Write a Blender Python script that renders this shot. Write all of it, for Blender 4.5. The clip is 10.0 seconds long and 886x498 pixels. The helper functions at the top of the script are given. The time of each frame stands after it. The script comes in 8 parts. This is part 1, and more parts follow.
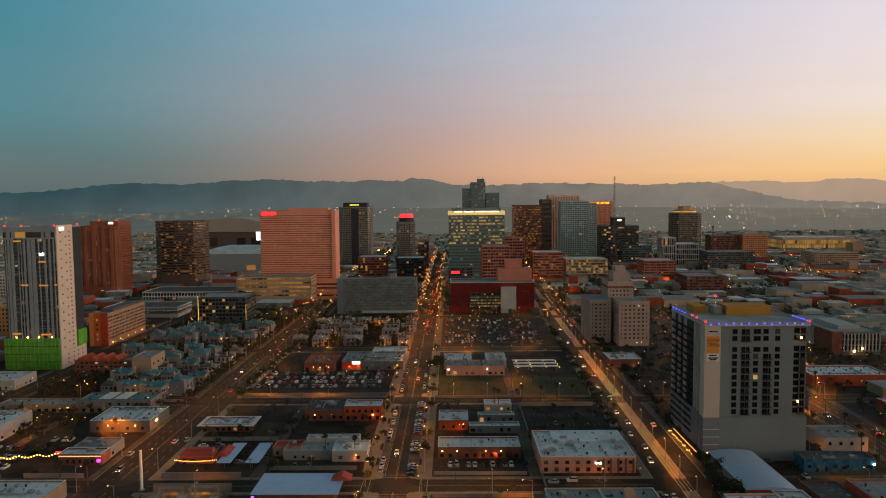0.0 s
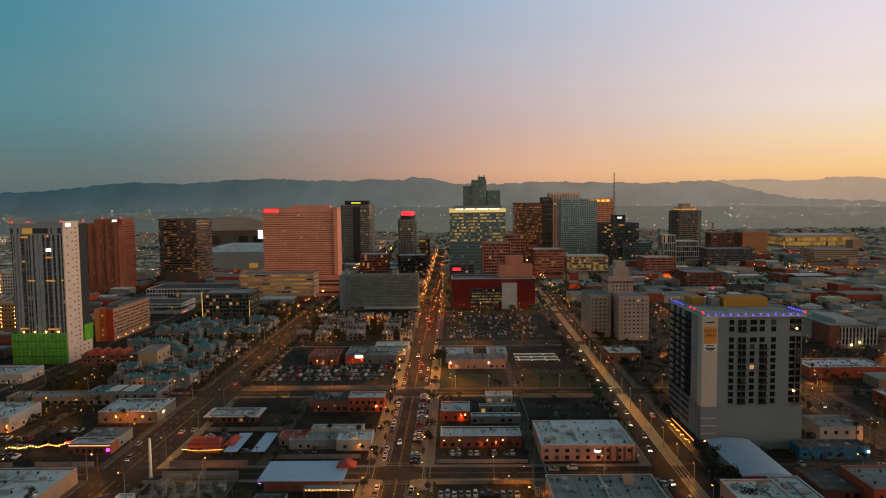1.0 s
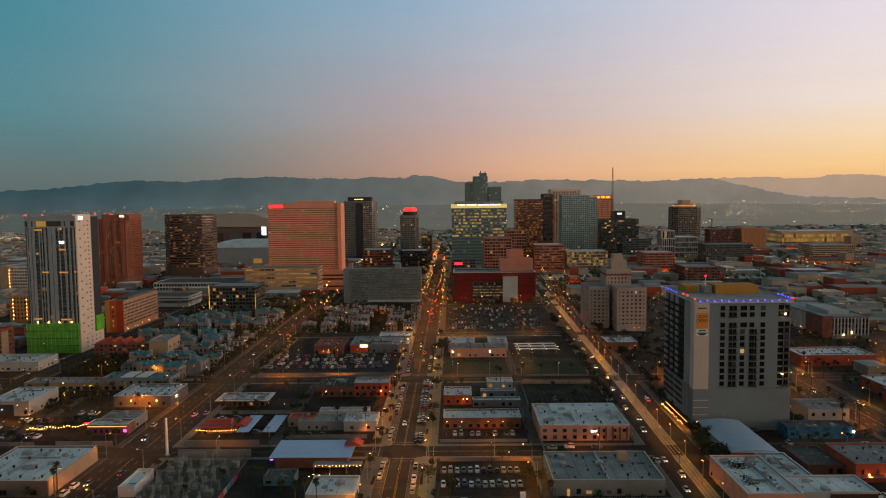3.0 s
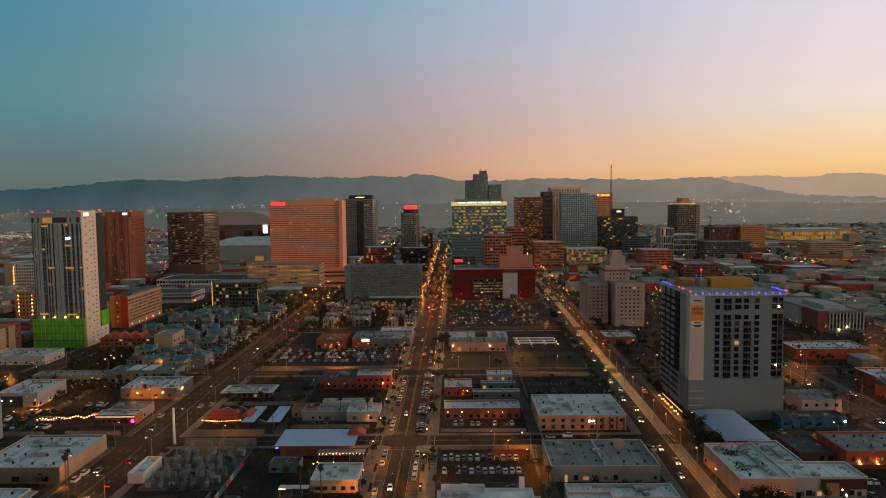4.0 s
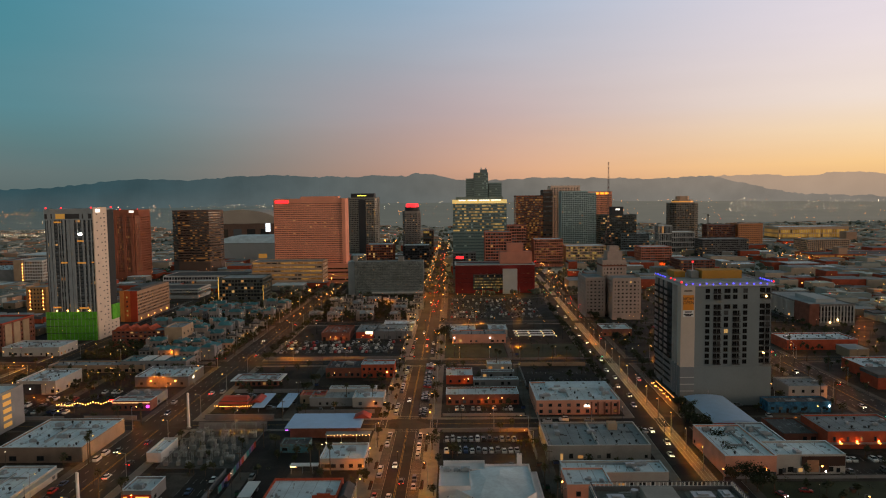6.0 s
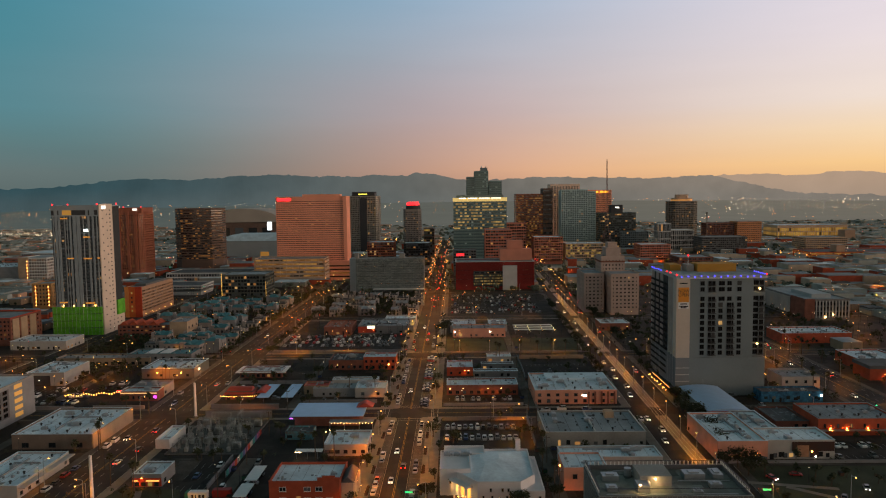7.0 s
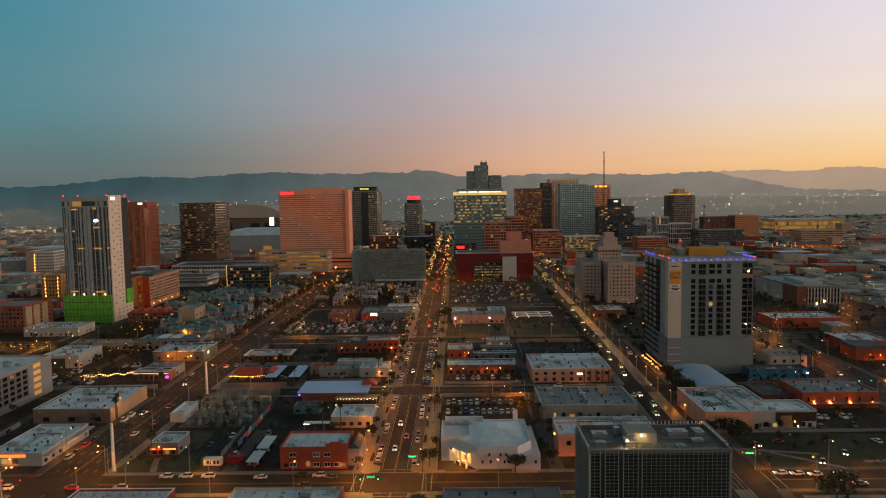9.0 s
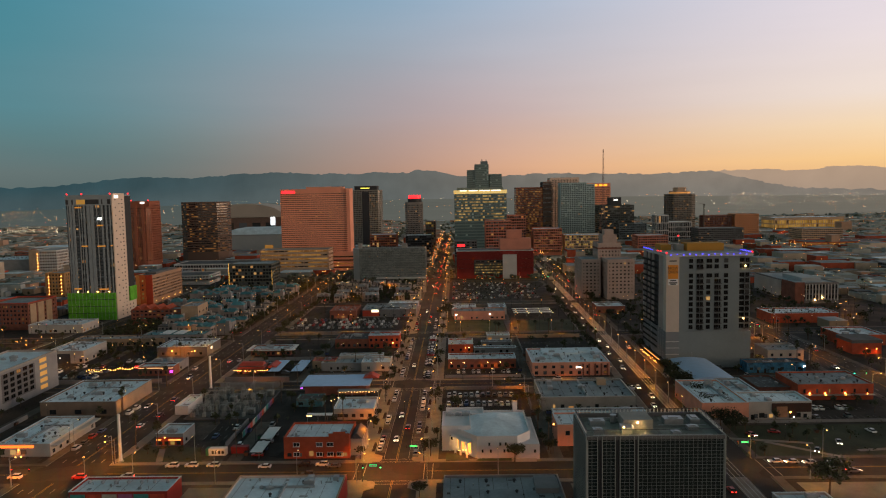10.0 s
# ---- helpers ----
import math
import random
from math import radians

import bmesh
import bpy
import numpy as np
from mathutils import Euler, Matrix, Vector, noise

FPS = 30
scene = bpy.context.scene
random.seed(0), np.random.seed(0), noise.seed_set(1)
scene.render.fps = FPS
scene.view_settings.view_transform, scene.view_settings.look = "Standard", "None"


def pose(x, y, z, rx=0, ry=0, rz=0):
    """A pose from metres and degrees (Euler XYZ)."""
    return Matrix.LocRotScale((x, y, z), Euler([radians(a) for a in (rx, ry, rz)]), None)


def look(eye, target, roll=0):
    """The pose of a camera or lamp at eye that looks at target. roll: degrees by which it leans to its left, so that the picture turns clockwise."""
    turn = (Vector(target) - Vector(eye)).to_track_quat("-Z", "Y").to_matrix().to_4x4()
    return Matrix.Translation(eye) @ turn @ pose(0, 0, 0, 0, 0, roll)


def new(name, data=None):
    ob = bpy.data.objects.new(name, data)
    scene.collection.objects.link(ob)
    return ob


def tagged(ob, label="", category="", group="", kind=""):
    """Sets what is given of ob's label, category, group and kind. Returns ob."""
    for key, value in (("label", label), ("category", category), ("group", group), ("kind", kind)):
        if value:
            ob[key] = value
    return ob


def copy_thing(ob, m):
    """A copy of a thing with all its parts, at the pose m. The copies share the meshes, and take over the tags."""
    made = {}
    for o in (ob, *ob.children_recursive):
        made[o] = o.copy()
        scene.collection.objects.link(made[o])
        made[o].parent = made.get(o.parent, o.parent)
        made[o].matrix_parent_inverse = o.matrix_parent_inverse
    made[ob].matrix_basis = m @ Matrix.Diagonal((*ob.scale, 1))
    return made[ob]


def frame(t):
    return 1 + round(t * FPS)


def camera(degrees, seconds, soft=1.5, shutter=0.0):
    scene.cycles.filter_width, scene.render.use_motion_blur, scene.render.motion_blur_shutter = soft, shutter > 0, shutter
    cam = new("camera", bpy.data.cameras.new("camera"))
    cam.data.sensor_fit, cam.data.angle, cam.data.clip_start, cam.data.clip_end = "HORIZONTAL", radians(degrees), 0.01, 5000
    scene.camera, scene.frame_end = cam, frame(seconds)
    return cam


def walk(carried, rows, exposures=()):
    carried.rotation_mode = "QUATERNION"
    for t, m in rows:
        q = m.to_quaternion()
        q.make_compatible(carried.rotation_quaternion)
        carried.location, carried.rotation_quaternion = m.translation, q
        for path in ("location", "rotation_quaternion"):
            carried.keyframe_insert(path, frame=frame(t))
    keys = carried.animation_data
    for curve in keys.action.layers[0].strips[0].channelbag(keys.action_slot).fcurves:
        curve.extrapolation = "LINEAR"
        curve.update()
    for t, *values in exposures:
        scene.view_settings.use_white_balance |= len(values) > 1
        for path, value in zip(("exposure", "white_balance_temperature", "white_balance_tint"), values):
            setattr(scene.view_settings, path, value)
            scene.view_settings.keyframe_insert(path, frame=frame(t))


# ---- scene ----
# camera: a drone that backs away down the street and sinks slowly
cam = camera(64.2, 10.0, soft=1.1)
# seconds, x, y, z, pitch, yaw, roll
PATH = [
    (0.0, 24.37, -9.13, 118.12, -4.05, 0.70, -0.48),
    (0.5, 24.09, -12.22, 117.02, -4.09, 0.75, -0.55),
    (1.0, 23.83, -15.45, 115.59, -4.10, 0.77, -0.58),
    (1.5, 23.61, -18.73, 114.26, -4.13, 0.81, -0.59),
    (2.0, 23.41, -22.19, 113.21, -4.18, 0.84, -0.59),
    (2.5, 23.35, -25.85, 112.75, -4.20, 0.87, -0.59),
    (4.0, 23.17, -36.82, 110.19, -4.30, 0.91, -0.63),
    (4.5, 23.12, -40.79, 109.32, -4.32, 0.93, -0.64),
    (5.0, 23.05, -44.83, 108.92, -4.31, 0.95, -0.66),
    (5.5, 22.92, -48.51, 108.67, -4.32, 0.96, -0.68),
    (7.0, 22.98, -60.64, 105.22, -4.34, 1.02, -0.73),
    (7.5, 22.95, -64.92, 103.90, -4.35, 1.04, -0.76),
    (8.0, 23.13, -68.94, 102.38, -4.42, 1.06, -0.80),
    (8.5, 22.97, -72.31, 100.79, -4.51, 1.06, -0.84),
    (9.0, 23.18, -75.50, 99.36, -4.51, 1.08, -0.90),
    (9.5, 23.29, -78.13, 98.15, -4.50, 1.12, -0.96),
    (10.0, 23.34, -80.30, 97.15, -4.49, 1.14, -1.02),
]
walk(cam, [(t, pose(x, y, z, 90 + pitch, 0, yaw) @ pose(0, 0, 0, 0, 0, roll)) for t, x, y, z, pitch, yaw, roll in PATH])

# ---- dusk sky: the sun has set in the west (+x); the east is already teal ----
world = bpy.data.worlds.new("dusk")
scene.world = world
world.use_nodes = True
wn, wl = world.node_tree.nodes, world.node_tree.links
wn.clear()


def wnode(kind, **values):
    n = wn.new(kind)
    for key, value in values.items():
        n.inputs[key].default_value = value
    return n


def sky_ramp(stops, source):
    stops = list(stops)
    n = wn.new("ShaderNodeValToRGB")
    n.color_ramp.interpolation = "LINEAR"
    el = n.color_ramp.elements
    while len(el) < len(stops):
        el.new(0.5)
    for e, (pos, col) in zip(el, stops):
        e.position, e.color = pos, (*col, 1)
    wl.new(source, n.inputs[0])
    return n.outputs[0]


tc = wn.new("ShaderNodeTexCoord")
sep = wn.new("ShaderNodeSeparateXYZ")
wl.new(tc.outputs["Generated"], sep.inputs[0])
# elevation and azimuth as plain numbers 0..1
elev = wn.new("ShaderNodeMapRange")
elev.inputs["From Min"].default_value, elev.inputs["From Max"].default_value = -0.05, 0.6
wl.new(sep.outputs["Z"], elev.inputs["Value"])
azim = wn.new("ShaderNodeMapRange")
azim.inputs["From Min"].default_value, azim.inputs["From Max"].default_value = -0.58, 0.62
wl.new(sep.outputs["X"], azim.inputs["Value"])
north = wn.new("ShaderNodeMapRange")
north.inputs["From Min"].default_value, north.inputs["From Max"].default_value = 0.35, -0.5
wl.new(sep.outputs["Y"], north.inputs["Value"])


def shade(r, g, b):
    """A colour given as the eye reads it (0..255), made linear."""
    return tuple(((c / 255 + 0.055) / 1.055) ** 2.4 for c in (r, g, b))


LEVELS = (0.05, 0.10, 0.13, 0.19, 0.25, 0.37, 0.485, 1.0)
EAST = zip(LEVELS, (shade(88, 100, 100), shade(95, 109, 108), shade(100, 115, 114), shade(94, 125, 128), shade(88, 135, 144), shade(70, 134, 147), shade(60, 132, 148), shade(60, 88, 89)))
SOUTH = zip(LEVELS, (shade(186, 142, 124), shade(206, 154, 130), shade(219, 164, 138), shade(204, 163, 151), shade(187, 164, 165), shade(168, 172, 184), shade(150, 176, 199), shade(78, 97, 98)))
WEST = zip(LEVELS, (shade(216, 168, 122), shade(237, 188, 130), shade(250, 205, 142), shade(248, 219, 180), shade(241, 224, 211), shade(236, 223, 226), shade(226, 217, 228), shade(91, 104, 104)))
NORTH = ((0.05, (0.62, 0.455, 0.335)), (0.3, (0.36, 0.325, 0.27)), (1.0, (0.076, 0.112, 0.115)))
e, s, w, n_ = (sky_ramp(r, elev.outputs[0]) for r in (EAST, SOUTH, WEST, NORTH))


def sky_mix(fac, a, b):
    m = wn.new("ShaderNodeMix")
    m.data_type = "RGBA"
    wl.new(fac, m.inputs["Factor"])
    wl.new(a, m.inputs["A"])
    wl.new(b, m.inputs["B"])
    return m.outputs["Result"]


def smooth(source, lo, hi):
    m = wn.new("ShaderNodeMapRange")
    m.interpolation_type = "SMOOTHSTEP"
    m.inputs["From Min"].default_value, m.inputs["From Max"].default_value = lo, hi
    wl.new(source, m.inputs["Value"])
    return m.outputs[0]


low_sky = wn.new("ShaderNodeMath")
low_sky.operation = "MULTIPLY_ADD"
wl.new(smooth(elev.outputs[0], 0.34, 0.10), low_sky.inputs[0])
low_sky.inputs[1].default_value = -0.13
wl.new(azim.outputs[0], low_sky.inputs[2])
sky = sky_mix(smooth(low_sky.outputs[0], -0.04, 0.56), e, s)
sky = sky_mix(smooth(azim.outputs[0], 0.38, 1.0), sky, w)
# thin uneven veil of cloud near the sunset
veil = wn.new("ShaderNodeTexNoise")
veil.inputs["Scale"].default_value, veil.inputs["Detail"].default_value = 3.0, 5.0
stretch = wn.new("ShaderNodeMapping")
stretch.inputs["Scale"].default_value = (1.0, 1.0, 9.0)
wl.new(tc.outputs["Generated"], stretch.inputs[0])
wl.new(stretch.outputs[0], veil.inputs["Vector"])
thin = wn.new("ShaderNodeMapRange")
thin.inputs["From Min"].default_value, thin.inputs["From Max"].default_value = 0.3, 0.7
thin.inputs["To Min"].default_value, thin.inputs["To Max"].default_value = 0.98, 1.02
wl.new(veil.outputs["Fac"], thin.inputs["Value"])
sky = sky_mix(north.outputs[0], sky, n_)
vm = wn.new("ShaderNodeVectorMath")
vm.operation = "SCALE"
wl.new(sky, vm.inputs[0])
wl.new(thin.outputs[0], vm.inputs["Scale"])
bg = wnode("ShaderNodeBackground", Strength=1.0)
wl.new(vm.outputs[0], bg.inputs["Color"])
wl.new(bg.outputs[0], wn.new("ShaderNodeOutputWorld").inputs[0])

# the last glow from below the western horizon: weak, wide, warm
sun = new("sun", bpy.data.lights.new("sun", "SUN"))
sun.data.energy, sun.data.angle, sun.data.color = 1.35, radians(25), (1.0, 0.68, 0.46)
sun.matrix_world = look((600, -160, 66), (0, 0, 0))

# ---- tools ----
class Shape:
    """Vertices and faces of one mesh."""

    def __init__(self):
        self.v, self.f = [], []

    def poly(self, *pts):
        n = len(self.v)
        self.v += pts
        self.f.append(tuple(range(n, n + len(pts))))
        return self

    def prism(self, pts, z0, z1, top=None):
        """A closed prism over a counter-clockwise outline; top: another outline for the upper end."""
        n, k = len(self.v), len(pts)
        self.v += [(x, y, z0) for x, y in pts] + [(x, y, z1) for x, y in (top or pts)]
        self.f.append(tuple(range(n + k - 1, n - 1, -1)))
        self.f.append(tuple(range(n + k, n + 2 * k)))
        for i in range(k):
            j = (i + 1) % k
            self.f.append((n + i, n + j, n + k + j, n + k + i))
        return self

    def box(self, x0, x1, y0, y1, z0, z1):
        return self.prism(((x0, y0), (x1, y0), (x1, y1), (x0, y1)), z0, z1)

    def ring(self, outer, inner, z0, z1):
        """A closed wall between two outlines of equal count."""
        n, k = len(self.v), len(outer)
        self.v += [(x, y, z) for z in (z0, z1) for x, y in outer] + [(x, y, z) for z in (z0, z1) for x, y in inner]
        for i in range(k):
            j = (i + 1) % k
            o0, o1, i0, i1 = n, n + k, n + 2 * k, n + 3 * k
            self.f += [(o0 + i, o0 + j, o1 + j, o1 + i), (i0 + j, i0 + i, i1 + i, i1 + j), (o1 + i, o1 + j, i1 + j, i1 + i), (o0 + j, o0 + i, i0 + i, i0 + j)]
        return self

    def tube(self, p0, p1, r0, r1=None, n=8, cap=True):
        r1 = r0 if r1 is None else r1
        a, b = Vector(p0), Vector(p1)
        q = (b - a).to_track_quat("Z", "Y")
        m = len(self.v)
        for c, r in ((a, r0), (b, r1)):
            self.v += [tuple(c + q @ Vector((r * math.cos(2 * math.pi * i / n), r * math.sin(2 * math.pi * i / n), 0))) for i in range(n)]
        for i in range(n):
            j = (i + 1) % n
            self.f.append((m + i, m + j, m + n + j, m + n + i))
        if cap:
            self.f += [tuple(range(m + n - 1, m - 1, -1)), tuple(range(m + n, m + 2 * n))]
        return self

    def ball(self, c, r, squash=1.0, n=6, rings=4):
        m = len(self.v)
        self.v.append((c[0], c[1], c[2] - r * squash))
        for k in range(1, rings):
            a = -math.pi / 2 + math.pi * k / rings
            for i in range(n):
                b = 2 * math.pi * i / n
                self.v.append((c[0] + r * math.cos(a) * math.cos(b), c[1] + r * math.cos(a) * math.sin(b), c[2] + r * squash * math.sin(a)))
        self.v.append((c[0], c[1], c[2] + r * squash))
        last = len(self.v) - 1
        for i in range(n):
            j = (i + 1) % n
            self.f.append((m, m + 1 + j, m + 1 + i))
            for k in range(rings - 2):
                p = m + 1 + k * n
                self.f.append((p + i, p + j, p + n + j, p + n + i))
            p = m + 1 + (rings - 2) * n
            self.f.append((p + i, p + j, last))
        return self

    def mesh(self, name, mat):
        me = bpy.data.meshes.new(name)
        me.from_pydata(self.v, [], self.f)
        me.materials.append(mat)
        me.update()
        return me


def part(name, shape, mat, parent=None, label="", kind=""):
    ob = new(name, shape.mesh(name, mat) if isinstance(shape, Shape) else shape)
    ob.parent = parent
    return tagged(ob, label, kind=kind)


def thing(name, x, y, z, label, category, group="", turn=0):
    ob = new(name)
    ob.matrix_world = pose(x, y, z, 0, 0, turn)
    return tagged(ob, label, category, group)


def rect(x0, x1, y0, y1):
    return ((x0, y0), (x1, y0), (x1, y1), (x0, y1))


def offset(pts, d):
    """The outline moved inwards by d (counter-clockwise, convex)."""
    k, out = len(pts), []
    for i in range(k):
        a, b, c = Vector(pts[i - 1]), Vector(pts[i]), Vector(pts[(i + 1) % k])
        u, v = (b - a).normalized(), (c - b).normalized()
        nu, nv = Vector((-u.y, u.x)), Vector((-v.y, v.x))
        m = nu + nv
        out.append(tuple(b + m * (d / max(0.2, m.dot(nu)))))
    return out


rng = random.Random(7)

# ---- materials ----
def surface(name, color, rough=0.8, vary=0.25, scale=0.25, fine=3.0, bump=0.25, metal=0.0, stain=None, each=0.0, spec=0.3, patch=0.0):
    """A weathered surface: broad stains, fine grain and relief. scale, fine: features a metre."""
    m = bpy.data.materials.new(name)
    m.use_nodes = True
    nt = m.node_tree
    b = nt.nodes["Principled BSDF"]
    geo = nt.nodes.new("ShaderNodeNewGeometry")
    big, small = nt.nodes.new("ShaderNodeTexNoise"), nt.nodes.new("ShaderNodeTexNoise")
    big.inputs["Scale"].default_value, big.inputs["Detail"].default_value = scale, 5
    small.inputs["Scale"].default_value, small.inputs["Detail"].default_value = fine, 4
    for n in (big, small):
        nt.links.new(geo.outputs["Position"], n.inputs["Vector"])
    add = nt.nodes.new("ShaderNodeMath")
    add.operation = "MULTIPLY_ADD"
    nt.links.new(small.outputs["Fac"], add.inputs[0])
    add.inputs[1].default_value = 0.45
    nt.links.new(big.outputs["Fac"], add.inputs[2])
    ramp = nt.nodes.new("ShaderNodeValToRGB")
    lo = tuple(c * (1 - vary) for c in (stain or color))
    hi = tuple(min(0.95, c * (1 + vary)) for c in color)
    ramp.color_ramp.elements[0].position, ramp.color_ramp.elements[0].color = 0.45, (*lo, 1)
    ramp.color_ramp.elements[1].position, ramp.color_ramp.elements[1].color = 1.0, (*hi, 1)
    nt.links.new(add.outputs[0], ramp.inputs[0])
    out = ramp.outputs[0]
    if each:
        info = nt.nodes.new("ShaderNodeObjectInfo")
        mr = nt.nodes.new("ShaderNodeMapRange")
        mr.inputs["To Min"].default_value, mr.inputs["To Max"].default_value = 1 - each, 1 + each
        nt.links.new(info.outputs["Random"], mr.inputs["Value"])
        vmul = nt.nodes.new("ShaderNodeVectorMath")
        vmul.operation = "SCALE"
        nt.links.new(out, vmul.inputs[0])
        nt.links.new(mr.outputs[0], vmul.inputs["Scale"])
        out = vmul.outputs[0]
    if patch:
        # mended and worn fields with edges of their own
        cell = nt.nodes.new("ShaderNodeTexVoronoi")
        cell.distance, cell.inputs["Scale"].default_value = "CHEBYCHEV", patch
        cell.inputs["Randomness"].default_value = 0.9
        nt.links.new(geo.outputs["Position"], cell.inputs["Vector"])
        tone = nt.nodes.new("ShaderNodeSeparateColor")
        nt.links.new(cell.outputs["Color"], tone.inputs[0])
        span = nt.nodes.new("ShaderNodeMapRange")
        span.inputs["To Min"].default_value, span.inputs["To Max"].default_value = 0.6, 1.45
        nt.links.new(tone.outputs[0], span.inputs["Value"])
        mend = nt.nodes.new("ShaderNodeVectorMath")
        mend.operation = "SCALE"
        nt.links.new(out, mend.inputs[0])
        nt.links.new(span.outputs[0], mend.inputs["Scale"])
        out = mend.outputs[0]
    nt.links.new(out, b.inputs["Base Color"])
    b.inputs["Roughness"].default_value, b.inputs["Metallic"].default_value = rough, metal
    b.inputs["Specular IOR Level"].default_value = spec
    if bump:
        bp = nt.nodes.new("ShaderNodeBump")
        bp.inputs["Strength"].default_value, bp.inputs["Distance"].default_value = bump, 0.08
        nt.links.new(small.outputs["Fac"], bp.inputs["Height"])
        nt.links.new(bp.outputs[0], b.inputs["Normal"])
    return m


def glass(name, lit=0.15, color=(0.02, 0.025, 0.03), glow=((1.0, 0.36, 0.08), (1.0, 0.58, 0.20)), power=0.7, rough=0.12, island=True, blinds=0.25, sheen=0.6):
    """Window glass with dark rooms behind; in some rooms the light is on."""
    m = bpy.data.materials.new(name)
    m.use_nodes = True
    nt = m.node_tree
    b = nt.nodes["Principled BSDF"]
    b.inputs["Roughness"].default_value = rough
    b.inputs["Specular IOR Level"].default_value = sheen
    src = nt.nodes.new("ShaderNodeObjectInfo").outputs["Random"]
    if island:
        both = nt.nodes.new("ShaderNodeMath")
        both.operation = "MULTIPLY_ADD"
        nt.links.new(src, both.inputs[0])
        both.inputs[1].default_value = 37.0
        nt.links.new(nt.nodes.new("ShaderNodeNewGeometry").outputs["Random Per Island"], both.inputs[2])
        pick = nt.nodes.new("ShaderNodeTexWhiteNoise")
        pick.noise_dimensions = "1D"
        nt.links.new(both.outputs[0], pick.inputs["W"])
        src = pick.outputs["Value"]
    white = nt.nodes.new("ShaderNodeTexWhiteNoise")
    white.noise_dimensions = "1D"
    nt.links.new(src, white.inputs["W"])
    hue = nt.nodes.new("ShaderNodeMix")
    hue.data_type = "RGBA"
    hue.inputs["A"].default_value, hue.inputs["B"].default_value = (*glow[0], 1), (*glow[1], 1)
    nt.links.new(white.outputs["Value"], hue.inputs["Factor"])
    nt.links.new(hue.outputs["Result"], b.inputs["Emission Color"])
    on = nt.nodes.new("ShaderNodeMath")
    on.operation = "LESS_THAN"
    on.inputs[1].default_value = lit
    nt.links.new(src, on.inputs[0])
    level = nt.nodes.new("ShaderNodeMapRange")
    level.inputs["To Min"].default_value, level.inputs["To Max"].default_value = power * 0.25, power
    nt.links.new(white.outputs["Value"], level.inputs["Value"])
    mul = nt.nodes.new("ShaderNodeMath")
    mul.operation = "MULTIPLY"
    nt.links.new(on.outputs[0], mul.inputs[0])
    nt.links.new(level.outputs[0], mul.inputs[1])
    nt.links.new(mul.outputs[0], b.inputs["Emission Strength"])
    # drawn blinds behind some panes
    drawn = nt.nodes.new("ShaderNodeMath")
    drawn.operation = "GREATER_THAN"
    drawn.inputs[1].default_value = 1 - blinds
    nt.links.new(src, drawn.inputs[0])
    base = nt.nodes.new("ShaderNodeMix")
    base.data_type = "RGBA"
    base.inputs["A"].default_value, base.inputs["B"].default_value = (*color, 1), (*(min(0.5, c * 3 + 0.05) for c in color), 1)
    nt.links.new(drawn.outputs[0], base.inputs["Factor"])
    nt.links.new(base.outputs["Result"], b.inputs["Base Color"])
    return m


def lamp(name, color, power):
    m = bpy.data.materials.new(name)
    m.use_nodes = True
    b = m.node_tree.nodes["Principled BSDF"]
    b.inputs["Base Color"].default_value = (*(0.8 * c for c in color), 1)
    b.inputs["Emission Color"].default_value, b.inputs["Emission Strength"].default_value = (*color, 1), power
    return m


ASPHALT = surface("asphalt", (0.025, 0.0225, 0.021), 0.85, 0.35, 0.06, 1.5, 0.2, stain=(0.021, 0.020, 0.019), patch=0.09)
LOT = surface("parking asphalt", (0.029, 0.0235, 0.020), 0.9, 0.5, 0.07, 1.2, 0.2, patch=0.12)
DIRT = surface("bare dirt", (0.044, 0.031, 0.023), 0.95, 0.5, 0.05, 0.9, 0.5, stain=(0.034, 0.026, 0.020), patch=0.07)
GRASS = surface("dry lawn", (0.045, 0.052, 0.028), 0.95, 0.5, 0.07, 2.0, 0.6)
# pale grey-green base colour that includes the haze over the far ground
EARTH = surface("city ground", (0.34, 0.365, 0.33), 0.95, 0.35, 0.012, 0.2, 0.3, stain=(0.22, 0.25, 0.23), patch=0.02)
PAVING = surface("concrete paving", (0.20, 0.175, 0.15), 0.85, 0.25, 0.2, 2.0, 0.2)
CONCRETE = surface("concrete", (0.30, 0.29, 0.275), 0.85, 0.2, 0.12, 1.5, 0.2)
PALE_CONCRETE = surface("pale concrete", (0.52, 0.52, 0.52), 0.8, 0.14, 0.08, 1.2, 0.15)
DARK_CONCRETE = surface("dark concrete", (0.13, 0.13, 0.135), 0.8, 0.2, 0.12, 1.5, 0.2)
WHITE_ROOF = surface("white roof membrane", (0.68, 0.78, 0.88), 0.7, 0.12, 0.10, 0.9, 0.2, stain=(0.52, 0.60, 0.67), each=0.12)
GREY_ROOF = surface("grey roof", (0.26, 0.29, 0.315), 0.85, 0.3, 0.10, 0.9, 0.3, each=0.2)
DARK_ROOF = surface("dark roof", (0.10, 0.10, 0.105), 0.9, 0.3, 0.10, 0.9, 0.3, each=0.2)
BLUE_METAL = surface("pale blue metal roof", (0.46, 0.62, 0.86), 0.45, 0.08, 0.3, 2.0, 0.05, metal=0.2)
TEAL_ROOF = surface("teal shingle roof", (0.06, 0.185, 0.22), 0.7, 0.3, 0.3, 2.0, 0.3, each=0.2)
RED_ROOF = surface("red metal roof", (0.42, 0.06, 0.035), 0.6, 0.2, 0.3, 2.0, 0.2)
STUCCO = surface("white stucco", (0.42, 0.40, 0.38), 0.9, 0.14, 0.2, 2.0, 0.2, each=0.1)
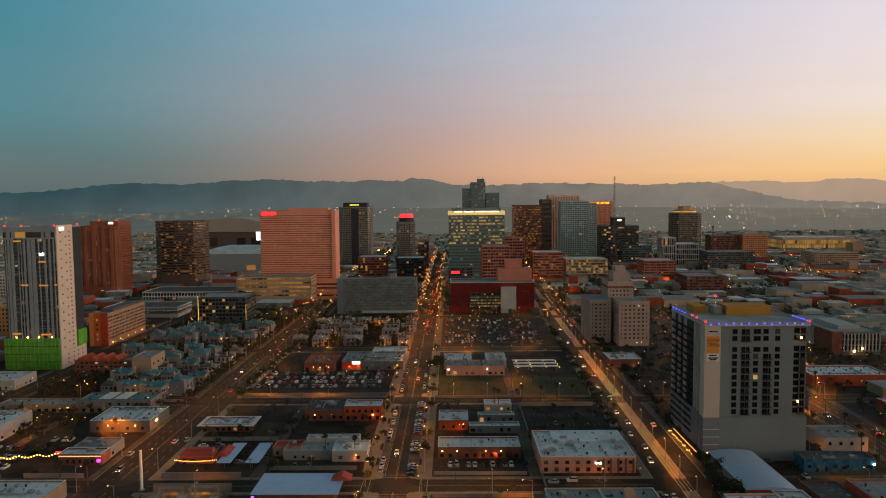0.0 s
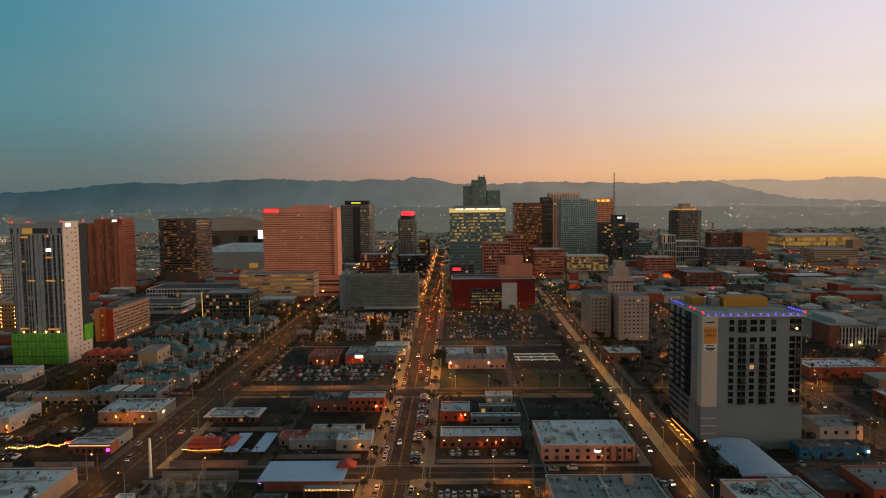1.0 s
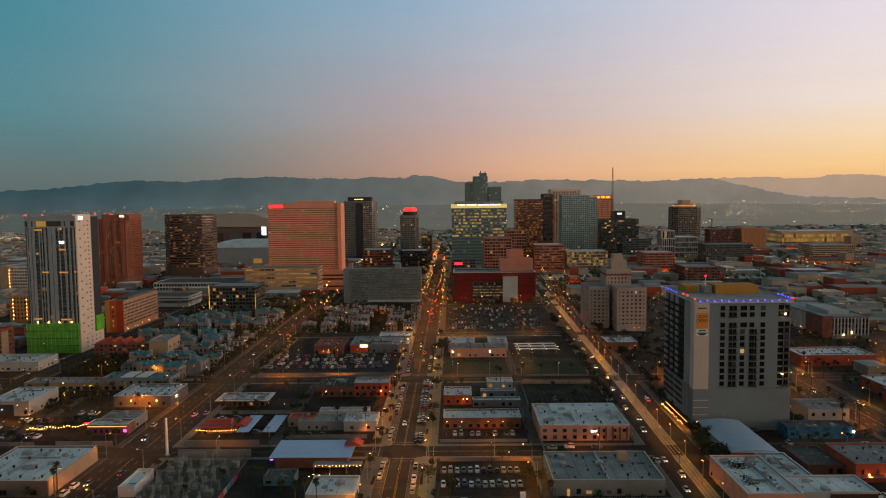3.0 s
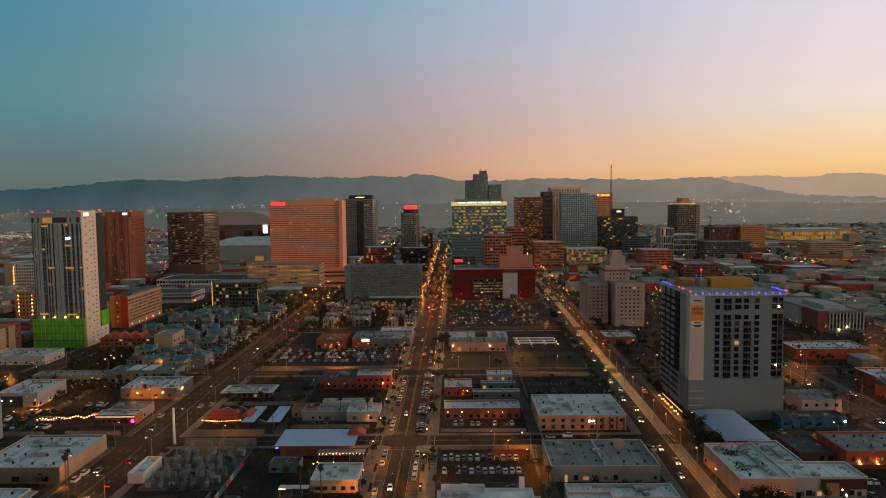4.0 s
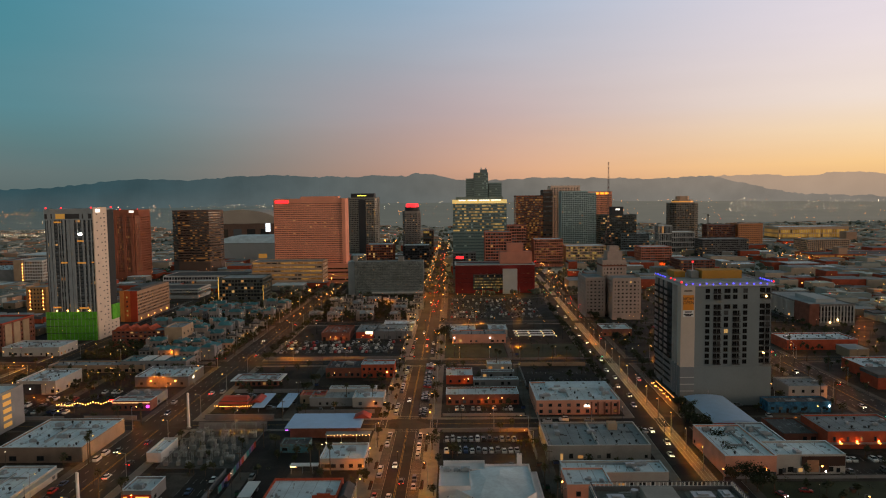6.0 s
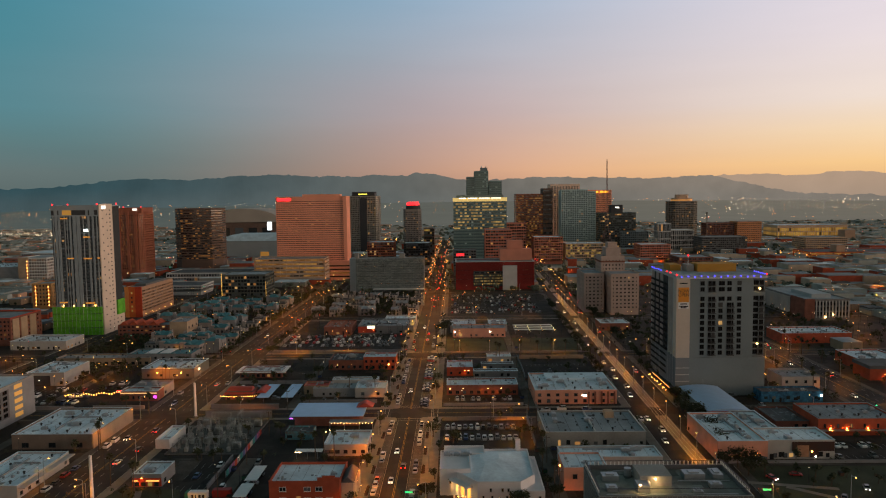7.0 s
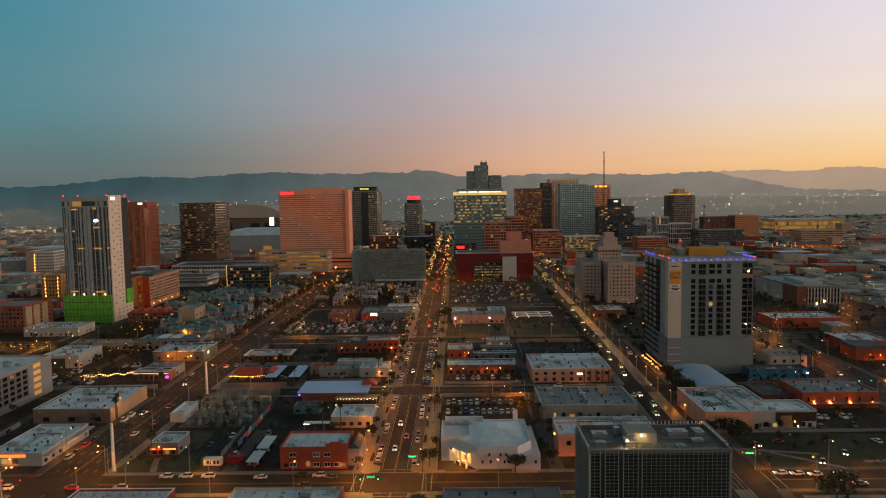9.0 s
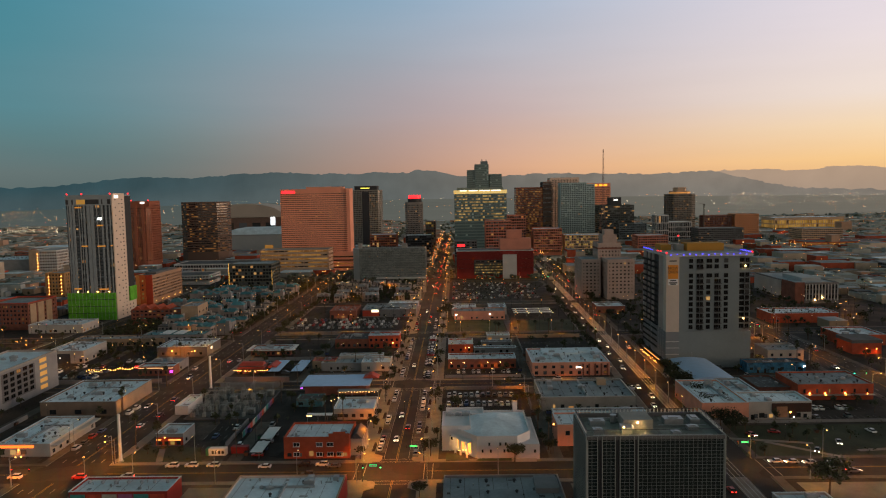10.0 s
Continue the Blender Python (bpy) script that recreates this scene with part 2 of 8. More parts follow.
DIM_STUCCO = surface("weathered pale stucco", (0.36, 0.33, 0.31), 0.9, 0.2, 0.2, 2.0, 0.2, each=0.25)
TAN_STUCCO = surface("tan stucco", (0.40, 0.29, 0.20), 0.9, 0.18, 0.2, 2.0, 0.2, each=0.15)
PINK_STUCCO = surface("salmon stucco", (0.66, 0.31, 0.22), 0.9, 0.15, 0.2, 2.0, 0.2)
GREY_STUCCO = surface("grey stucco", (0.22, 0.22, 0.23), 0.9, 0.15, 0.2, 2.0, 0.2, each=0.2)
BRICK = surface("red brick", (0.42, 0.085, 0.042), 0.9, 0.25, 0.3, 4.0, 0.3, each=0.12)
DARK_BRICK = surface("dark red brick", (0.22, 0.085, 0.06), 0.9, 0.25, 0.3, 4.0, 0.3)
ORANGE_PANEL = surface("orange facade panel", (0.62, 0.16, 0.045), 0.7, 0.12, 0.2, 1.5, 0.1)
METAL = surface("galvanised metal", (0.38, 0.40, 0.42), 0.45, 0.15, 0.5, 5.0, 0.1, metal=0.7)
DARK_METAL = surface("dark metal", (0.045, 0.045, 0.05), 0.5, 0.2, 0.5, 5.0, 0.1, metal=0.5)
WHITE_METAL = surface("white painted metal", (0.72, 0.72, 0.72), 0.5, 0.1, 0.4, 3.0, 0.05)
BARK = surface("bark", (0.10, 0.075, 0.055), 0.95, 0.3, 1.0, 6.0, 0.6)
LEAF = surface("dusty leaves", (0.042, 0.048, 0.024), 0.8, 0.45, 0.4, 2.0, 0.0, each=0.35)
PALM = surface("palm fronds", (0.055, 0.060, 0.030), 0.8, 0.4, 0.4, 2.0, 0.0, each=0.2)
TRACK_BED = surface("pale track bed concrete", (0.19, 0.165, 0.14), 0.85, 0.25, 0.15, 1.5, 0.2)
DARK_PAVING = surface("dark worn paving", (0.095, 0.084, 0.072), 0.9, 0.35, 0.2, 2.0, 0.2)
PAINT_WHITE = surface("white road paint", (0.30, 0.29, 0.27), 0.8, 0.3, 0.5, 3.0, 0.0)
PAINT_YELLOW = surface("yellow road paint", (0.26, 0.17, 0.04), 0.8, 0.3, 0.5, 3.0, 0.0)
GLASS = glass("window glass", 0.07)
GLASS_DARK = glass("unlit window glass", 0.03)
GLASS_SHOP = glass("shop glass", 0.12, (0.025, 0.028, 0.03), power=0.5, blinds=0.15)
GLASS_BUSY = glass("office glass", 0.07, power=0.5)
SODIUM = lamp("sodium lamp", (1.0, 0.36, 0.07), 15.0)
WARM = lamp("warm lamp", (1.0, 0.56, 0.20), 10.0)
COOL = lamp("cool white lamp", (0.95, 0.92, 0.78), 8.0)
RED_LIGHT = lamp("red light", (1.0, 0.02, 0.025), 2.5)
GREEN_LIGHT = lamp("green light", (0.05, 1.0, 0.45), 6.0)
BLUE_LIGHT = lamp("blue light", (0.08, 0.07, 1.0), 3.0)
PURPLE_LIGHT = lamp("purple light", (0.55, 0.10, 1.0), 5.0)

# ---- kit: windows, low buildings, cars, trees, lamps ----
TURN = {"N": 0, "E": -90, "W": 90, "S": 180}  # the way a facade looks: N is towards -y, W towards +x
cache = {}


def shared(key, make, mat):
    if key not in cache:
        cache[key] = make().mesh(key[0], mat)
    return cache[key]


def child(name, mesh, parent, x=0, y=0, z=0, turn=0, label=""):
    ob = new(name, mesh)
    ob.parent = parent
    ob.matrix_basis = pose(x, y, z, 0, 0, turn)
    return tagged(ob, label)


def window(parent, x, y, z, w, h, side="N", pane=None, frame_mat=None, sill=True):
    """A framed window whose lower middle is at x, y, z of the parent, set in the facade that looks towards side."""
    pane, frame_mat = pane or GLASS_ONE, frame_mat or DARK_METAL
    fw = min(0.12, w * 0.12)

    def frame_shape():
        s_ = Shape()
        s_.box(-w / 2, -w / 2 + fw, -0.10, 0.05, 0, h).box(w / 2 - fw, w / 2, -0.10, 0.05, 0, h)
        s_.box(-w / 2 + fw, w / 2 - fw, -0.10, 0.05, 0, fw).box(-w / 2 + fw, w / 2 - fw, -0.10, 0.05, h - fw, h)
        if w > 1.6:
            s_.box(-0.04, 0.04, -0.08, 0.05, fw, h - fw)
        if sill:
            s_.box(-w / 2 - 0.08, w / 2 + 0.08, -0.18, 0.0, -0.1, 0)
        return s_

    def pane_shape():
        return Shape().box(-w / 2 + fw, w / 2 - fw, -0.04, 0.02, fw, h - fw)

    f = child("window", shared(("window", round(w, 2), round(h, 2), frame_mat.name, sill), frame_shape, frame_mat), parent, x, y, z, TURN[side])
    child("pane", shared(("pane", round(w, 2), round(h, 2), pane.name), pane_shape, pane), f)
    return f


def door(parent, x, y, z, w, h, side="N", mat=None):
    def leaf():
        return Shape().box(-w / 2, w / 2, -0.06, 0.02, 0, h).box(-w / 2 - 0.1, -w / 2, -0.1, 0.03, 0, h + 0.1).box(w / 2, w / 2 + 0.1, -0.1, 0.03, 0, h + 0.1).box(-w / 2 - 0.1, w / 2 + 0.1, -0.1, 0.03, h + 0.1, h + 0.2)
    mat = mat or DARK_METAL
    return child("door", shared(("door", w, h, mat.name), leaf, mat), parent, x, y, z, TURN[side])


def unit_shape(k):
    def make():
        w, d, h = ((2.2, 1.6, 1.2), (1.6, 1.4, 1.0), (3.2, 2.0, 1.5))[k]
        s_ = Shape().box(-w / 2, w / 2, -d / 2, d / 2, 0.2, h)
        s_.box(-w / 2 + 0.1, -w / 2 + 0.3, -d / 2, d / 2, 0, 0.2).box(w / 2 - 0.3, w / 2 - 0.1, -d / 2, d / 2, 0, 0.2)
        s_.tube((0, 0, h), (0, 0, h + 0.22), d * 0.36, d * 0.36, 10)
        s_.box(w / 2, w / 2 + 0.7, -0.3, 0.3, 0.2, 0.8)
        return s_
    return make


def low_building(name, label, x0, x1, y0, y1, h, wall, roof, units=3, category="building", parapet=0.7, front=(), side=(), lip=None, vents=1, turn=0):
    """A flat-roofed building: thick walls with a parapet, a roof deck, machines on it; front and side list windows as
    (count, width, height, sill) rows."""
    cx, cy, hx, hy = (x0 + x1) / 2, (y0 + y1) / 2, (x1 - x0) / 2, (y1 - y0) / 2
    t = thing(name, cx, cy, 0, label, category, turn=turn)
    out = rect(-hx, hx, -hy, hy)
    part("wall", Shape().ring(out, offset(out, 0.35), 0, h + parapet), wall, t)
    part("coping", Shape().ring(offset(out, -0.08), offset(out, 0.42), h + parapet + 0.002, h + parapet + 0.12), lip or roof, t)
    part("roof", Shape().prism(offset(out, 0.33), h - 0.25, h), roof, t)
    for k in range(units):
        u = rng.randrange(3)
        child("air_conditioner", shared(("air_conditioner", u), unit_shape(u), METAL), t, rng.uniform(-hx + 2.5, hx - 2.5), rng.uniform(-hy + 2, hy - 2), h, rng.choice((0, 90, 180)))
    # seams, patches, ducts and skylights lying on the deck
    patches = Shape()
    for k in range(int(hx * hy / 60) + 1):
        px, py = rng.uniform(-hx + 2, hx - 4), rng.uniform(-hy + 1.5, hy - 3)
        patches.box(px, px + rng.uniform(1, 3), py, py + rng.uniform(0.8, 2.2), h + 0.004, h + 0.03)
    for k in range(int(2 * hx / 4.5)):
        x = -hx + 2 + k * 4.5
        patches.box(x - 0.07, x + 0.07, -hy + 0.5, hy - 0.5, h + 0.004, h + 0.05)
    for k in range(int(hx * hy / 16)):
        px, py, q = rng.uniform(-hx + 1, hx - 1.5), rng.uniform(-hy + 1, hy - 1.5), rng.uniform(0.2, 0.55)
        patches.prism(rect(px - q, px + q, py - q, py + q), h + 0.004, h + rng.uniform(0.25, 0.9), rect(px - q * 0.7, px + q * 0.7, py - q * 0.7, py + q * 0.7))
    if units > 3:
        px = rng.uniform(-hx * 0.4, hx * 0.4)
        patches.box(px, px + 0.7, -hy * 0.6, hy * 0.6, h + 0.1, h + 0.7)
        patches.box(-hx * 0.5, hx * 0.5, py, py + 0.6, h + 0.1, h + 0.6)
    part("roof_clutter", patches, GREY_ROOF if roof is not GREY_ROOF else DARK_ROOF, t, kind="stuff")
    for k in range(vents):
        child("vent_pipe", shared(("vent_pipe", 0), lambda: Shape().tube((0, 0, 0), (0, 0, 0.7), 0.14).tube((0, 0, 0.7), (0, 0, 0.85), 0.24), METAL), t, rng.uniform(-hx + 1.5, hx - 1.5), rng.uniform(-hy + 1.5, hy - 1.5), h)
    if hx * hy > 120:
        nx, ny = max(2, int(hx / 4)), max(2, int(hy / 4))
        for k in range(nx * ny):
            if rng.random() < 0.6:
                child("roof_vent", shared(("roof_vent", 0), lambda: Shape().tube((0, 0, 0), (0, 0, 0.5), 0.3, 0.3, 8).ball((0, 0, 0.8), 0.55, 0.8, 8, 5), DARK_METAL), t, -hx + (k % nx + 0.5) * 2 * hx / nx + rng.uniform(-0.8, 0.8), -hy + (k // nx + 0.5) * 2 * hy / ny + rng.uniform(-0.6, 0.6), h)
    if not front and hx > 4:
        # plain street fronts: shop panes, doors and shutters let into the wall
        shop, n = Shape(), max(2, int(2 * hx / 3.6))
        for k in range(n):
            if rng.random() < 0.72:
                x, w, top = -hx + (k + 0.5) * 2 * hx / n, rng.choice((0.55, 0.8, 1.1)), min(h - 0.6, rng.choice((2.2, 2.4, 2.9)))
                shop.box(x - w, x + w, -hy - 0.05, -hy + 0.1, rng.choice((0.05, 0.9, 0.9, 1.0)), top)
        n, sx = max(2, int(2 * hy / 4.5)), (hx if cx < 20 else -hx)
        for k in range(n):
            if rng.random() < 0.6:
                y = -hy + (k + 0.5) * 2 * hy / n
                shop.box(sx - 0.06, sx + 0.06, y - 0.8, y + 0.8, 0.9, min(h - 0.6, 2.3))
        if shop.v:
            part("shop_glazing", shop, GLASS_SHOP, t, kind="stuff")
    for count, w, hh, z in front:
        for k in range(count):
            window(t, -hx + (k + 0.5) * 2 * hx / count, -hy, z, w, hh, "N")
    for count, w, hh, z in side:
        for k in range(count):
            y = -hy + (k + 0.5) * 2 * hy / count
            # only the flank towards the street in the middle gets windows
            if cx < 20:
                window(t, hx, y, z, w, hh, "W")
            else:
                window(t, -hx, y, z, w, hh, "E")
    return t


GLASS_ONE = glass("room window", 0.03, island=False, power=0.5, blinds=0.12)

# -- cars --
CAR_PAINT = {n: surface("car paint " + n, c, 0.3, 0.05, 0.5, 3.0, 0.0, spec=0.6) for n, c in (("white", (0.72, 0.72, 0.72)), ("silver", (0.42, 0.43, 0.45)), ("black", (0.02, 0.02, 0.022)), ("grey", (0.13, 0.135, 0.14)), ("red", (0.34, 0.02, 0.02)), ("blue", (0.03, 0.06, 0.16)))}
CAR_GLASS = glass("car glass", 0.0, (0.015, 0.018, 0.02), blinds=0)
RUBBER = surface("rubber", (0.02, 0.02, 0.02), 0.9, 0.2, 2.0, 8.0, 0.1)
HEAD = lamp("headlight", (1.0, 0.85, 0.6), 16.0)
TAIL = lamp("tail light", (1.0, 0.03, 0.02), 9.0)


def make_car(color, lights=False, tall=False, plain=False):
    n = "sport_utility_car" if tall else "car"
    t = thing(n, 0, 0, -60, color + (" tall car" if tall else " saloon car") + (" driving with its lights on" if lights else " parked at the kerb on four wheels"), "car", "cars")
    up = 0.25 if tall else 0.0
    low = 0.05 if plain else 0.35
    side = [(-2.25, low), (2.2, low), (2.3, 0.62), (2.2, 0.82 + up), (1.0, 0.95 + up), (-1.9, 0.98 + up), (-2.25, 0.9 + up)]
    s_ = Shape()
    k = len(side)
    for x in (-0.9, 0.9):
        s_.v += [(x, y, z) for y, z in side]
    s_.f = [tuple(range(k)), tuple(range(2 * k - 1, k - 1, -1))] + [(i, k + i, k + (i + 1) % k, (i + 1) % k) for i in range(k)]
    part("body", s_, CAR_PAINT[color], t)
    base, roofz, ry0, ry1 = 0.96 + up, 1.45 + up * 1.4, -1.35 if not tall else -1.9, 0.35
    part("cabin", Shape().prism(rect(-0.84, 0.84, -1.85 if not tall else -2.15, 1.05), base, roofz, rect(-0.66, 0.66, ry0, ry1)), CAR_GLASS, t)
    part("roof", Shape().box(-0.66, 0.66, ry0, ry1, roofz + 0.004, roofz + 0.06), CAR_PAINT[color], t)
    for x in (-0.86, 0.86) if not plain else ():
        for y in (-1.4, 1.4):
            part("wheel", Shape().tube((x - 0.1, y, 0.33), (x + 0.1, y, 0.33), 0.33, 0.33, 12), RUBBER, t)
    for x in (-0.62, 0.62) if lights else ():
        part("headlight", Shape().box(x - 0.22, x + 0.22, 2.21, 2.32, 0.6, 0.78), HEAD if lights else WHITE_METAL, t)
        part("tail_light", Shape().box(x - 0.22, x + 0.22, -2.29, -2.24, 0.66, 0.84), TAIL if lights else RED_ROOF, t)
    return t


CARS = {}


def car(x, y, turn=0, color=None, lights=False, tall=None, z=0.05):
    """turn 0: the bonnet points towards +y."""
    color = color or rng.choice(("white", "white", "white", "white", "silver", "silver", "silver", "black", "black", "grey", "grey", "grey", "red", "blue"))
    tall = rng.random() < 0.35 if tall is None else tall
    key = (color, lights, tall, y > 215 and not lights)
    m = pose(x, y, z, 0, 0, turn)
    if key not in CARS:
        CARS[key] = make_car(*key)
        CARS[key].matrix_basis = m
        return CARS[key]
    return copy_thing(CARS[key], m)


# -- trees --
def leaf_card(s_, c, r, size, k):
    for _ in range(k):
        d = Vector((rng.gauss(0, 1), rng.gauss(0, 1), rng.gauss(0, 0.8))).normalized() * r * rng.random() ** 0.4
        p = Vector(c) + d
        a = Vector((rng.gauss(0, 1), rng.gauss(0, 1), rng.gauss(0, 0.5))).normalized()
        b = a.cross(Vector((rng.gauss(0, 1), rng.gauss(0, 1), rng.gauss(0, 1)))).normalized()
        q = size * rng.uniform(0.6, 1.3)
        s_.poly(tuple(p - a * q), tuple(p + b * q * 0.6), tuple(p + a * q), tuple(p - b * q * 0.6))


def make_tree(kind):
    h = (6.5, 8.5, 5.0, 7.0)[kind]
    t = thing("tree", 0, 0, -60, ("broad dusty desert tree beside the street", "tall leafy street tree with loose crown", "small bushy tree with dense leaves", "loose thin-leaved tree with bare limbs")[kind], "tree", "trees")
    trunk = Shape().tube((0, 0, 0), (0.1, 0.05, h * 0.42), 0.24, 0.15, 8)
    crown = Shape()
    for i in range(7):
        a = i * 2.4 + kind
        r = h * rng.uniform(0.2, 0.36)
        tip = (math.cos(a) * r, math.sin(a) * r, h * rng.uniform(0.55, 0.85))
        trunk.tube((0.1, 0.05, h * 0.40), tip, 0.11, 0.04, 5)
        leaf_card(crown, tip, h * rng.uniform(0.17, 0.25), 0.42, 70 if kind != 3 else 40)
    leaf_card(crown, (0, 0, h * 0.8), h * 0.22, 0.42, 90)
    part("trunk", trunk, BARK, t)
    part("crown", crown, LEAF, t)
    return t


def make_palm(h):
    t = thing("palm", 0, 0, -60, "tall fan palm with a slim trunk", "palm", "palms")
    part("trunk", Shape().tube((0, 0, 0), (0.1, 0, h * 0.5), 0.28, 0.2, 8).tube((0.1, 0, h * 0.5), (0.15, 0.1, h), 0.2, 0.17, 8), BARK, t)
    cr = Shape()
    for i in range(30):
        a, el = i * 2.399, rng.uniform(-0.9, 1.2)
        ln = rng.uniform(1.3, 1.9)
        u = Vector((math.cos(a), math.sin(a), 0))
        v = Vector((-u.y, u.x, 0))
        p0 = Vector((0.15, 0.1, h))
        p1 = p0 + u * ln * 0.6 * math.cos(el) + Vector((0, 0, ln * 0.6 * math.sin(el)))
        p2 = p0 + u * ln * math.cos(el * 0.8) + Vector((0, 0, ln * math.sin(el) - 0.5))
        cr.poly(tuple(p0), tuple(p1 - v * 0.42), tuple(p2), tuple(p1 + v * 0.42))
    part("crown", cr, PALM, t)
    return t


TREES = {}


def tree(x, y, kind=None, size=1.0):
    kind = rng.randrange(4) if kind is None else kind
    m = pose(x, y, 0.05, 0, 0, rng.uniform(0, 360))
    if kind not in TREES:
        TREES[kind] = make_palm(11 if kind == "palm" else 8) if isinstance(kind, str) else make_tree(kind)
        TREES[kind].matrix_basis = m
        return TREES[kind]
    return copy_thing(TREES[kind], m @ Matrix.Diagonal((size, size, size * rng.uniform(0.9, 1.1), 1)))


# -- street lamps --
LAMP_POWER = 12500.0
BULBS = {}
for key, col, power in (("sodium", (1.0, 0.225, 0.012), LAMP_POWER), ("dim", (1.0, 0.225, 0.012), 8800.0), ("distant", (1.0, 0.225, 0.013), 29000.0), ("warm", (1.0, 0.60, 0.22), 650.0), ("wall", (1.0, 0.25, 0.015), 2200.0), ("median", (1.0, 0.225, 0.01), 19000.0)):
    BULBS[key] = bpy.data.lights.new(key + "_bulb", "SPOT")
    BULBS[key].energy, BULBS[key].color, BULBS[key].shadow_soft_size = power, col, 0.4
    BULBS[key].spot_size, BULBS[key].spot_blend = radians(152), 0.7
BULBS["distant"].spot_size = radians(156)
BULBS["median"].spot_size, BULBS["median"].spot_blend = radians(116), 1.0
LAMPS = {}


def street_lamp(x, y, turn=0, h=9.0, reach=2.2, bulb="sodium", lit=True):
    """turn 0: the arm reaches towards +x."""
    key = (h, reach, bulb, lit)
    m = pose(x, y, 0.05, 0, 0, turn)
    if key in LAMPS:
        return copy_thing(LAMPS[key], m)
    t = thing("street_lamp", x, y, 0.05, "grey steel street lamp with a glowing orange head", "street lamp", "street lamps")
    t.matrix_basis = m
    part("pole", Shape().tube((0, 0, 0), (0, 0, h), 0.13, 0.08, 8).box(-0.2, 0.2, -0.2, 0.2, 0, 0.25).tube((0, 0, h - 0.1), (reach, 0, h + 0.35), 0.06, 0.05, 6), METAL, t)
    head = part("head", Shape().box(reach - 0.15, reach + 0.65, -0.2, 0.2, h + 0.27, h + 0.47), METAL, t)
    part("lens", Shape().ball((reach + 0.25, 0, h + 0.2), 0.30, 0.6), WARM if bulb == "warm" else SODIUM, head, "glowing lens")
    if lit:
        b = new("bulb", BULBS[bulb])
        b.parent = t
        b.matrix_basis = pose(reach + 0.25, 0, h - 0.1)
    LAMPS[key] = t
    return t

# ---- ground, streets, distance ----
def central(y):
    """The middle of the avenue in the west, which runs slightly askew."""
    return 113.5 + 0.0215 * y


def ground_z(y):
    """The plain is flat through the city and climbs gently to the foot of the mountains."""
    return 0.0 if y < 2000 else 62.0 * ((y - 2000) / 2600) ** 1.1


sheet = Shape()
levels = [-700, 2000] + [2000 + 145 * k for k in range(1, 21)]
sheet.v = [(x, y, ground_z(y)) for y in levels for x in (-5200, 5200)]
sheet.f = [(2 * k, 2 * k + 1, 2 * k + 3, 2 * k + 2) for k in range(len(levels) - 1)]
tagged(part("ground", sheet, EARTH), "city ground reaching to the mountains, paled for the far haze", "ground", kind="structure")

STREETS_NS = {"road_east": (-117, 11.5), "road_middle": (0, 9.0), "road_far_east": (-246, 9.0), "road_far_west": (230, 10.5)}
for name, (cx, hw) in STREETS_NS.items():
    y1 = 1600
    road = part(name, Shape().poly((cx - hw, -300, 0.03), (cx + hw, -300, 0.03), (cx + hw, y1, 0.03), (cx - hw, y1, 0.03)), ASPHALT)
    tagged(road, "asphalt city street lit orange by street lamps", "road", kind="structure")
    line = Shape()
    for off in (-0.25, 0.25):
        line.box(cx + off - 0.09, cx + off + 0.09, -300, 1000, 0.034, 0.042)
    part("centre_line", line, PAINT_YELLOW, road, "double yellow centre line")
    dash = Shape()
    for y in np.arange(100, 700, 9.0):
        for off in () if cx == 0 else (-3.6, 3.6) if hw < 10 else (-3.6, 3.6, -7.2, 7.2):
            dash.box(cx + off - 0.09, cx + off + 0.09, y, y + 3, 0.034, 0.042)
    if dash.v:
        part("lane_dashes", dash, PAINT_WHITE, road, "white lane dashes", "stuff")
ya, yb = -300, 1600
avenue = part("road_west", Shape().poly((central(ya) - 11, ya, 0.035), (central(ya) + 11, ya, 0.035), (central(yb) + 11, yb, 0.035), (central(yb) - 11, yb, 0.035)), ASPHALT)
tagged(avenue, "wide asphalt avenue with tram tracks under orange lamps", "road", kind="structure")
rails = Shape()
for off in (-2.3, -0.9, 0.9, 2.3):
    rails.poly((central(ya) + off - 0.08, ya, 0.05), (central(ya) + off + 0.08, ya, 0.05), (central(yb) + off + 0.08, yb, 0.05), (central(yb) + off - 0.08, yb, 0.05))
part("tram_rail", rails, METAL, avenue, "steel tram rails set in the road")
bed = Shape().poly((central(ya) - 2.9, ya, 0.042), (central(ya) + 2.9, ya, 0.042), (central(yb) + 2.9, yb, 0.042), (central(yb) - 2.9, yb, 0.042))
part("track_bed", bed, TRACK_BED, avenue, "paler concrete track bed")
STREETS_EW = {"road_roosevelt": (161, 8.0), "road_garfield": (275, 6.5), "road_mckinley": (399, 6.5), "road_pierce": (540, 6.5), "road_fillmore": (692, 7.5), "road_polk": (900, 7.5), "road_near": (45, 7)}
for i, (cy, hw) in enumerate(STREETS_EW.values()):
    z = 0.045 + 0.002 * i
    road = part("road_cross_%d" % (i + 1), Shape().poly((-800, cy - hw, z), (800, cy - hw, z), (800, cy + hw, z), (-800, cy + hw, z)), ASPHALT)
    tagged(road, "asphalt cross street under orange lamps", "road", kind="structure")
    line = Shape()
    for x0, x1 in ((-330, -256), (-236, -131), (-103, -12), (12, central(cy) - 13), (central(cy) + 13, 218), (242, 330)):
        for off in (-0.25, 0.25):
            line.box(x0, x1, cy + off - 0.09, cy + off + 0.09, z + 0.004, z + 0.012)
    part("centre_line", line, PAINT_YELLOW, road, "double yellow centre line")

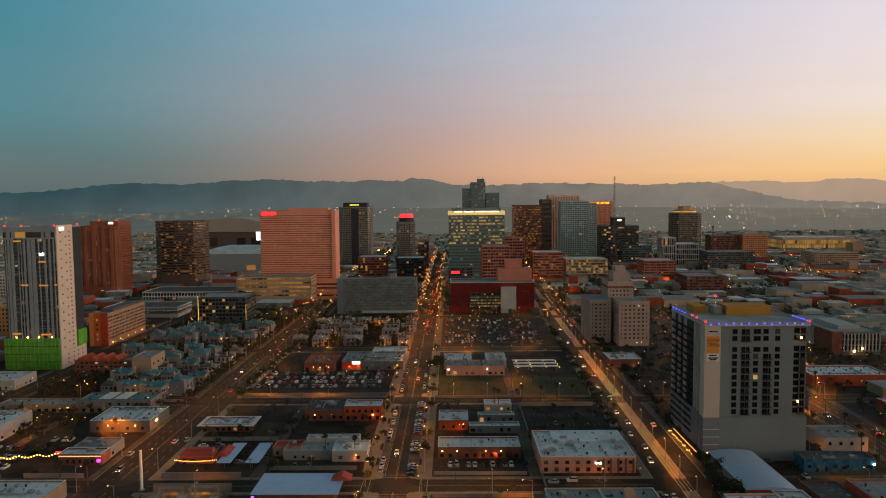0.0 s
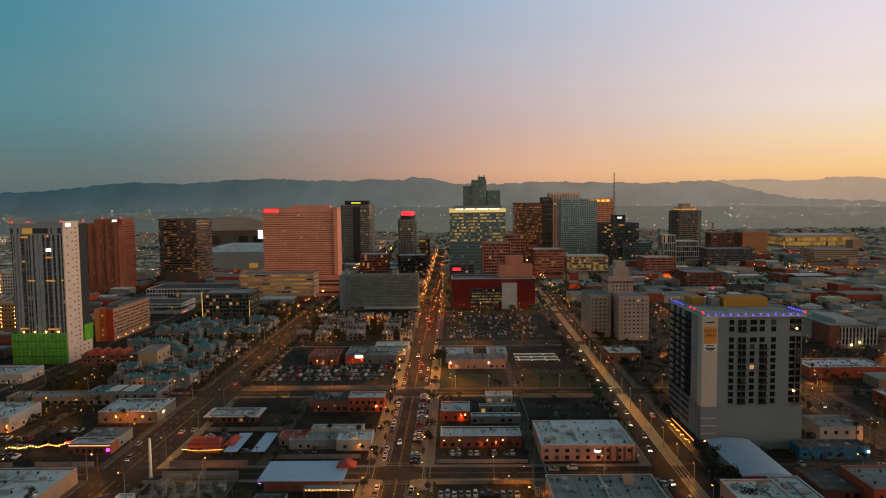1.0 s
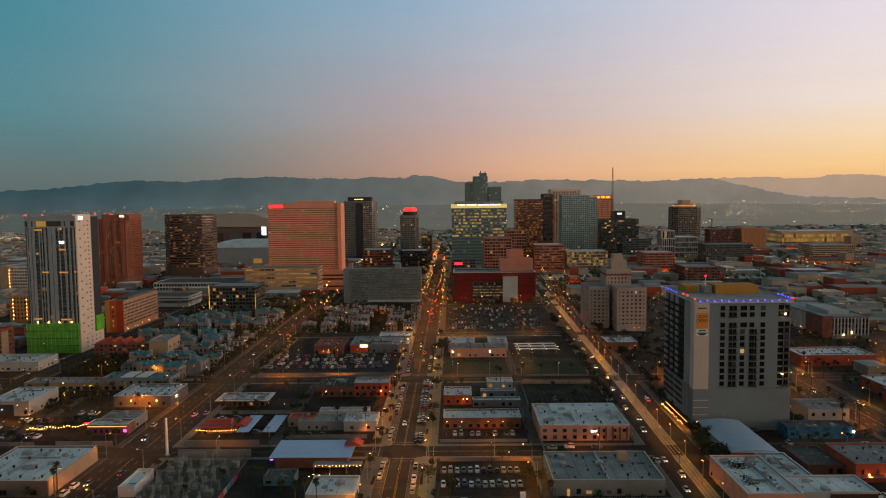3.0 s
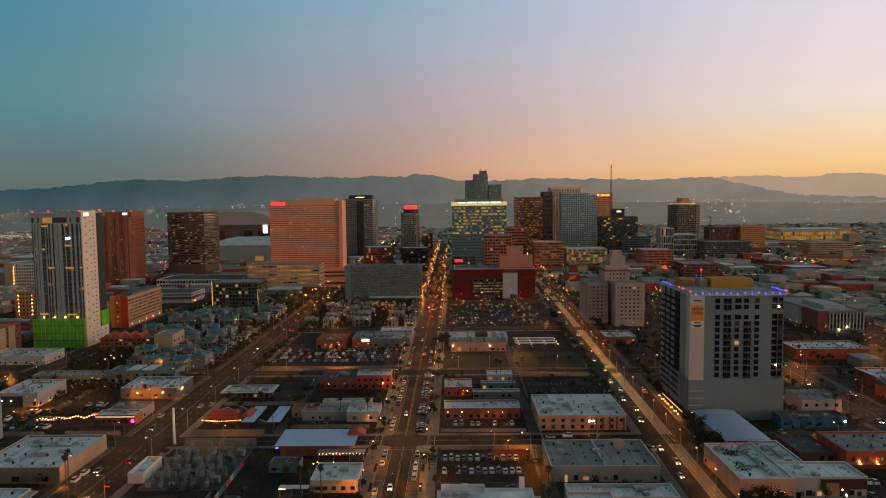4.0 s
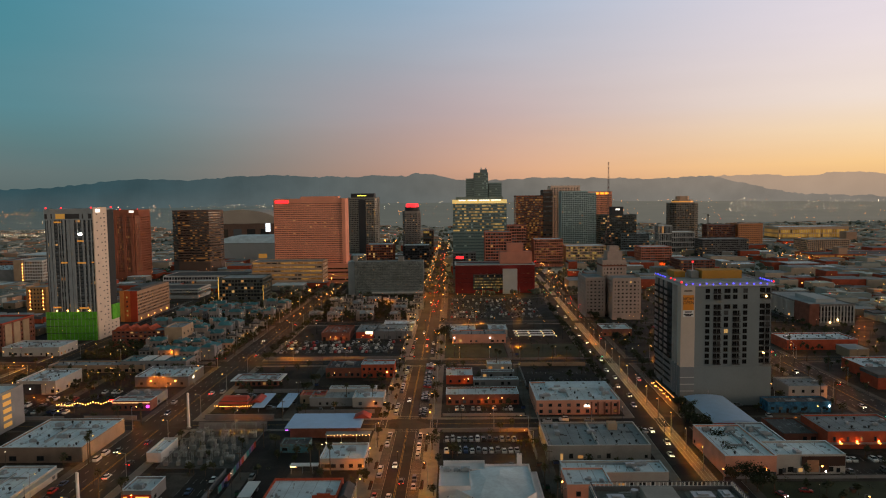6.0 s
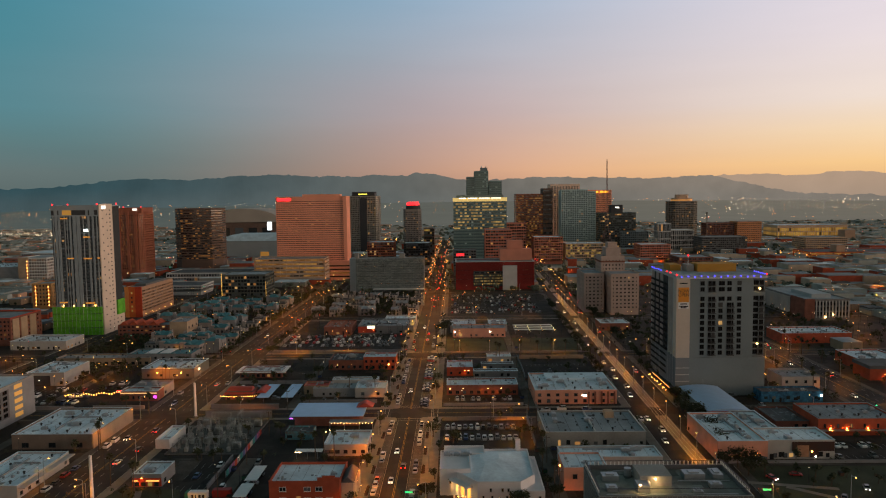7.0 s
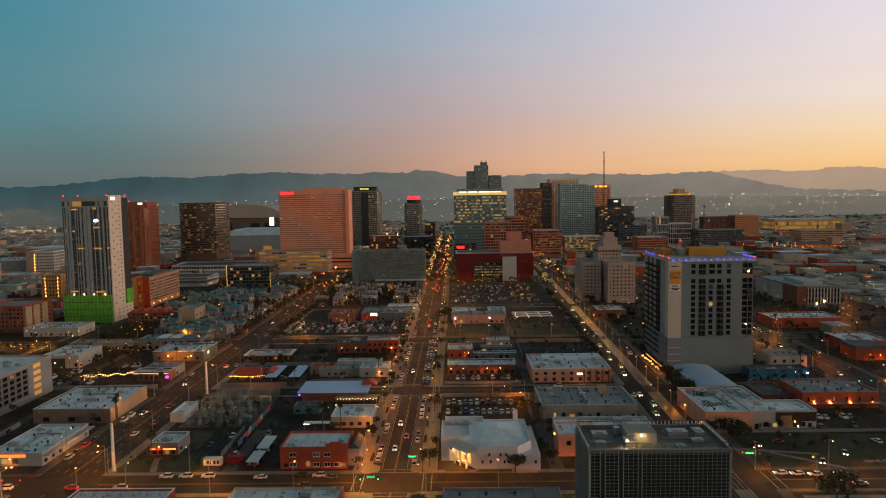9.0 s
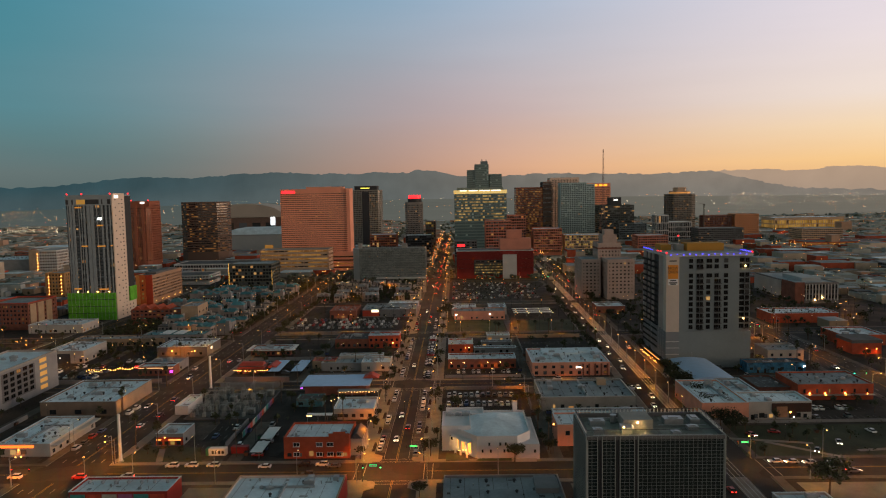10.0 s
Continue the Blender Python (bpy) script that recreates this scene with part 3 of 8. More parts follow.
# raised pavements round each block
COLS = ((-237, -129), (-105, -9), (9, None), (None, 219), (241, 480), (-480, -256))
EDGES = (-52, 52), (52, 153), (169, 268.5), (281.5, 392.5), (405.5, 533.5), (546.5, 684.5), (699.5, 892)
for r, (y0, y1) in enumerate(EDGES):
    for c, (x0, x1) in enumerate(COLS):
        ym = (y0 + y1) / 2
        a0 = x0 if x0 is not None else central(y0) + 11.5
        a1 = x0 if x0 is not None else central(y1) + 11.5
        b0 = x1 if x1 is not None else central(y0) - 11.5
        b1 = x1 if x1 is not None else central(y1) - 11.5
        # wide pavements along the middle street, narrow ones elsewhere
        wl_, wr_, wy = (3.6, 6.2, 2.6) if c == 1 else (6.2, 3.6, 2.6) if c == 2 else (3.0, 3.0, 2.4)
        outer = ((a0, y0), (b0, y0), (b1, y1), (a1, y1))
        inner = ((a0 + wl_, y0 + wy), (b0 - wr_, y0 + wy), (b1 - wr_, y1 - wy), (a1 + wl_, y1 - wy))
        slab = Shape().ring(outer, inner, 0.0, 0.16)
        # the kerb corners are bevelled by a low outer lip
        slab.ring(offset(outer, -0.25), outer, 0.0, 0.12)
        tagged(part("pavement", slab, PAVING if c in (1, 2) and 1 <= r <= 4 else DARK_PAVING), "concrete pavement with a kerb round the block", "pavement", kind="structure")
        lot = Shape().prism(inner, 0.0, 0.06)
        tagged(part("block_ground", lot, LOT if (r + c) % 2 else DIRT), "dark ground of a city block, asphalt and dirt", "ground", kind="structure")

# parking bays of paler concrete along the middle street, with their edge lines
BAY = surface("bay concrete", (0.085, 0.076, 0.068), 0.9, 0.3, 0.15, 1.5, 0.2)
for y0, y1 in ((179, 259), (291, 384)):
    for x0, x1 in ((-9.0, -5.2), (4.6, 9.0)):
        bay = tagged(part("parking_bay", Shape().box(x0, x1, y0, y1, 0.034, 0.05), BAY), "strip of concrete parking bays beside the street", "parking bay", kind="structure")
        stripe = Shape()
        for y in np.arange(y0 + 3, y1, 6.0 if x0 < 0 else 3.3):
            stripe.box(x0 + 0.1, x1 - 0.1, y - 0.05, y + 0.05, 0.052, 0.058)
        part("bay_lines", stripe, PAINT_WHITE, bay, kind="stuff")
        e_ = x1 + 0.35 if x0 < 0 else x0 - 0.35
        part("edge_line", Shape().box(e_ - 0.07, e_ + 0.07, y0 - 6, y1 + 6, 0.052, 0.058), PAINT_WHITE, bay, "thin white edge line")
YARD = surface("worn grey yard", (0.062, 0.052, 0.044), 0.95, 0.4, 0.08, 1.2, 0.3, stain=(0.042, 0.036, 0.031), patch=0.1)
for x0, x1, y0, y1 in ((-104, -64.8, 172, 217), (-43, -33, 206, 218), (126, 214, 206, 212), (17, 56, 264, 267), (-230, -134, 172, 178), (172, 214, 264, 288)):
    tagged(part("yard_ground", Shape().box(x0, x1, y0, y1, 0.06, 0.075), YARD), "worn grey yard of broken asphalt", "yard", kind="structure")

# corners of pavement that bulge into the street at the crossings
for cy, half in ((161, 8.0), (275, 6.5), (399, 6.5)):
    for sx in (-1, 1):
        for sy in (-1, 1):
            xi, xo, ya_, yb_ = sx * 5.6, sx * 9.3, cy + sy * (half + 0.6), cy + sy * (half + 9.0)
            pts = [(xo, ya_), (sx * 6.6, ya_), (xi, ya_ + sy * 1.5), (xi, yb_ - sy * 2.5), (xo, yb_)]
            if sx * sy > 0:
                pts = pts[::-1]
            tagged(part("pavement", Shape().prism(pts, 0.03, 0.165), PAVING), "concrete corner of the pavement at a crossing", "pavement", kind="structure")
for x0, x1, y0, y1 in ((134, 214, 126, 148), (-176, -134, 122, 148), (-68, -52, 112, 148), (60, 100, 141, 149)):
    tagged(part("pavement", Shape().box(x0, x1, y0, y1, 0.06, 0.10), PAVING), "worn pale forecourt beside the cross street", "pavement", kind="structure")

# mountains far off, a backdrop in two ranges
def ridge(name, radius, profile, seed, mat, label, z0=-20):
    k = 420
    a0, a1 = radians(-46), radians(46)
    verts, faces = [], []
    noise.seed_set(seed)
    for i in range(k):
        a = a0 + (a1 - a0) * i / (k - 1)
        d = math.degrees(a)
        h = profile(d)
        h += (11 * noise.fractal(Vector((d * 0.55, seed, 0)), 0.75, 2.1, 6) + 7 * noise.fractal(Vector((d * 1.7, seed, 4)), 0.7, 2.0, 5)) * min(1, h / 90)
        for q, (rr, f) in enumerate(((0, 0.0), (0.33, 0.45), (0.66, 0.8), (1.0, 1.0))):
            rough = 1 + 0.10 * noise.fractal(Vector((d * 0.8, q * 3.1, seed)), 0.8, 2.0, 4) * (q in (1, 2))
            rad = radius + 90 * rr
            verts.append((23 + rad * math.sin(a), -40 + rad * math.cos(a), z0 + max(2, (h - z0) * f * rough)))
        if i:
            n = 4 * i
            for q in range(3):
                faces.append((n - 4 + q, n + q, n + q + 1, n - 3 + q))
    s_ = Shape()
    s_.v, s_.f = verts, faces
    return tagged(part(name, s_, mat), label, "mountain", kind="structure")


def bumps(d, *list_of):
    return sum(h * math.exp(-((d - c) / w) ** 2) for c, w, h in list_of)


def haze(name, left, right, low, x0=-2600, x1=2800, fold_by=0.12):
    """Haze before the far range, put into the surface's own emission colour and tinted by the sunset."""
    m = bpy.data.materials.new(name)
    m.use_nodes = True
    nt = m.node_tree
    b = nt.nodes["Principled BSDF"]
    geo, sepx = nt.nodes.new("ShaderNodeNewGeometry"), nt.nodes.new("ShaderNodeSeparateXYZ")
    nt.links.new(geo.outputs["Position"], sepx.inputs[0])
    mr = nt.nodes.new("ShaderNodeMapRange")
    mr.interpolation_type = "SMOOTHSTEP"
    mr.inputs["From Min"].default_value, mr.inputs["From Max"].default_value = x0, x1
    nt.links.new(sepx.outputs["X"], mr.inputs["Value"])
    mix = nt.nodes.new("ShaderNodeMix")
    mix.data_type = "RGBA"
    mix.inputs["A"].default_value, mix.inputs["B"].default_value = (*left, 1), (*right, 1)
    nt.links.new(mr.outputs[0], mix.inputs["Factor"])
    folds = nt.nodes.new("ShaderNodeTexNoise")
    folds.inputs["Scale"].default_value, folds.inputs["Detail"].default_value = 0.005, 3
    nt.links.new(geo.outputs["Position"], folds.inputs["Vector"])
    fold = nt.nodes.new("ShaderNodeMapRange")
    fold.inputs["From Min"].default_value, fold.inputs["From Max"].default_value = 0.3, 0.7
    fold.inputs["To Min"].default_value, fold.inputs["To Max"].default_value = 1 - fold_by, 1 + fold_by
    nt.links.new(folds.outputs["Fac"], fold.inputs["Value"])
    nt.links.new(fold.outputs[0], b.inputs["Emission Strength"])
    # more of the painted low haze near the plain
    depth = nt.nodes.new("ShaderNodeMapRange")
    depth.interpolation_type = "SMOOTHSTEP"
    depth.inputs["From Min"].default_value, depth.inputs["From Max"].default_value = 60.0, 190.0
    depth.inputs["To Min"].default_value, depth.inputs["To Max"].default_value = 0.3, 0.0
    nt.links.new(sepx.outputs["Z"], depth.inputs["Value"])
    low_haze = nt.nodes.new("ShaderNodeMix")
    low_haze.data_type = "RGBA"
    low_haze.inputs["B"].default_value = (*low, 1)
    nt.links.new(depth.outputs[0], low_haze.inputs["Factor"])
    nt.links.new(mix.outputs["Result"], low_haze.inputs["A"])
    nt.links.new(low_haze.outputs["Result"], b.inputs["Emission Color"])
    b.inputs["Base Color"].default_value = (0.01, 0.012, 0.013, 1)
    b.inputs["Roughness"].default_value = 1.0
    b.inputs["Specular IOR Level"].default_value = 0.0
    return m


def profile(*pts):
    xs, zs = zip(*pts)
    return lambda d: float(np.interp(d, xs, zs))


NEAR_RANGE = profile((-46, 140), (-33.3, 169), (-29.9, 179), (-26.2, 216), (-24.5, 225), (-20.3, 226), (-16, 244), (-13.9, 256), (-12.1, 237), (-7.2, 238), (-1.9, 248), (0.4, 210), (4.3, 207), (6.6, 215), (11, 210), (15.3, 198), (17.4, 201), (19.1, 215), (20.7, 194), (22.7, 149), (25.3, 100), (31.2, 75), (46, 70))
FAR_RANGE = profile((-46, 60), (10, 80), (16.6, 162), (20.7, 213), (23.4, 215), (25.3, 203), (26.7, 210), (28.2, 219), (29.9, 214), (31.2, 201), (46, 160))
# glowing sheet just above the far ground, its haze painted as emission
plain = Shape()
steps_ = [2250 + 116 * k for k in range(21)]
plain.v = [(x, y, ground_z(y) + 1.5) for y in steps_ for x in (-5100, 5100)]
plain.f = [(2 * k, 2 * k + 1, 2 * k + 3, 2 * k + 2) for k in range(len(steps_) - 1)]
tagged(part("backdrop", plain, haze("far plain haze", (0.046, 0.074, 0.076), (0.19, 0.162, 0.125), (0.10, 0.105, 0.092), fold_by=0.05)), "far plain at the foot of the mountains with painted haze", "plain", kind="structure")
# both ranges glow in the colour of the haze before them
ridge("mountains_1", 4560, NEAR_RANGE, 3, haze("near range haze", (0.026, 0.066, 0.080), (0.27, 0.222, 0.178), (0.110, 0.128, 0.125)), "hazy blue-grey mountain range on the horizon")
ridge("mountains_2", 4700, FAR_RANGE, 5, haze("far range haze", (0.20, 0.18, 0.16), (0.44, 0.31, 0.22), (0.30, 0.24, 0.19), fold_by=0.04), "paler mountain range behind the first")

# ---- towers of the centre ----
def tower(name, label, pts, h, floors, cols, wall, panes, spandrel=1.3, pier=0.5, depth=0.4, z0=0.0, cap=2.0, ground=5.0, roof=GREY_ROOF, category="tower", proud=0.06, lit_rows=(), lit=None):
    """A storeyed building over a convex outline (counter-clockwise): sill bands, piers and a row of panes a floor. cols: metres a pane."""
    cx, cy = sum(p[0] for p in pts) / len(pts), sum(p[1] for p in pts) / len(pts)
    pts = [(x - cx, y - cy) for x, y in pts]
    t = thing(name, cx, cy, z0, label, category)
    inner = offset(pts, depth)
    fh = (h - ground - cap) / floors
    piers = Shape()
    n = len(pts)
    zb = ground - fh * 0.35
    part("plinth", Shape().prism(pts, 0, ground + spandrel), wall, t)
    part("parapet", Shape().prism(pts, h - cap, h - 0.9).ring(pts, offset(pts, 0.5), h - 0.9, h), wall, t)
    row = Shape()
    for i in range(n):
        a, b = Vector(inner[i]), Vector(inner[(i + 1) % n])
        count = max(1, round((b - a).length / cols))
        for c in range(count):
            p, q = a.lerp(b, c / count), a.lerp(b, (c + 1) / count)
            row.poly((p.x, p.y, spandrel), (q.x, q.y, spandrel), (q.x, q.y, fh), (p.x, p.y, fh))
    rows = {m.name: row.mesh("glazing", m) for m in (panes, lit or panes)}
    band = Shape().prism(pts, 0, spandrel).mesh("spandrel", wall)
    if category == "office block" or cy > 1100:
        # far blocks: bands and panes of all floors stay joined
        bands, all_rows = Shape(), Shape()
        for k in range(floors):
            z = ground + k * fh
            bands.prism(pts, z + 0.001 * (k == 0), z + spandrel)
            m0 = len(all_rows.v)
            all_rows.v += [(x, y, zz + z) for x, y, zz in row.v]
            all_rows.f += [tuple(i + m0 for i in f) for f in row.f]
        part("glazing", all_rows, panes, t, kind="stuff")
        part("cladding", bands, wall, t, kind="stuff")
        floors = 0
    for k in range(floors):
        z = ground + k * fh
        if k:
            child("spandrel", band, t, 0, 0, z)
        ob = child("glazing", rows[(lit if k in lit_rows and lit else panes).name], t, 0, 0, z)
        tagged(ob, kind="stuff")
    if pier:
        for i in range(n):
            a, b = Vector(pts[i]), Vector(pts[(i + 1) % n])
            u = (b - a).normalized()
            out = Vector((u.y, -u.x))
            count = max(1, round((b - a).length / cols))
            for c in range(count + 1):
                m = a.lerp(b, c / count)
                w = u * pier / 2
                if c == 0:
                    m = m + w
                if c == count:
                    m = m - w
                p = [m - w + out * proud, m + w + out * proud, m + w - out * depth, m - w - out * depth]
                piers.prism([(v.x, v.y) for v in p][::-1] if (p[1] - p[0]).cross(p[2] - p[1]) < 0 else [(v.x, v.y) for v in p], ground - fh * 0.35 + 0.01, h - cap + 0.02)
        part("pier", piers, wall, t, kind="stuff")
    part("roof", Shape().prism(offset(pts, 0.5), h - 0.95, h - 0.8), roof, t)
    return t


def box_on(t, name, x0, x1, y0, y1, z0, z1, mat, label=""):
    """A plain storey, penthouse or machine room set on a thing, in the thing's own frame, with a parapet lip."""
    s_ = Shape().box(x0, x1, y0, y1, z0, z1)
    s_.ring(rect(x0 - 0.12, x1 + 0.12, y0 - 0.12, y1 + 0.12), rect(x0, x1, y0, y1), z1 - 0.35, z1 + 0.15)
    return part(name, s_, mat, t, label)


def pane_grid(t, x0, x1, y, z0, z1, nx, nz, mat):
    """Rows of single panes on a facade that looks towards -y."""
    w, h = (x1 - x0) / nx, (z1 - z0) / nz
    for k in range(nz):
        row = Shape()
        for c in range(nx):
            a, b, lo, hi = x0 + c * w + 0.08 * w, x0 + (c + 1) * w - 0.08 * w, z0 + k * h + 0.3 * h, z0 + (k + 1) * h
            row.poly((a, y, lo), (b, y, lo), (b, y, hi), (a, y, hi))
        part("glazing", row, mat, t, kind="stuff")


def octo(x0, x1, y0, y1, c):
    return ((x0 + c, y0), (x1 - c, y0), (x1, y0 + c), (x1, y1 - c), (x1 - c, y1), (x0 + c, y1), (x0, y1 - c), (x0, y0 + c))


SALMON = surface("salmon precast", (0.86, 0.355, 0.235), 0.85, 0.1, 0.05, 0.8, 0.1)
BROWN = surface("brown precast", (0.34, 0.115, 0.068), 0.85, 0.15, 0.05, 0.8, 0.1)
DARK_BROWN = surface("dark brown precast", (0.155, 0.10, 0.08), 0.8, 0.15, 0.05, 0.8, 0.1)
CHARCOAL = surface("charcoal cladding", (0.05, 0.05, 0.055), 0.6, 0.15, 0.05, 0.8, 0.05)
SLATE = surface("slate blue cladding", (0.15, 0.20, 0.225), 0.5, 0.12, 0.05, 0.8, 0.05)
TAN = surface("tan precast", (0.56, 0.38, 0.27), 0.85, 0.1, 0.05, 0.8, 0.1)
GREYTOWER = surface("grey tower concrete", (0.38, 0.41, 0.43), 0.8, 0.1, 0.05, 0.8, 0.1)
GLASS_TEAL = glass("teal curtain glass", 0.012, (0.10, 0.165, 0.175), rough=0.12, power=0.5, blinds=0.06)
TEAL_PANEL = surface("teal spandrel glass", (0.15, 0.235, 0.245), 0.3, 0.1, 0.05, 0.8, 0.0)
STRIP_GOLD = glass("lit office strips", 0.46, (0.10, 0.15, 0.15), glow=((1.0, 0.50, 0.07), (1.0, 0.60, 0.15)), power=0.42, blinds=0.05)
PALE_BLUE = surface("pale blue-grey balcony", (0.40, 0.54, 0.57), 0.7, 0.1, 0.05)
RIBS = surface("pale ribbed concrete", (0.85, 0.62, 0.50), 0.85, 0.08, 0.05)
GLASS_GOLD = glass("lit office glass", 0.25, (0.03, 0.045, 0.045), glow=((1.0, 0.55, 0.08), (1.0, 0.62, 0.14)), power=0.36)
GLASS_BRONZE = glass("bronze glass", 0.17, (0.045, 0.026, 0.02), glow=((1.0, 0.32, 0.06), (1.0, 0.5, 0.15)), power=0.24)
GLASS_HOTEL = glass("hotel glass", 0.02, (0.03, 0.012, 0.009), power=0.9, blinds=0.2)
GLASS_GARAGE = glass("lit parking deck", 0.8, (0.05, 0.04, 0.03), glow=((1.0, 0.36, 0.05), (0.95, 0.46, 0.09)), power=0.36, blinds=0)

# the salmon hotel slab
t = tower("hotel_tower", "salmon precast hotel slab with ribbon windows and red roof sign", rect(-205, -115, 835, 862), 106, 30, 3.0, SALMON, GLASS_HOTEL, 2.0, 0.35, 0.5, cap=6.0, ground=20, proud=-0.1)
box_on(t, "penthouse", -12, 36, -8, 8, 105, 108.5, SALMON)
box_on(t, "end_pier", 41, 45.4, -15, 14, 0, 105.8, SALMON)
part("roof_sign", Shape().box(-43, -26, -14.0, -13.6, 100.5, 104), RED_LIGHT, t, "red illuminated roof sign")
box_on(t, "podium", 20, 58, -25, -2, 0, 24, SALMON)
for z in (4, 8.5, 13, 17.5):
    part("podium_window", Shape().box(21, 57, -25.12, -25.02, z, z + 1.7), GLASS_BRONZE, t)
# garage at its foot
tower("parking_garage", "open parking garage with lit yellow decks", rect(-222, -136, 790, 822), 31, 5, 8.0, TAN, GLASS_GARAGE, 2.9, 0.6, 1.5, cap=1.2, ground=6, category="garage")
# curved dark banded tower in the east
tower("banded_tower", "dark rounded office tower with horizontal bands", octo(-385, -316, 950, 990, 12), 91, 20, 3.5, DARK_BROWN, glass("dim bronze glass", 0.22, (0.02, 0.016, 0.014), glow=((1.0, 0.30, 0.05), (1.0, 0.45, 0.12)), power=0.2, blinds=0.05), 2.0, 0.0, 0.5, cap=2.5, ground=16)
t = tower("brown_tower", "brown precast tower with small lit windows and corner bays", octo(-446, -388, 860, 900, 5), 88, 23, 2.6, BROWN, GLASS_BRONZE, 1.5, 0.9, 0.4, cap=3, ground=12)
box_on(t, "crown", -6, 29, -20.3, 14, 87.5, 94, BROWN)
for x in (-24, -14, -4, 8, 18):
    part("corner_bay", Shape().box(x, x + 3.6, -21.2, -19.9, 10, 88), BROWN, t, "projecting brown bay")
part("roof_sign", Shape().box(17, 23, -20.9, -20.5, 90.5, 93.2), lamp("white tower sign", (1.0, 0.95, 0.85), 1.3), t, "white lit roof sign, bars only")
for x in (-26, 4, 27):
    part("roof_beacon", Shape().ball((x, -18, 95.0 if x > 0 else 89.0), 0.9), RED_LIGHT, t)
# dark office tower with stepped crown
t = tower("office_tower", "dark grey office tower with a stepped crown", octo(-166, -112, 1185, 1225, 5), 106, 26, 3.0, surface("grey-brown stone", (0.26, 0.245, 0.215), 0.7, 0.1, 0.05), GLASS_DARK, 1.7, 0.9, 0.4, cap=2, ground=8)
box_on(t, "crown", -20, 20, -16, 16, 105.5, 113, CHARCOAL)
part("roof_sign", Shape().box(-9, 7, -16.5, -16.1, 108.5, 110.0), lamp("yellow roof sign", (0.9, 0.8, 0.1), 1.6), t, "lit roof sign")
part("glass_bay", Shape().box(-6, 6, -20.6, -20.05, 4, 102), CHARCOAL, t)
# slim dark tower with a round red crown
t = tower("slim_tower", "slim dark tower with a round red glowing crown", octo(-60, -32, 1067, 1095, 4), 84, 22, 2.6, surface("grey banded stone", (0.24, 0.22, 0.21), 0.8, 0.1, 0.05), GLASS_DARK, 1.3, 0.8, 0.4, cap=4, ground=8)
part("crown", Shape().tube((1, 0, 83), (1, 0, 90), 11.5, 11.5, 24), CHARCOAL, t)
part("crown_light", Shape().tube((1, 0, 90), (1, 0, 95.5), 10.5, 9.5, 24), RED_LIGHT, t, "red glowing crown")
# glass tower in the middle with a white lit band, and the tallest tower behind it
t = tower("glass_tower", "teal glass office tower with lit upper floors and white roof band", rect(20.5, 97, 958, 1000), 99, 21, 3.2, TEAL_PANEL, GLASS_TEAL, 2.3, 0.12, 0.2, cap=1, ground=6, proud=0.03, lit_rows=range(11, 21), lit=STRIP_GOLD)
# no lamps here: the band itself emits the yellow wash
part("roof_band", Shape().box(-39, 39, -21.6, 21.6, 96.0, 101.2), lamp("crown wash", (1.0, 0.70, 0.24), 0.5), t, "crown floor with the yellow wash put into its own glow")
part("sign_band", Shape().box(-30, -20, -22.0, -21.7, 99.9, 101.3).box(-17, -4, -22.0, -21.7, 99.9, 101.3).box(-1, 14, -22.0, -21.7, 99.9, 101.3).box(16, 30, -22.0, -21.7, 99.9, 101.3), lamp("sign white", (1.0, 0.92, 0.7), 1.8), t, "white illuminated sign band")
box_on(t, "penthouse", -34, 34, -16, 16, 99, 105, SLATE)
t = tower("tall_tower", "tallest dark glass tower with stepped flat tops", rect(54, 76, 1060, 1095), 143, 38, 3.2, TEAL_PANEL, GLASS_TEAL, 1.4, 0.15, 0.3, cap=2, ground=8)
tower("tall_tower_wing", "lower stepped wing of the tallest tower", rect(41.5, 53.9, 1062, 1093), 134, 36, 3.2, TEAL_PANEL, GLASS_TEAL, 1.4, 0.15, 0.3, cap=2, ground=8)
tower("tall_tower_wing", "lower stepped wing of the tallest tower", rect(77.4, 97, 1062, 1093), 127, 34, 3.2, TEAL_PANEL, GLASS_TEAL, 1.4, 0.15, 0.3, cap=2, ground=8)
box_on(t, "machine_room", -1, 10, -8, 8, 142, 148, SLATE)
part("antenna", Shape().tube((1, 0, 148), (1, 0, 151.5), 0.9, 0.7).tube((8, 0, 148), (8, 0, 151), 0.9, 0.7), METAL, t)
# brown group and the tan and blue towers west of it
tower("bronze_tower", "dark bronze office tower with many lit windows", rect(137, 187, 1264, 1310), 106, 22, 3.4, BROWN, glass("gold bronze glass", 0.34, (0.045, 0.026, 0.02), glow=((1.0, 0.36, 0.05), (1.0, 0.5, 0.12)), power=0.26), 2.4, 0.0, 0.4, cap=3, ground=8)
tower("dark_core_tower", "windowless dark stair tower beside an office block", rect(187.3, 204, 1262, 1305), 116, 12, 6.0, DARK_BROWN, GLASS_DARK, 6.0, 0.4, 0.3, cap=3, ground=8)
tower("tan_tower", "tan ribbed concrete office tower", rect(206, 262, 1300, 1345), 124, 30, 3.0, RIBS, GLASS_DARK, 0.6, 1.5, 0.8, cap=4, ground=8)
tower("blue_glass_tower", "blue glass residential tower with pale balconies", rect(216, 264, 1230, 1265), 113, 30, 4.0, PALE_BLUE, GLASS_TEAL, 1.0, 0.8, 0.5, cap=2, ground=8)
tower("blue_glass_tower", "slim blue glass residential tower", rect(264.5, 280, 1236, 1262), 110, 29, 3.4, PALE_BLUE, GLASS_TEAL, 1.2, 0.6, 0.5, cap=2, ground=8)
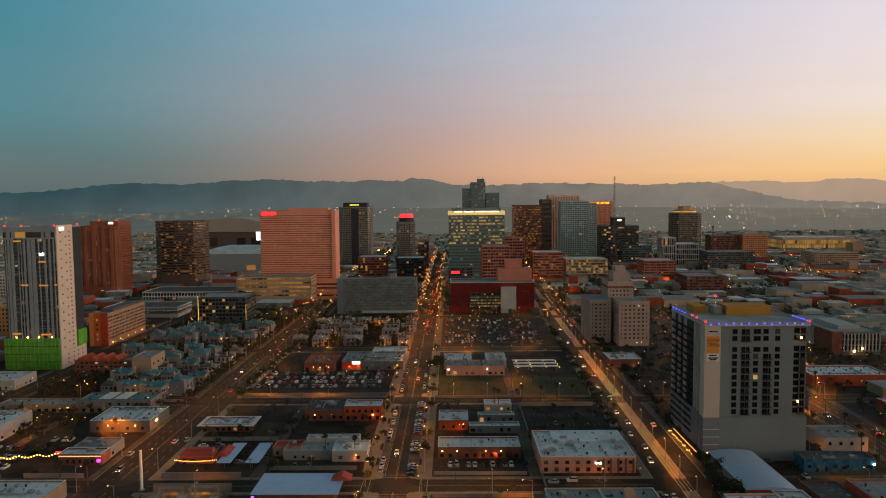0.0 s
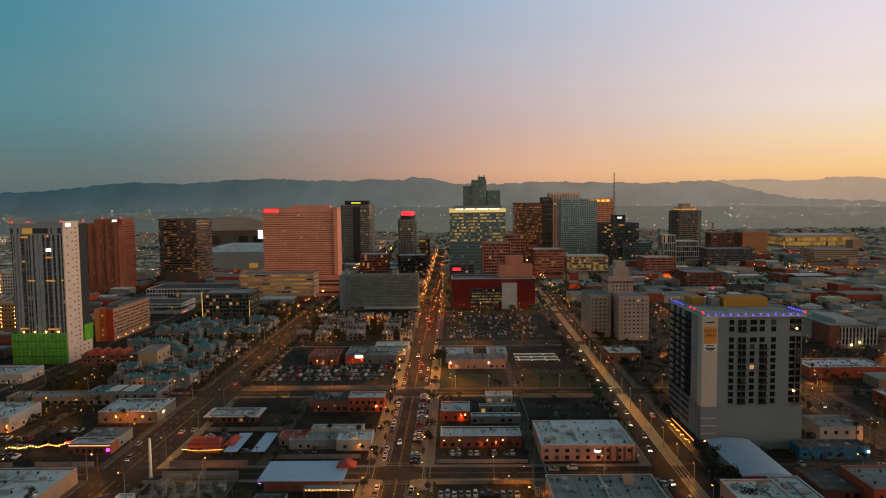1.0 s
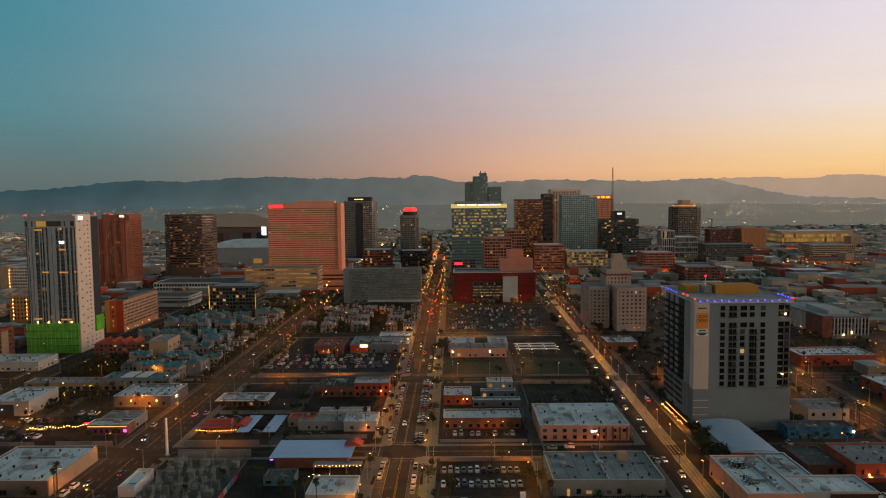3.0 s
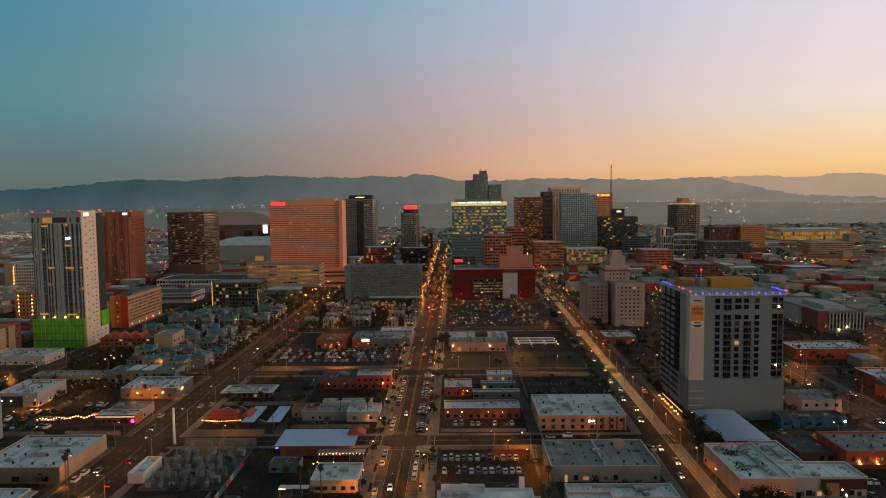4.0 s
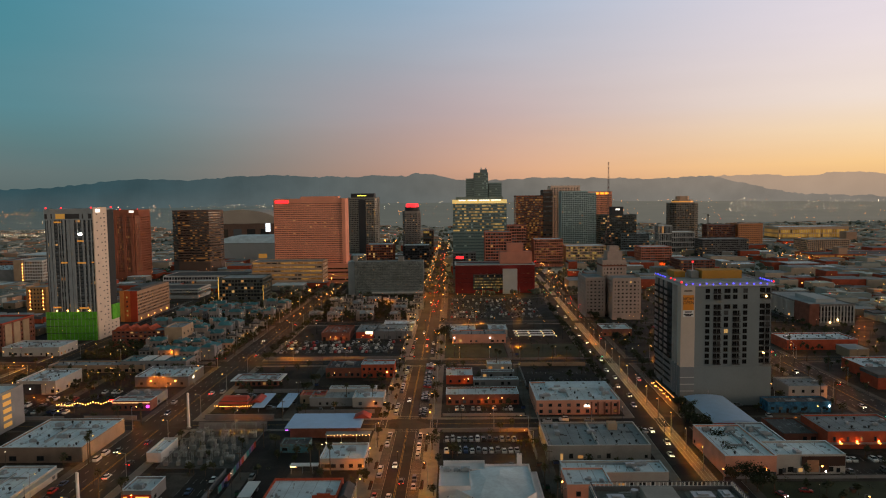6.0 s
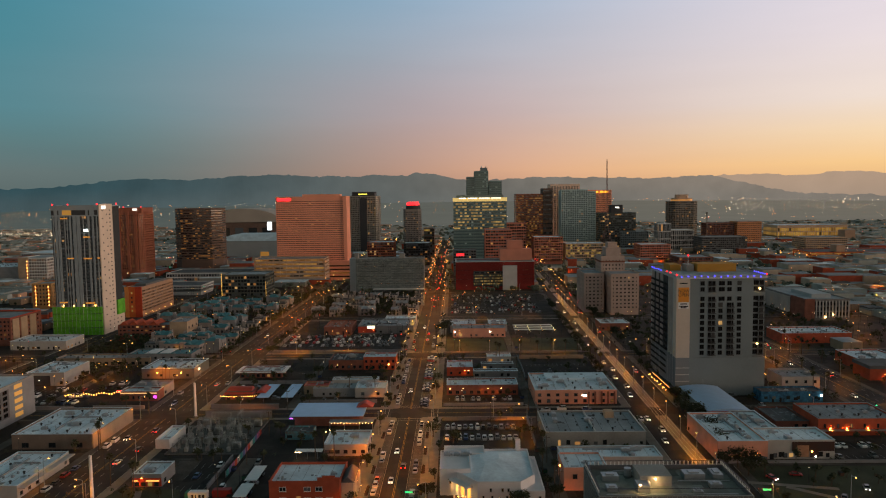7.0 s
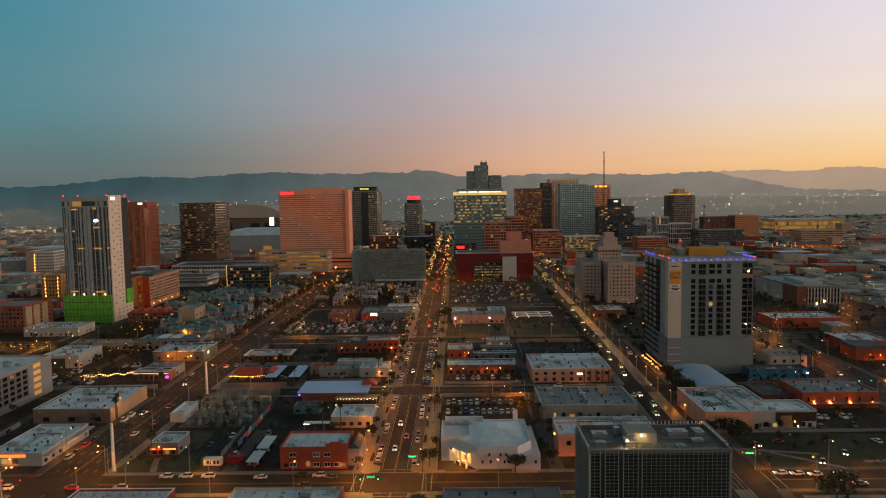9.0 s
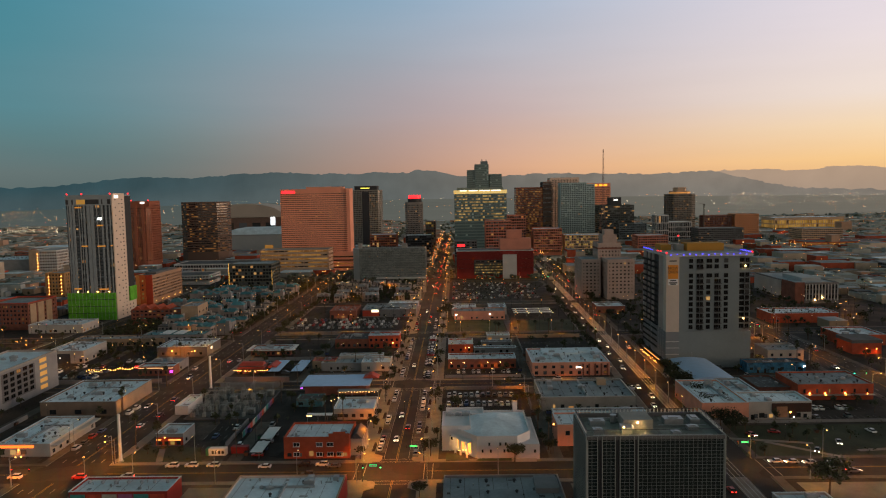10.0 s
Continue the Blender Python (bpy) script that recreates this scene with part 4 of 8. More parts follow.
t = tower("bank_tower", "pinkish precast bank tower with yellow roof sign", rect(283, 331, 1338, 1380), 112, 26, 2.4, SALMON, GLASS_BRONZE, 1.5, 0.8, 0.5, cap=7, ground=8)
part("roof_sign", Shape().box(-20, -13, -21.6, -21.2, 106.5, 110).box(-11, -2, -21.6, -21.2, 106.5, 110).box(1, 8, -21.6, -21.2, 106.5, 110).box(10, 17, -21.6, -21.2, 106.5, 110), lamp("amber sign", (1.0, 0.40, 0.03), 1.7), t, "amber illuminated roof sign, bars only")
t = tower("black_tower", "black glass office block with a few lit windows", rect(271, 331, 1150, 1190), 72, 17, 3.4, surface("dark green glass panel", (0.05, 0.065, 0.06), 0.35, 0.1), GLASS_BUSY, 1.4, 0.3, 0.3, cap=2, ground=8)
box_on(t, "penthouse", -10, 10, -10, 10, 71, 85, CHARCOAL)
part("roof_sign", Shape().box(-3, 4, -10.5, -10.2, 79.5, 82), lamp("small white sign", (1.0, 0.95, 0.85), 1.5), t)
t = tower("round_top_tower", "dark tower with a stepped gold-lit top", octo(445, 501, 1334, 1375, 10), 88, 21, 3.2, surface("brown-grey stone", (0.21, 0.185, 0.155), 0.8, 0.1, 0.05), GLASS_BUSY, 1.4, 0.6, 0.4, cap=2, ground=8)
part("lit_crown", Shape().prism(octo(-19, 19, -15, 15, 8), 87.9, 94).prism(octo(-12, 12, -10, 10, 5), 94, 101), TAN, t)
part("crown_light", Shape().ring(octo(-19.4, 19.4, -15.4, 15.4, 8), octo(-19.0, 19.0, -15.0, 15.0, 8), 89.5, 90.8), lamp("gold wash", (1.0, 0.42, 0.08), 0.7), t)
# the orange is sunset afterglow painted into the wall colour
tower("orange_block", "office block with the sunset's orange put into its stucco", rect(579, 626, 1340, 1380), 46, 10, 3.5, surface("sunset-tinted stucco", (0.60, 0.26, 0.13), 0.9, 0.1, 0.05), GLASS_BRONZE, 2.2, 1.4, 0.2, cap=3, ground=4)
tower("brick_block", "dark red office block", rect(520, 575, 1345, 1375), 44, 9, 3.5, DARK_BRICK, GLASS_BUSY, 1.8, 0.8, 0.3, cap=2, ground=4)
# the lamp-lit yellow front wall is drawn as panes that glow themselves
tower("long_hall", "long yellow-lit hall with a pale roof", rect(725, 876, 1490, 1560), 31, 2, 5.0, TAN, glass("glowing panes for lamplit wall", 0.95, (0.2, 0.12, 0.03), glow=((1.0, 0.48, 0.06), (0.9, 0.5, 0.1)), power=0.4, blinds=0), 2.0, 1.2, 0.5, cap=6, ground=6, roof=WHITE_ROOF, category="hall")
# grey hotel slab on the middle street
t = tower("grey_slab", "grey concrete hotel slab with small square windows", rect(-87, -12, 712, 732), 37, 11, 2.0, surface("mixed grey panels", (0.165, 0.19, 0.19), 0.8, 0.2, 0.1, 0.8, 0.1, patch=0.9), GLASS_DARK, 1.9, 1.15, 0.35, cap=3.2, ground=4, proud=0.08)
box_on(t, "wing", -45, -37.6, -6, 14, 0, 36.5, GREYTOWER)
box_on(t, "lift_house", -40, -36, 0, 6, 36, 42, CONCRETE)
box_on(t, "lift_house", 10, 16, -4, 4, 36, 41, CONCRETE)
part("canopy", Shape().box(-18, 37, -20, -10.2, 3.2, 4.0), PALE_CONCRETE, t, "pale flat canopy over the entrance")
# red building with a grey stair panel
ROSE_STUCCO = surface("rose stucco", (0.58, 0.24, 0.17), 0.9, 0.15, 0.1, 1.0, 0.1)
RED_PANEL = surface("red corrugated metal", (0.27, 0.028, 0.022), 0.55, 0.15, 0.15, 2.0, 0.1)
t = tower("red_building", "red corrugated university building with a recessed glass front", rect(23, 110, 720, 760), 31, 3, 2.2, RED_PANEL, GLASS_DARK, 4.6, 0.7, 0.4, cap=9, ground=7, proud=0.02)
# a black panel before the wall stands for the dark recess
part("glass_recess", Shape().box(-24, 10, -20.9, -20.5, 4, 21), CHARCOAL, t)
for k in range(5):
    pane_grid(t, -23.5, 9, -20.95, 5.6 + 3.1 * k, 7.4 + 3.1 * k, 26, 1, STRIP_GOLD if k < 4 else GLASS_DARK)
for x in np.arange(-43, 43.5, 2.2):
    if not 8.0 < x < 24.5:
        part("fin", Shape().box(x - 0.12, x + 0.12, -20.6, -20.05, 22 if -24.5 < x < 10 else 7, 30.8), RED_PANEL, t)
part("stair_panel", Shape().box(8.5, 24, -26, -20.2, 0, 27), PALE_CONCRETE, t, "flat pale grey stair tower")
part("roof_lip", Shape().ring(rect(-44.2, 44.2, -20.7, 20.7), rect(-42.5, 42.5, -19, 19), 31.0, 31.6), PALE_CONCRETE, t)
box_on(t, "penthouse", 7, 43, 0, 18, 30.5, 43.5, ROSE_STUCCO)
box_on(t, "penthouse", 15, 33, 4, 16, 43.6, 53, ROSE_STUCCO)
# old stepped hotel with mast
OLD = surface("weathered pink-grey stone", (0.46, 0.35, 0.31), 0.9, 0.15, 0.1, 1.0, 0.2)
GLASS_OLD = glass("old hotel glass", 0.012, (0.02, 0.02, 0.02))
t = tower("old_hotel", "old stepped pink stone hotel tower with a lattice mast", rect(154, 175, 575, 600), 49, 12, 3.2, OLD, GLASS_OLD, 1.9, 1.7, 0.3, cap=4, ground=4)
box_on(t, "lantern", -5.3, 7.9, -8, 9, 48.5, 56, OLD)
box_on(t, "lantern", -3, 5.5, -5, 6, 56, 60.5, OLD)
part("cornice", Shape().ring(rect(-10.9, 10.9, -12.9, 12.9), rect(-10.5, 10.5, -12.5, 12.5), 43.2, 44.6), DARK_BRICK, t)
mast = Shape()
mx, levels_ = -3.0, [(60.4, 4.0), (66, 2.9), (72, 1.9), (78, 1.0)] + [(78 + 3.4 * k, 0.85 * (1 - k / 30)) for k in range(1, 18)]
for (za, wa), (zb, wb) in zip(levels_, levels_[1:]):
    c0 = [(mx + a * wa, b * wa) for a, b in ((-1, -1), (1, -1), (1, 1), (-1, 1))]
    c1 = [(mx + a * wb, b * wb) for a, b in ((-1, -1), (1, -1), (1, 1), (-1, 1))]
    for i in range(4):
        mast.tube((*c0[i], za), (*c1[i], zb), 0.14 if za < 78 else 0.09, 0.12 if za < 78 else 0.09, 4, False)
        mast.tube((*c0[i], za), (*c1[(i + 1) % 4], zb), 0.06, 0.06, 4, False)
        mast.tube((*c1[i], zb), (*c1[(i + 1) % 4], zb), 0.06, 0.06, 4, False)
part("mast", mast, surface("weathered mast paint", (0.20, 0.12, 0.11), 0.7), t, "thin lattice broadcasting mast")
tower("old_hotel_wing", "lower wing of the old stone hotel", rect(157, 181, 548, 574.5), 36, 9, 3.4, OLD, GLASS_OLD, 1.9, 1.8, 0.3, cap=3, ground=4)
tower("old_hotel_wing", "shaded wing of the old stone hotel", rect(136.5, 153.7, 562, 600), 35, 9, 3.4, OLD, GLASS_OLD, 1.9, 1.8, 0.3, cap=3, ground=4)
# orange student block and glass corner block in the east
t = tower("orange_dormitory", "orange and tan dormitory block with many small windows", rect(-272.5, -257.5, 560, 630), 27, 7, 2.6, surface("brown-tan stucco", (0.40, 0.25, 0.165), 0.9, 0.12), GLASS_DARK, 1.3, 0.7, 0.3, cap=3, ground=4)
for x0, x1, mat, lab in ((-7.6, -4.0, surface("bright orange panel", (0.85, 0.32, 0.09), 0.7, 0.1), "bright orange end panel"), (-3.9, 1.6, surface("orange-red panel", (0.72, 0.16, 0.04), 0.7, 0.12), "orange-red end panel"), (1.7, 7.8, surface("rust red panel", (0.58, 0.075, 0.03), 0.7, 0.12), "rust red end panel")):
    part("end_panel", Shape().box(x0, x1, -35.6, -35.05, 0, 27.4), mat, t, lab)
for z in (5, 9, 13, 17, 21):
    part("end_window", Shape().box(-1.8, -0.6, -35.7, -35.61, z, z + 1.6), GLASS_GOLD, t)
for y in (-30, -16, -2, 12, 26):
    part("street_wash", Shape().ball((8.6, y, 2.6), 0.35), SODIUM, t, "orange lamp at the foot of the wall")
part("roof_plant", Shape().box(-5, 5, -20, 26, 26, 28.4), DARK_CONCRETE, t)
t = tower("glass_block", "dark glass office block with a lit corner", rect(-217, -172, 655, 690), 27, 6, 3.2, surface("dark olive panel", (0.095, 0.105, 0.095), 0.6, 0.15), GLASS_BUSY, 1.1, 0.4, 0.4, cap=2, ground=4)
part("corner_light", Shape().box(-22.9, -22.6, -17.9, -17.6, 2, 28).box(22.6, 22.8, -17.8, -17.6, 4, 20), lamp("yellow strip", (1.0, 0.55, 0.10), 1.3), t, "yellow vertical light strip")
# west: federal block with white fins
t = tower("fin_block", "brick-ended office block with white vertical fins", rect(306, 342, 512, 592), 17.5, 3, 2.6, surface("fin block concrete", (0.20, 0.19, 0.19), 0.85, 0.15), GLASS_DARK, 0.7, 0.0, 0.4, cap=2.0, ground=3, roof=GREY_ROOF)
fin = Shape().box(-0.35, 0.35, -0.85, -0.02, 2.5, 16.2).mesh("fin", PALE_CONCRETE)
for x in np.arange(-9, 18, 2.6):
    child("fin", fin, t, x, -40, 0, 0, "white concrete fin")
for y in np.arange(-14, 40, 2.3):
    child("fin", fin, t, -18, y, 0, TURN["E"], "white concrete fin")
part("brick_pier", Shape().box(-18.3, -10.5, -40.6, -40.08, 0, 17.8).box(-18.5, -18.05, -40.0, -16, 0, 17.8), DARK_BRICK, t, "red brick end wall")
box_on(t, "roof_plant", -6, 10, -26, 10, 16.7, 19.6, GREYTOWER)
for x, z in ((4, 5.0), (-2, 3.0)):
    part("wall_lamp", Shape().ball((x, -41.2, z), 0.8), WARM, t, "bright wall lamp")

# ---- the two residential towers and the black office block ----
PERF = surface("white perforated panel", (0.70, 0.57, 0.47), 0.7, 0.08, 0.1, 1.0, 0.05)
SCRIM = surface("green debris netting", (0.13, 0.45, 0.035), 0.8, 0.35, 0.2, 0.8, 0.4)
GLASS_COOL = glass("blue-grey glass", 0.03, (0.065, 0.085, 0.10), rough=0.15)
t = tower("white_tower", "new pale residential tower with green netting round its foot", rect(-290, -253, 482, 514), 98, 29, 3.2, surface("blue-grey slab edge", (0.11, 0.13, 0.145), 0.7, 0.15), GLASS_COOL, 0.8, 0.35, 0.5, cap=2, ground=10)
FIN = surface("blue-grey fin", (0.29, 0.33, 0.36), 0.7, 0.1)
for x0, x1 in ((-17.2, -16.5), (-15.7, -13.9), (-13.4, -11.6), (-8.4, -7.8), (-6.4, -5.9), (-4.5, -3.1), (-1.7, 0.9), (1.3, 3.9), (6.2, 6.7), (9.9, 11.3), (13.2, 14.6), (16.5, 17.3)):
    part("pale_fin", Shape().box(x0, x1, -16.9, -16.1, 22, 93), FIN, t, "pale grey vertical facade panel")
# loggias with their balcony slabs between the fins
loggia_slab = Shape().box(-1.5, 1.5, -0.5, 0.0, 0, 0.25).box(-1.5, 1.5, -0.5, -0.44, 0.25, 1.2).mesh("balcony", surface("dark balcony front", (0.09, 0.105, 0.12), 0.6, 0.15))
for k in range(23):
    for x in (-10.0, 5.0, 8.3, 12.2, 15.5):
        child("balcony", loggia_slab, t, x, -16.1, 23.4 + 3.0 * k).scale = (1.0 if x in (-10.0, 8.3) else 0.55, 1, 1)
# top storey: a frame; dark panels stand for its shaded openings, one glows ochre
for x0, x1 in ((-18.2, -16.2), (-13.4, -12.4), (-2.4, 8.6), (10.6, 11.6), (15.4, 18.0)):
    part("crown_opening", Shape().box(x0, x1, -16.86, -16.3, 93.6, 97.4), CHARCOAL, t, "dark panel standing for a shaded opening in the roof frame")
part("lit_opening", Shape().box(-9.7, -2.5, -16.86, -16.3, 93.6, 97.4), lamp("ochre room light", (1.0, 0.52, 0.10), 0.16), t, "ochre-lit opening in the roof frame")
part("crown_beam", Shape().box(-18.5, 18.5, -16.8, -16.2, 92.6, 98.0), FIN, t)
for x, z, w in ((-8.5, 90.6, 2.6), (8.6, 76.0, 2.6), (-4.8, 59.5, 2.4), (8.8, 59.3, 3.2), (17.2, 59.6, 0.8), (-12.0, 25.0, 3.0), (9.0, 24.4, 3.6)):
    part("lit_balcony", Shape().box(x - w, x + w, -17.0, -16.2, z, z + 1.0), lamp("ochre balcony light", (1.0, 0.42, 0.07), 0.34), t, "ochre-lit balcony")
part("work_light", Shape().box(7.0, 10.0, -17.2, -16.9, 81.0, 82.6), COOL, t, "white work light")
part("roof_sign", Shape().box(19.45, 19.7, -13.5, -7.0, 98.2, 100.6), lamp("white tower sign", (1.0, 0.95, 0.85), 1.3), t, "white lit sign, bars only")
part("crown_frame", Shape().ring(rect(-18.8, 18.8, -16.8, 16.3), rect(-17.8, 17.8, -15.3, 15.3), 98, 101), FIN, t)
part("side_panel", Shape().box(18.55, 19.4, -16.8, 4, 12, 102.0), PERF, t, "white perforated side panel")
part("side_panel", Shape().box(18.55, 19.5, -16.8, 17, 0, 12), PERF, t, "white perforated side panel")
part("grey_flank", Shape().box(18.55, 18.9, 4.2, 16, 12, 100), surface("grey flank", (0.045, 0.047, 0.05), 0.85, 0.12), t, "dark grey flank wall")
slot = Shape().box(-0.05, 0.05, -0.85, 0.85, 0, 0.95).mesh("slot_window", CHARCOAL)
for k in range(30):
    for j, off in enumerate((-12, -5.5, -0.5)):
        if (k + j) % 2 or j == 2:
            child("slot_window", slot, t, 19.42, off, 5 + k * 3.15)
for k in range(3):
    for off in (-8, -1, 5, 11):
        child("slot_window", slot, t, 19.52, off, 2.5 + 3.1 * k)
part("scrim", Shape().box(-20.5, 18.4, -18.2, -16.9, 0, 22), SCRIM, t, "green debris netting on scaffolding")
part("scrim", Shape().box(19.0, 20.2, 5.0, 17, 12.2, 24), SCRIM, t, "green debris netting on scaffolding")
for x in np.arange(-20, 18.5, 3.0):
    part("scaffold_pole", Shape().tube((x, -18.3, 0), (x, -18.3, 23), 0.07, 0.07, 6), METAL, t)
for x, y in ((-18, -15), (-6, -15), (17, -15), (18, 14)):
    part("roof_beacon", Shape().ball((x, y, 101.8), 0.7), RED_LIGHT, t)
for z in (5.5, 11, 16.5):
    part("scaffold_board", Shape().box(-20.5, 18.4, -18.34, -18.2, z, z + 0.35), DARK_METAL, t)
for x in (-12, -4, 4, 13):
    part("site_lamp", Shape().ball((x, -17.2, 23.0), 0.55), SODIUM, t)

# tower with the banner
GLASS_DEEP = glass("deep dark window", 0.02, (0.007, 0.008, 0.009), rough=0.25, power=0.5, island=False, blinds=0.05, sheen=0.12)
RENDER = surface("grey tower render", (0.20, 0.235, 0.255), 0.85, 0.1, 0.06, 0.8, 0.1)
BEIGE = surface("beige tower panel", (0.56, 0.48, 0.42), 0.85, 0.08, 0.06, 0.8, 0.1)
OCHRE = surface("ochre penthouse render", (0.46, 0.235, 0.045), 0.85, 0.1, 0.1, 1.0, 0.1)
X0, X1, Y0, Y1, TOP = 136.0, 182.0, 301.0, 347.0, 61.0
t = thing("banner_tower", (X0 + X1) / 2, (Y0 + Y1) / 2, 0, "new grey residential tower with beige corner and orange banner", "tower")
hx, hy = (X1 - X0) / 2, (Y1 - Y0) / 2
part("wall", Shape().box(-hx + 1.6, hx - 6.5, -hy + 0.4, hy, 20, TOP), RENDER, t)
part("bay_wall", Shape().box(hx - 6.5, hx, -hy + 2.2, hy, 20, TOP - 1), RENDER, t)
part("podium", Shape().box(-hx + 7.0, hx - 0.2, -hy, hy, 0, 20.0), RENDER, t, "plain grey parking podium")
part("podium_corner", Shape().box(-hx, -hx + 6.98, -hy - 0.2, hy, 4.2, 20), surface("ribbed grey cladding", (0.20, 0.215, 0.235), 0.6, 0.1, 0.1), t)
part("shop_front", Shape().box(-hx + 0.6, -hx + 6.9, -hy + 0.4, hy - 1, 0, 4.2), GLASS_BUSY, t)
part("shop_sign", Shape().box(-hx + 1.6, -hx + 5, -hy - 0.3, -hy + 0.3, 2.6, 4.1), WARM, t, "lit shop front")
for z in (7.5, 11, 14.5):
    part("ledge", Shape().box(-hx - 0.08, -hx + 7.05, -hy - 0.3, -hy - 0.19, z, z + 0.35), PALE_CONCRETE, t)
part("corner_panel", Shape().box(-hx, -hx + 7.0, -hy - 0.25, -hy + 0.39, 20.01, TOP + 0.8), BEIGE, t, "smooth beige corner panel")
part("corner_return", Shape().box(-hx, -hx + 1.58, -hy + 0.4, -hy + 4.5, 20.01, TOP + 0.8), BEIGE, t)
rows = [58.5, 55.4] + [50.5 - 3.12 * k for k in range(10)]
balcony = Shape().box(-1.9, 1.9, -1.3, 0, 0, 0.18)
for k in range(13):
    balcony.box(-1.9 + k * 0.3, -1.86 + k * 0.3, -1.3, -1.25, 0.18, 1.1)
balcony.box(-1.92, 1.92, -1.32, -1.23, 1.08, 1.16)
balcony = balcony.mesh("balcony", DARK_METAL)
for r, z in enumerate(rows):
    for x, w in ((-9.5, 2.2), (-5.7, 1.7), (-3.8, 1.7), (-0.2 if r > 2 else 0.3, 2.2 if r > 2 else 3.1), (4.2, 2.3), (9.3, 2.2)) + (((6.0, 1.0),) if r > 2 else ()):
        window(t, x, -hy + 0.4, z - 1.1, w, 2.25, "N", pane=GLASS_DEEP, frame_mat=CHARCOAL, sill=False)
    window(t, 18.2, -hy + 2.2, z - 1.2, 3.4, 2.4, "N", pane=GLASS_DEEP, frame_mat=CHARCOAL, sill=False)
    window(t, 21.4, -hy + 2.2, z - 1.2, 2.2, 2.4, "N", pane=GLASS_DEEP, frame_mat=CHARCOAL, sill=False)
    child("balcony", balcony, t, -4.7, -hy + 0.4, z - 1.3)
    if r > 2:
        child("balcony", balcony, t, 4.9, -hy + 0.4, z - 1.3)
    child("balcony", balcony, t, 20.6, -hy + 1.4, z - 1.35)
part("side_wall", Shape().box(-hx + 1.4, -hx + 1.59, -hy + 4.52, hy - 0.1, 4.2, TOP), CHARCOAL, t, "dark recessed street side")
# street side: stacked balconies between pale fins
for y0, y1, mat in ((-18.4, -17.6, PALE_CONCRETE), (-14.0, -13.6, PALE_CONCRETE), (-9.4, -9.0, PALE_CONCRETE), (4.6, 5.2, PALE_CONCRETE), (13.0, 13.4, PALE_CONCRETE), (21.6, 22.9, PALE_CONCRETE)):
    part("pale_fin", Shape().box(-hx, -hx + 1.58, y0, y1, 4.2, TOP + 0.4), mat, t)
deck = Shape().box(-hx - 0.6, -hx + 1.5, -4.2, 4.2, 0, 0.2).box(-hx - 0.62, -hx - 0.52, -4.2, 4.2, 0.2, 1.2).mesh("balcony_deck", surface("black balcony steel", (0.018, 0.019, 0.021), 0.7, 0.2, spec=0.15))
side_sash = Shape().box(-1.1, 1.1, -0.05, 0.02, 0, 2.3).mesh("window", GLASS_ONE)
for k in range(16):
    z = 8.0 + k * 3.2
    for yc in (-2.0, 9.3, 17.4):
        child("balcony_deck", deck, t, 0, yc, z).scale = (1, 0.9 if yc > 5 else 1.25, 1)
    for y in (-19.8, -15.8, -11.5, -5.5, 1.5, 9.3, 17.4):
        child("window", side_sash, t, -hx + 1.4, y, z + 0.3, TURN["E"])
part("roof_slab", Shape().box(-hx - 0.3, hx + 0.3, -hy - 0.5, hy + 0.3, TOP, TOP + 0.8), PALE_CONCRETE, t)
part("roof", Shape().box(-hx + 0.6, hx - 0.6, -hy + 0.6, hy - 0.6, TOP + 0.8, TOP + 0.85), GREY_ROOF, t)
part("rail", Shape().ring(rect(-hx, hx, -hy - 0.2, hy), rect(-hx + 0.12, hx - 0.12, -hy - 0.08, hy - 0.12), TOP + 0.85, TOP + 1.9), surface("roof rail", (0.34, 0.36, 0.42), 0.5), t)
part("penthouse", Shape().box(-4, 17, 1.5, 13, TOP + 0.85, TOP + 5.2), OCHRE, t, "ochre rendered penthouse")
part("penthouse", Shape().box(-17, -11, 8, 20, TOP + 0.85, TOP + 4.2), OCHRE, t, "ochre rendered penthouse")
part("stair_house", Shape().box(-9, -5, 4, 12, TOP + 0.85, TOP + 4.6), CONCRETE, t)
part("beacon_mast", Shape().tube((-7, 8, TOP + 4.6), (-7, 8, TOP + 9), 0.18, 0.12), WHITE_METAL, t)
part("roof_beacon", Shape().ball((-7, 8, TOP + 9.3), 0.6), RED_LIGHT, t)
bulb = Shape().ball((0, 0, 0), 0.36).mesh("string_light", BLUE_LIGHT)
for k in range(13):
    child("string_light", bulb, t, -hx + 2.5 + k * 3.35, -hy - 0.55, TOP + 0.9 + 0.4 * (k % 2))
for k in range(6):
    child("string_light", bulb, t, hx - 0.2, -hy + 2 + k * 2.6, TOP + 2.0)
for k in range(5):
    child("string_light", bulb, t, -hx - 0.2, hy - 2 - k * 4.4, TOP + 1.8)
red = Shape().ball((0, 0, 0), 0.55).mesh("roof_beacon", RED_LIGHT)
for x, y in ((-hx + 0.2, -6), (-hx + 0.2, -12), (-hx + 0.2, -hy), (hx, -hy)):
    child("roof_beacon", red, t, x, y, TOP + 2.1)
for x, z in ((19.8, 55.5), (19.0, 27.0)):
    part("wall_lamp", Shape().ball((x, -hy + 0.6, z), 0.55), WARM, t, "warm balcony lamp")
# added awning, strip and unseen bulbs that give the street front its warm light
part("awning", Shape().box(-hx - 2.4, -hx - 0.1, -hy + 1, hy - 4, 3.9, 4.15), DARK_METAL, t, "dark flat awning added along the street front")
part("awning_light", Shape().box(-hx - 2.55, -hx - 2.42, -hy + 1, hy - 12, 3.8, 4.0), lamp("awning strip", (1.0, 0.48, 0.12), 2.0), t, "warm light strip standing for strings of lamps")
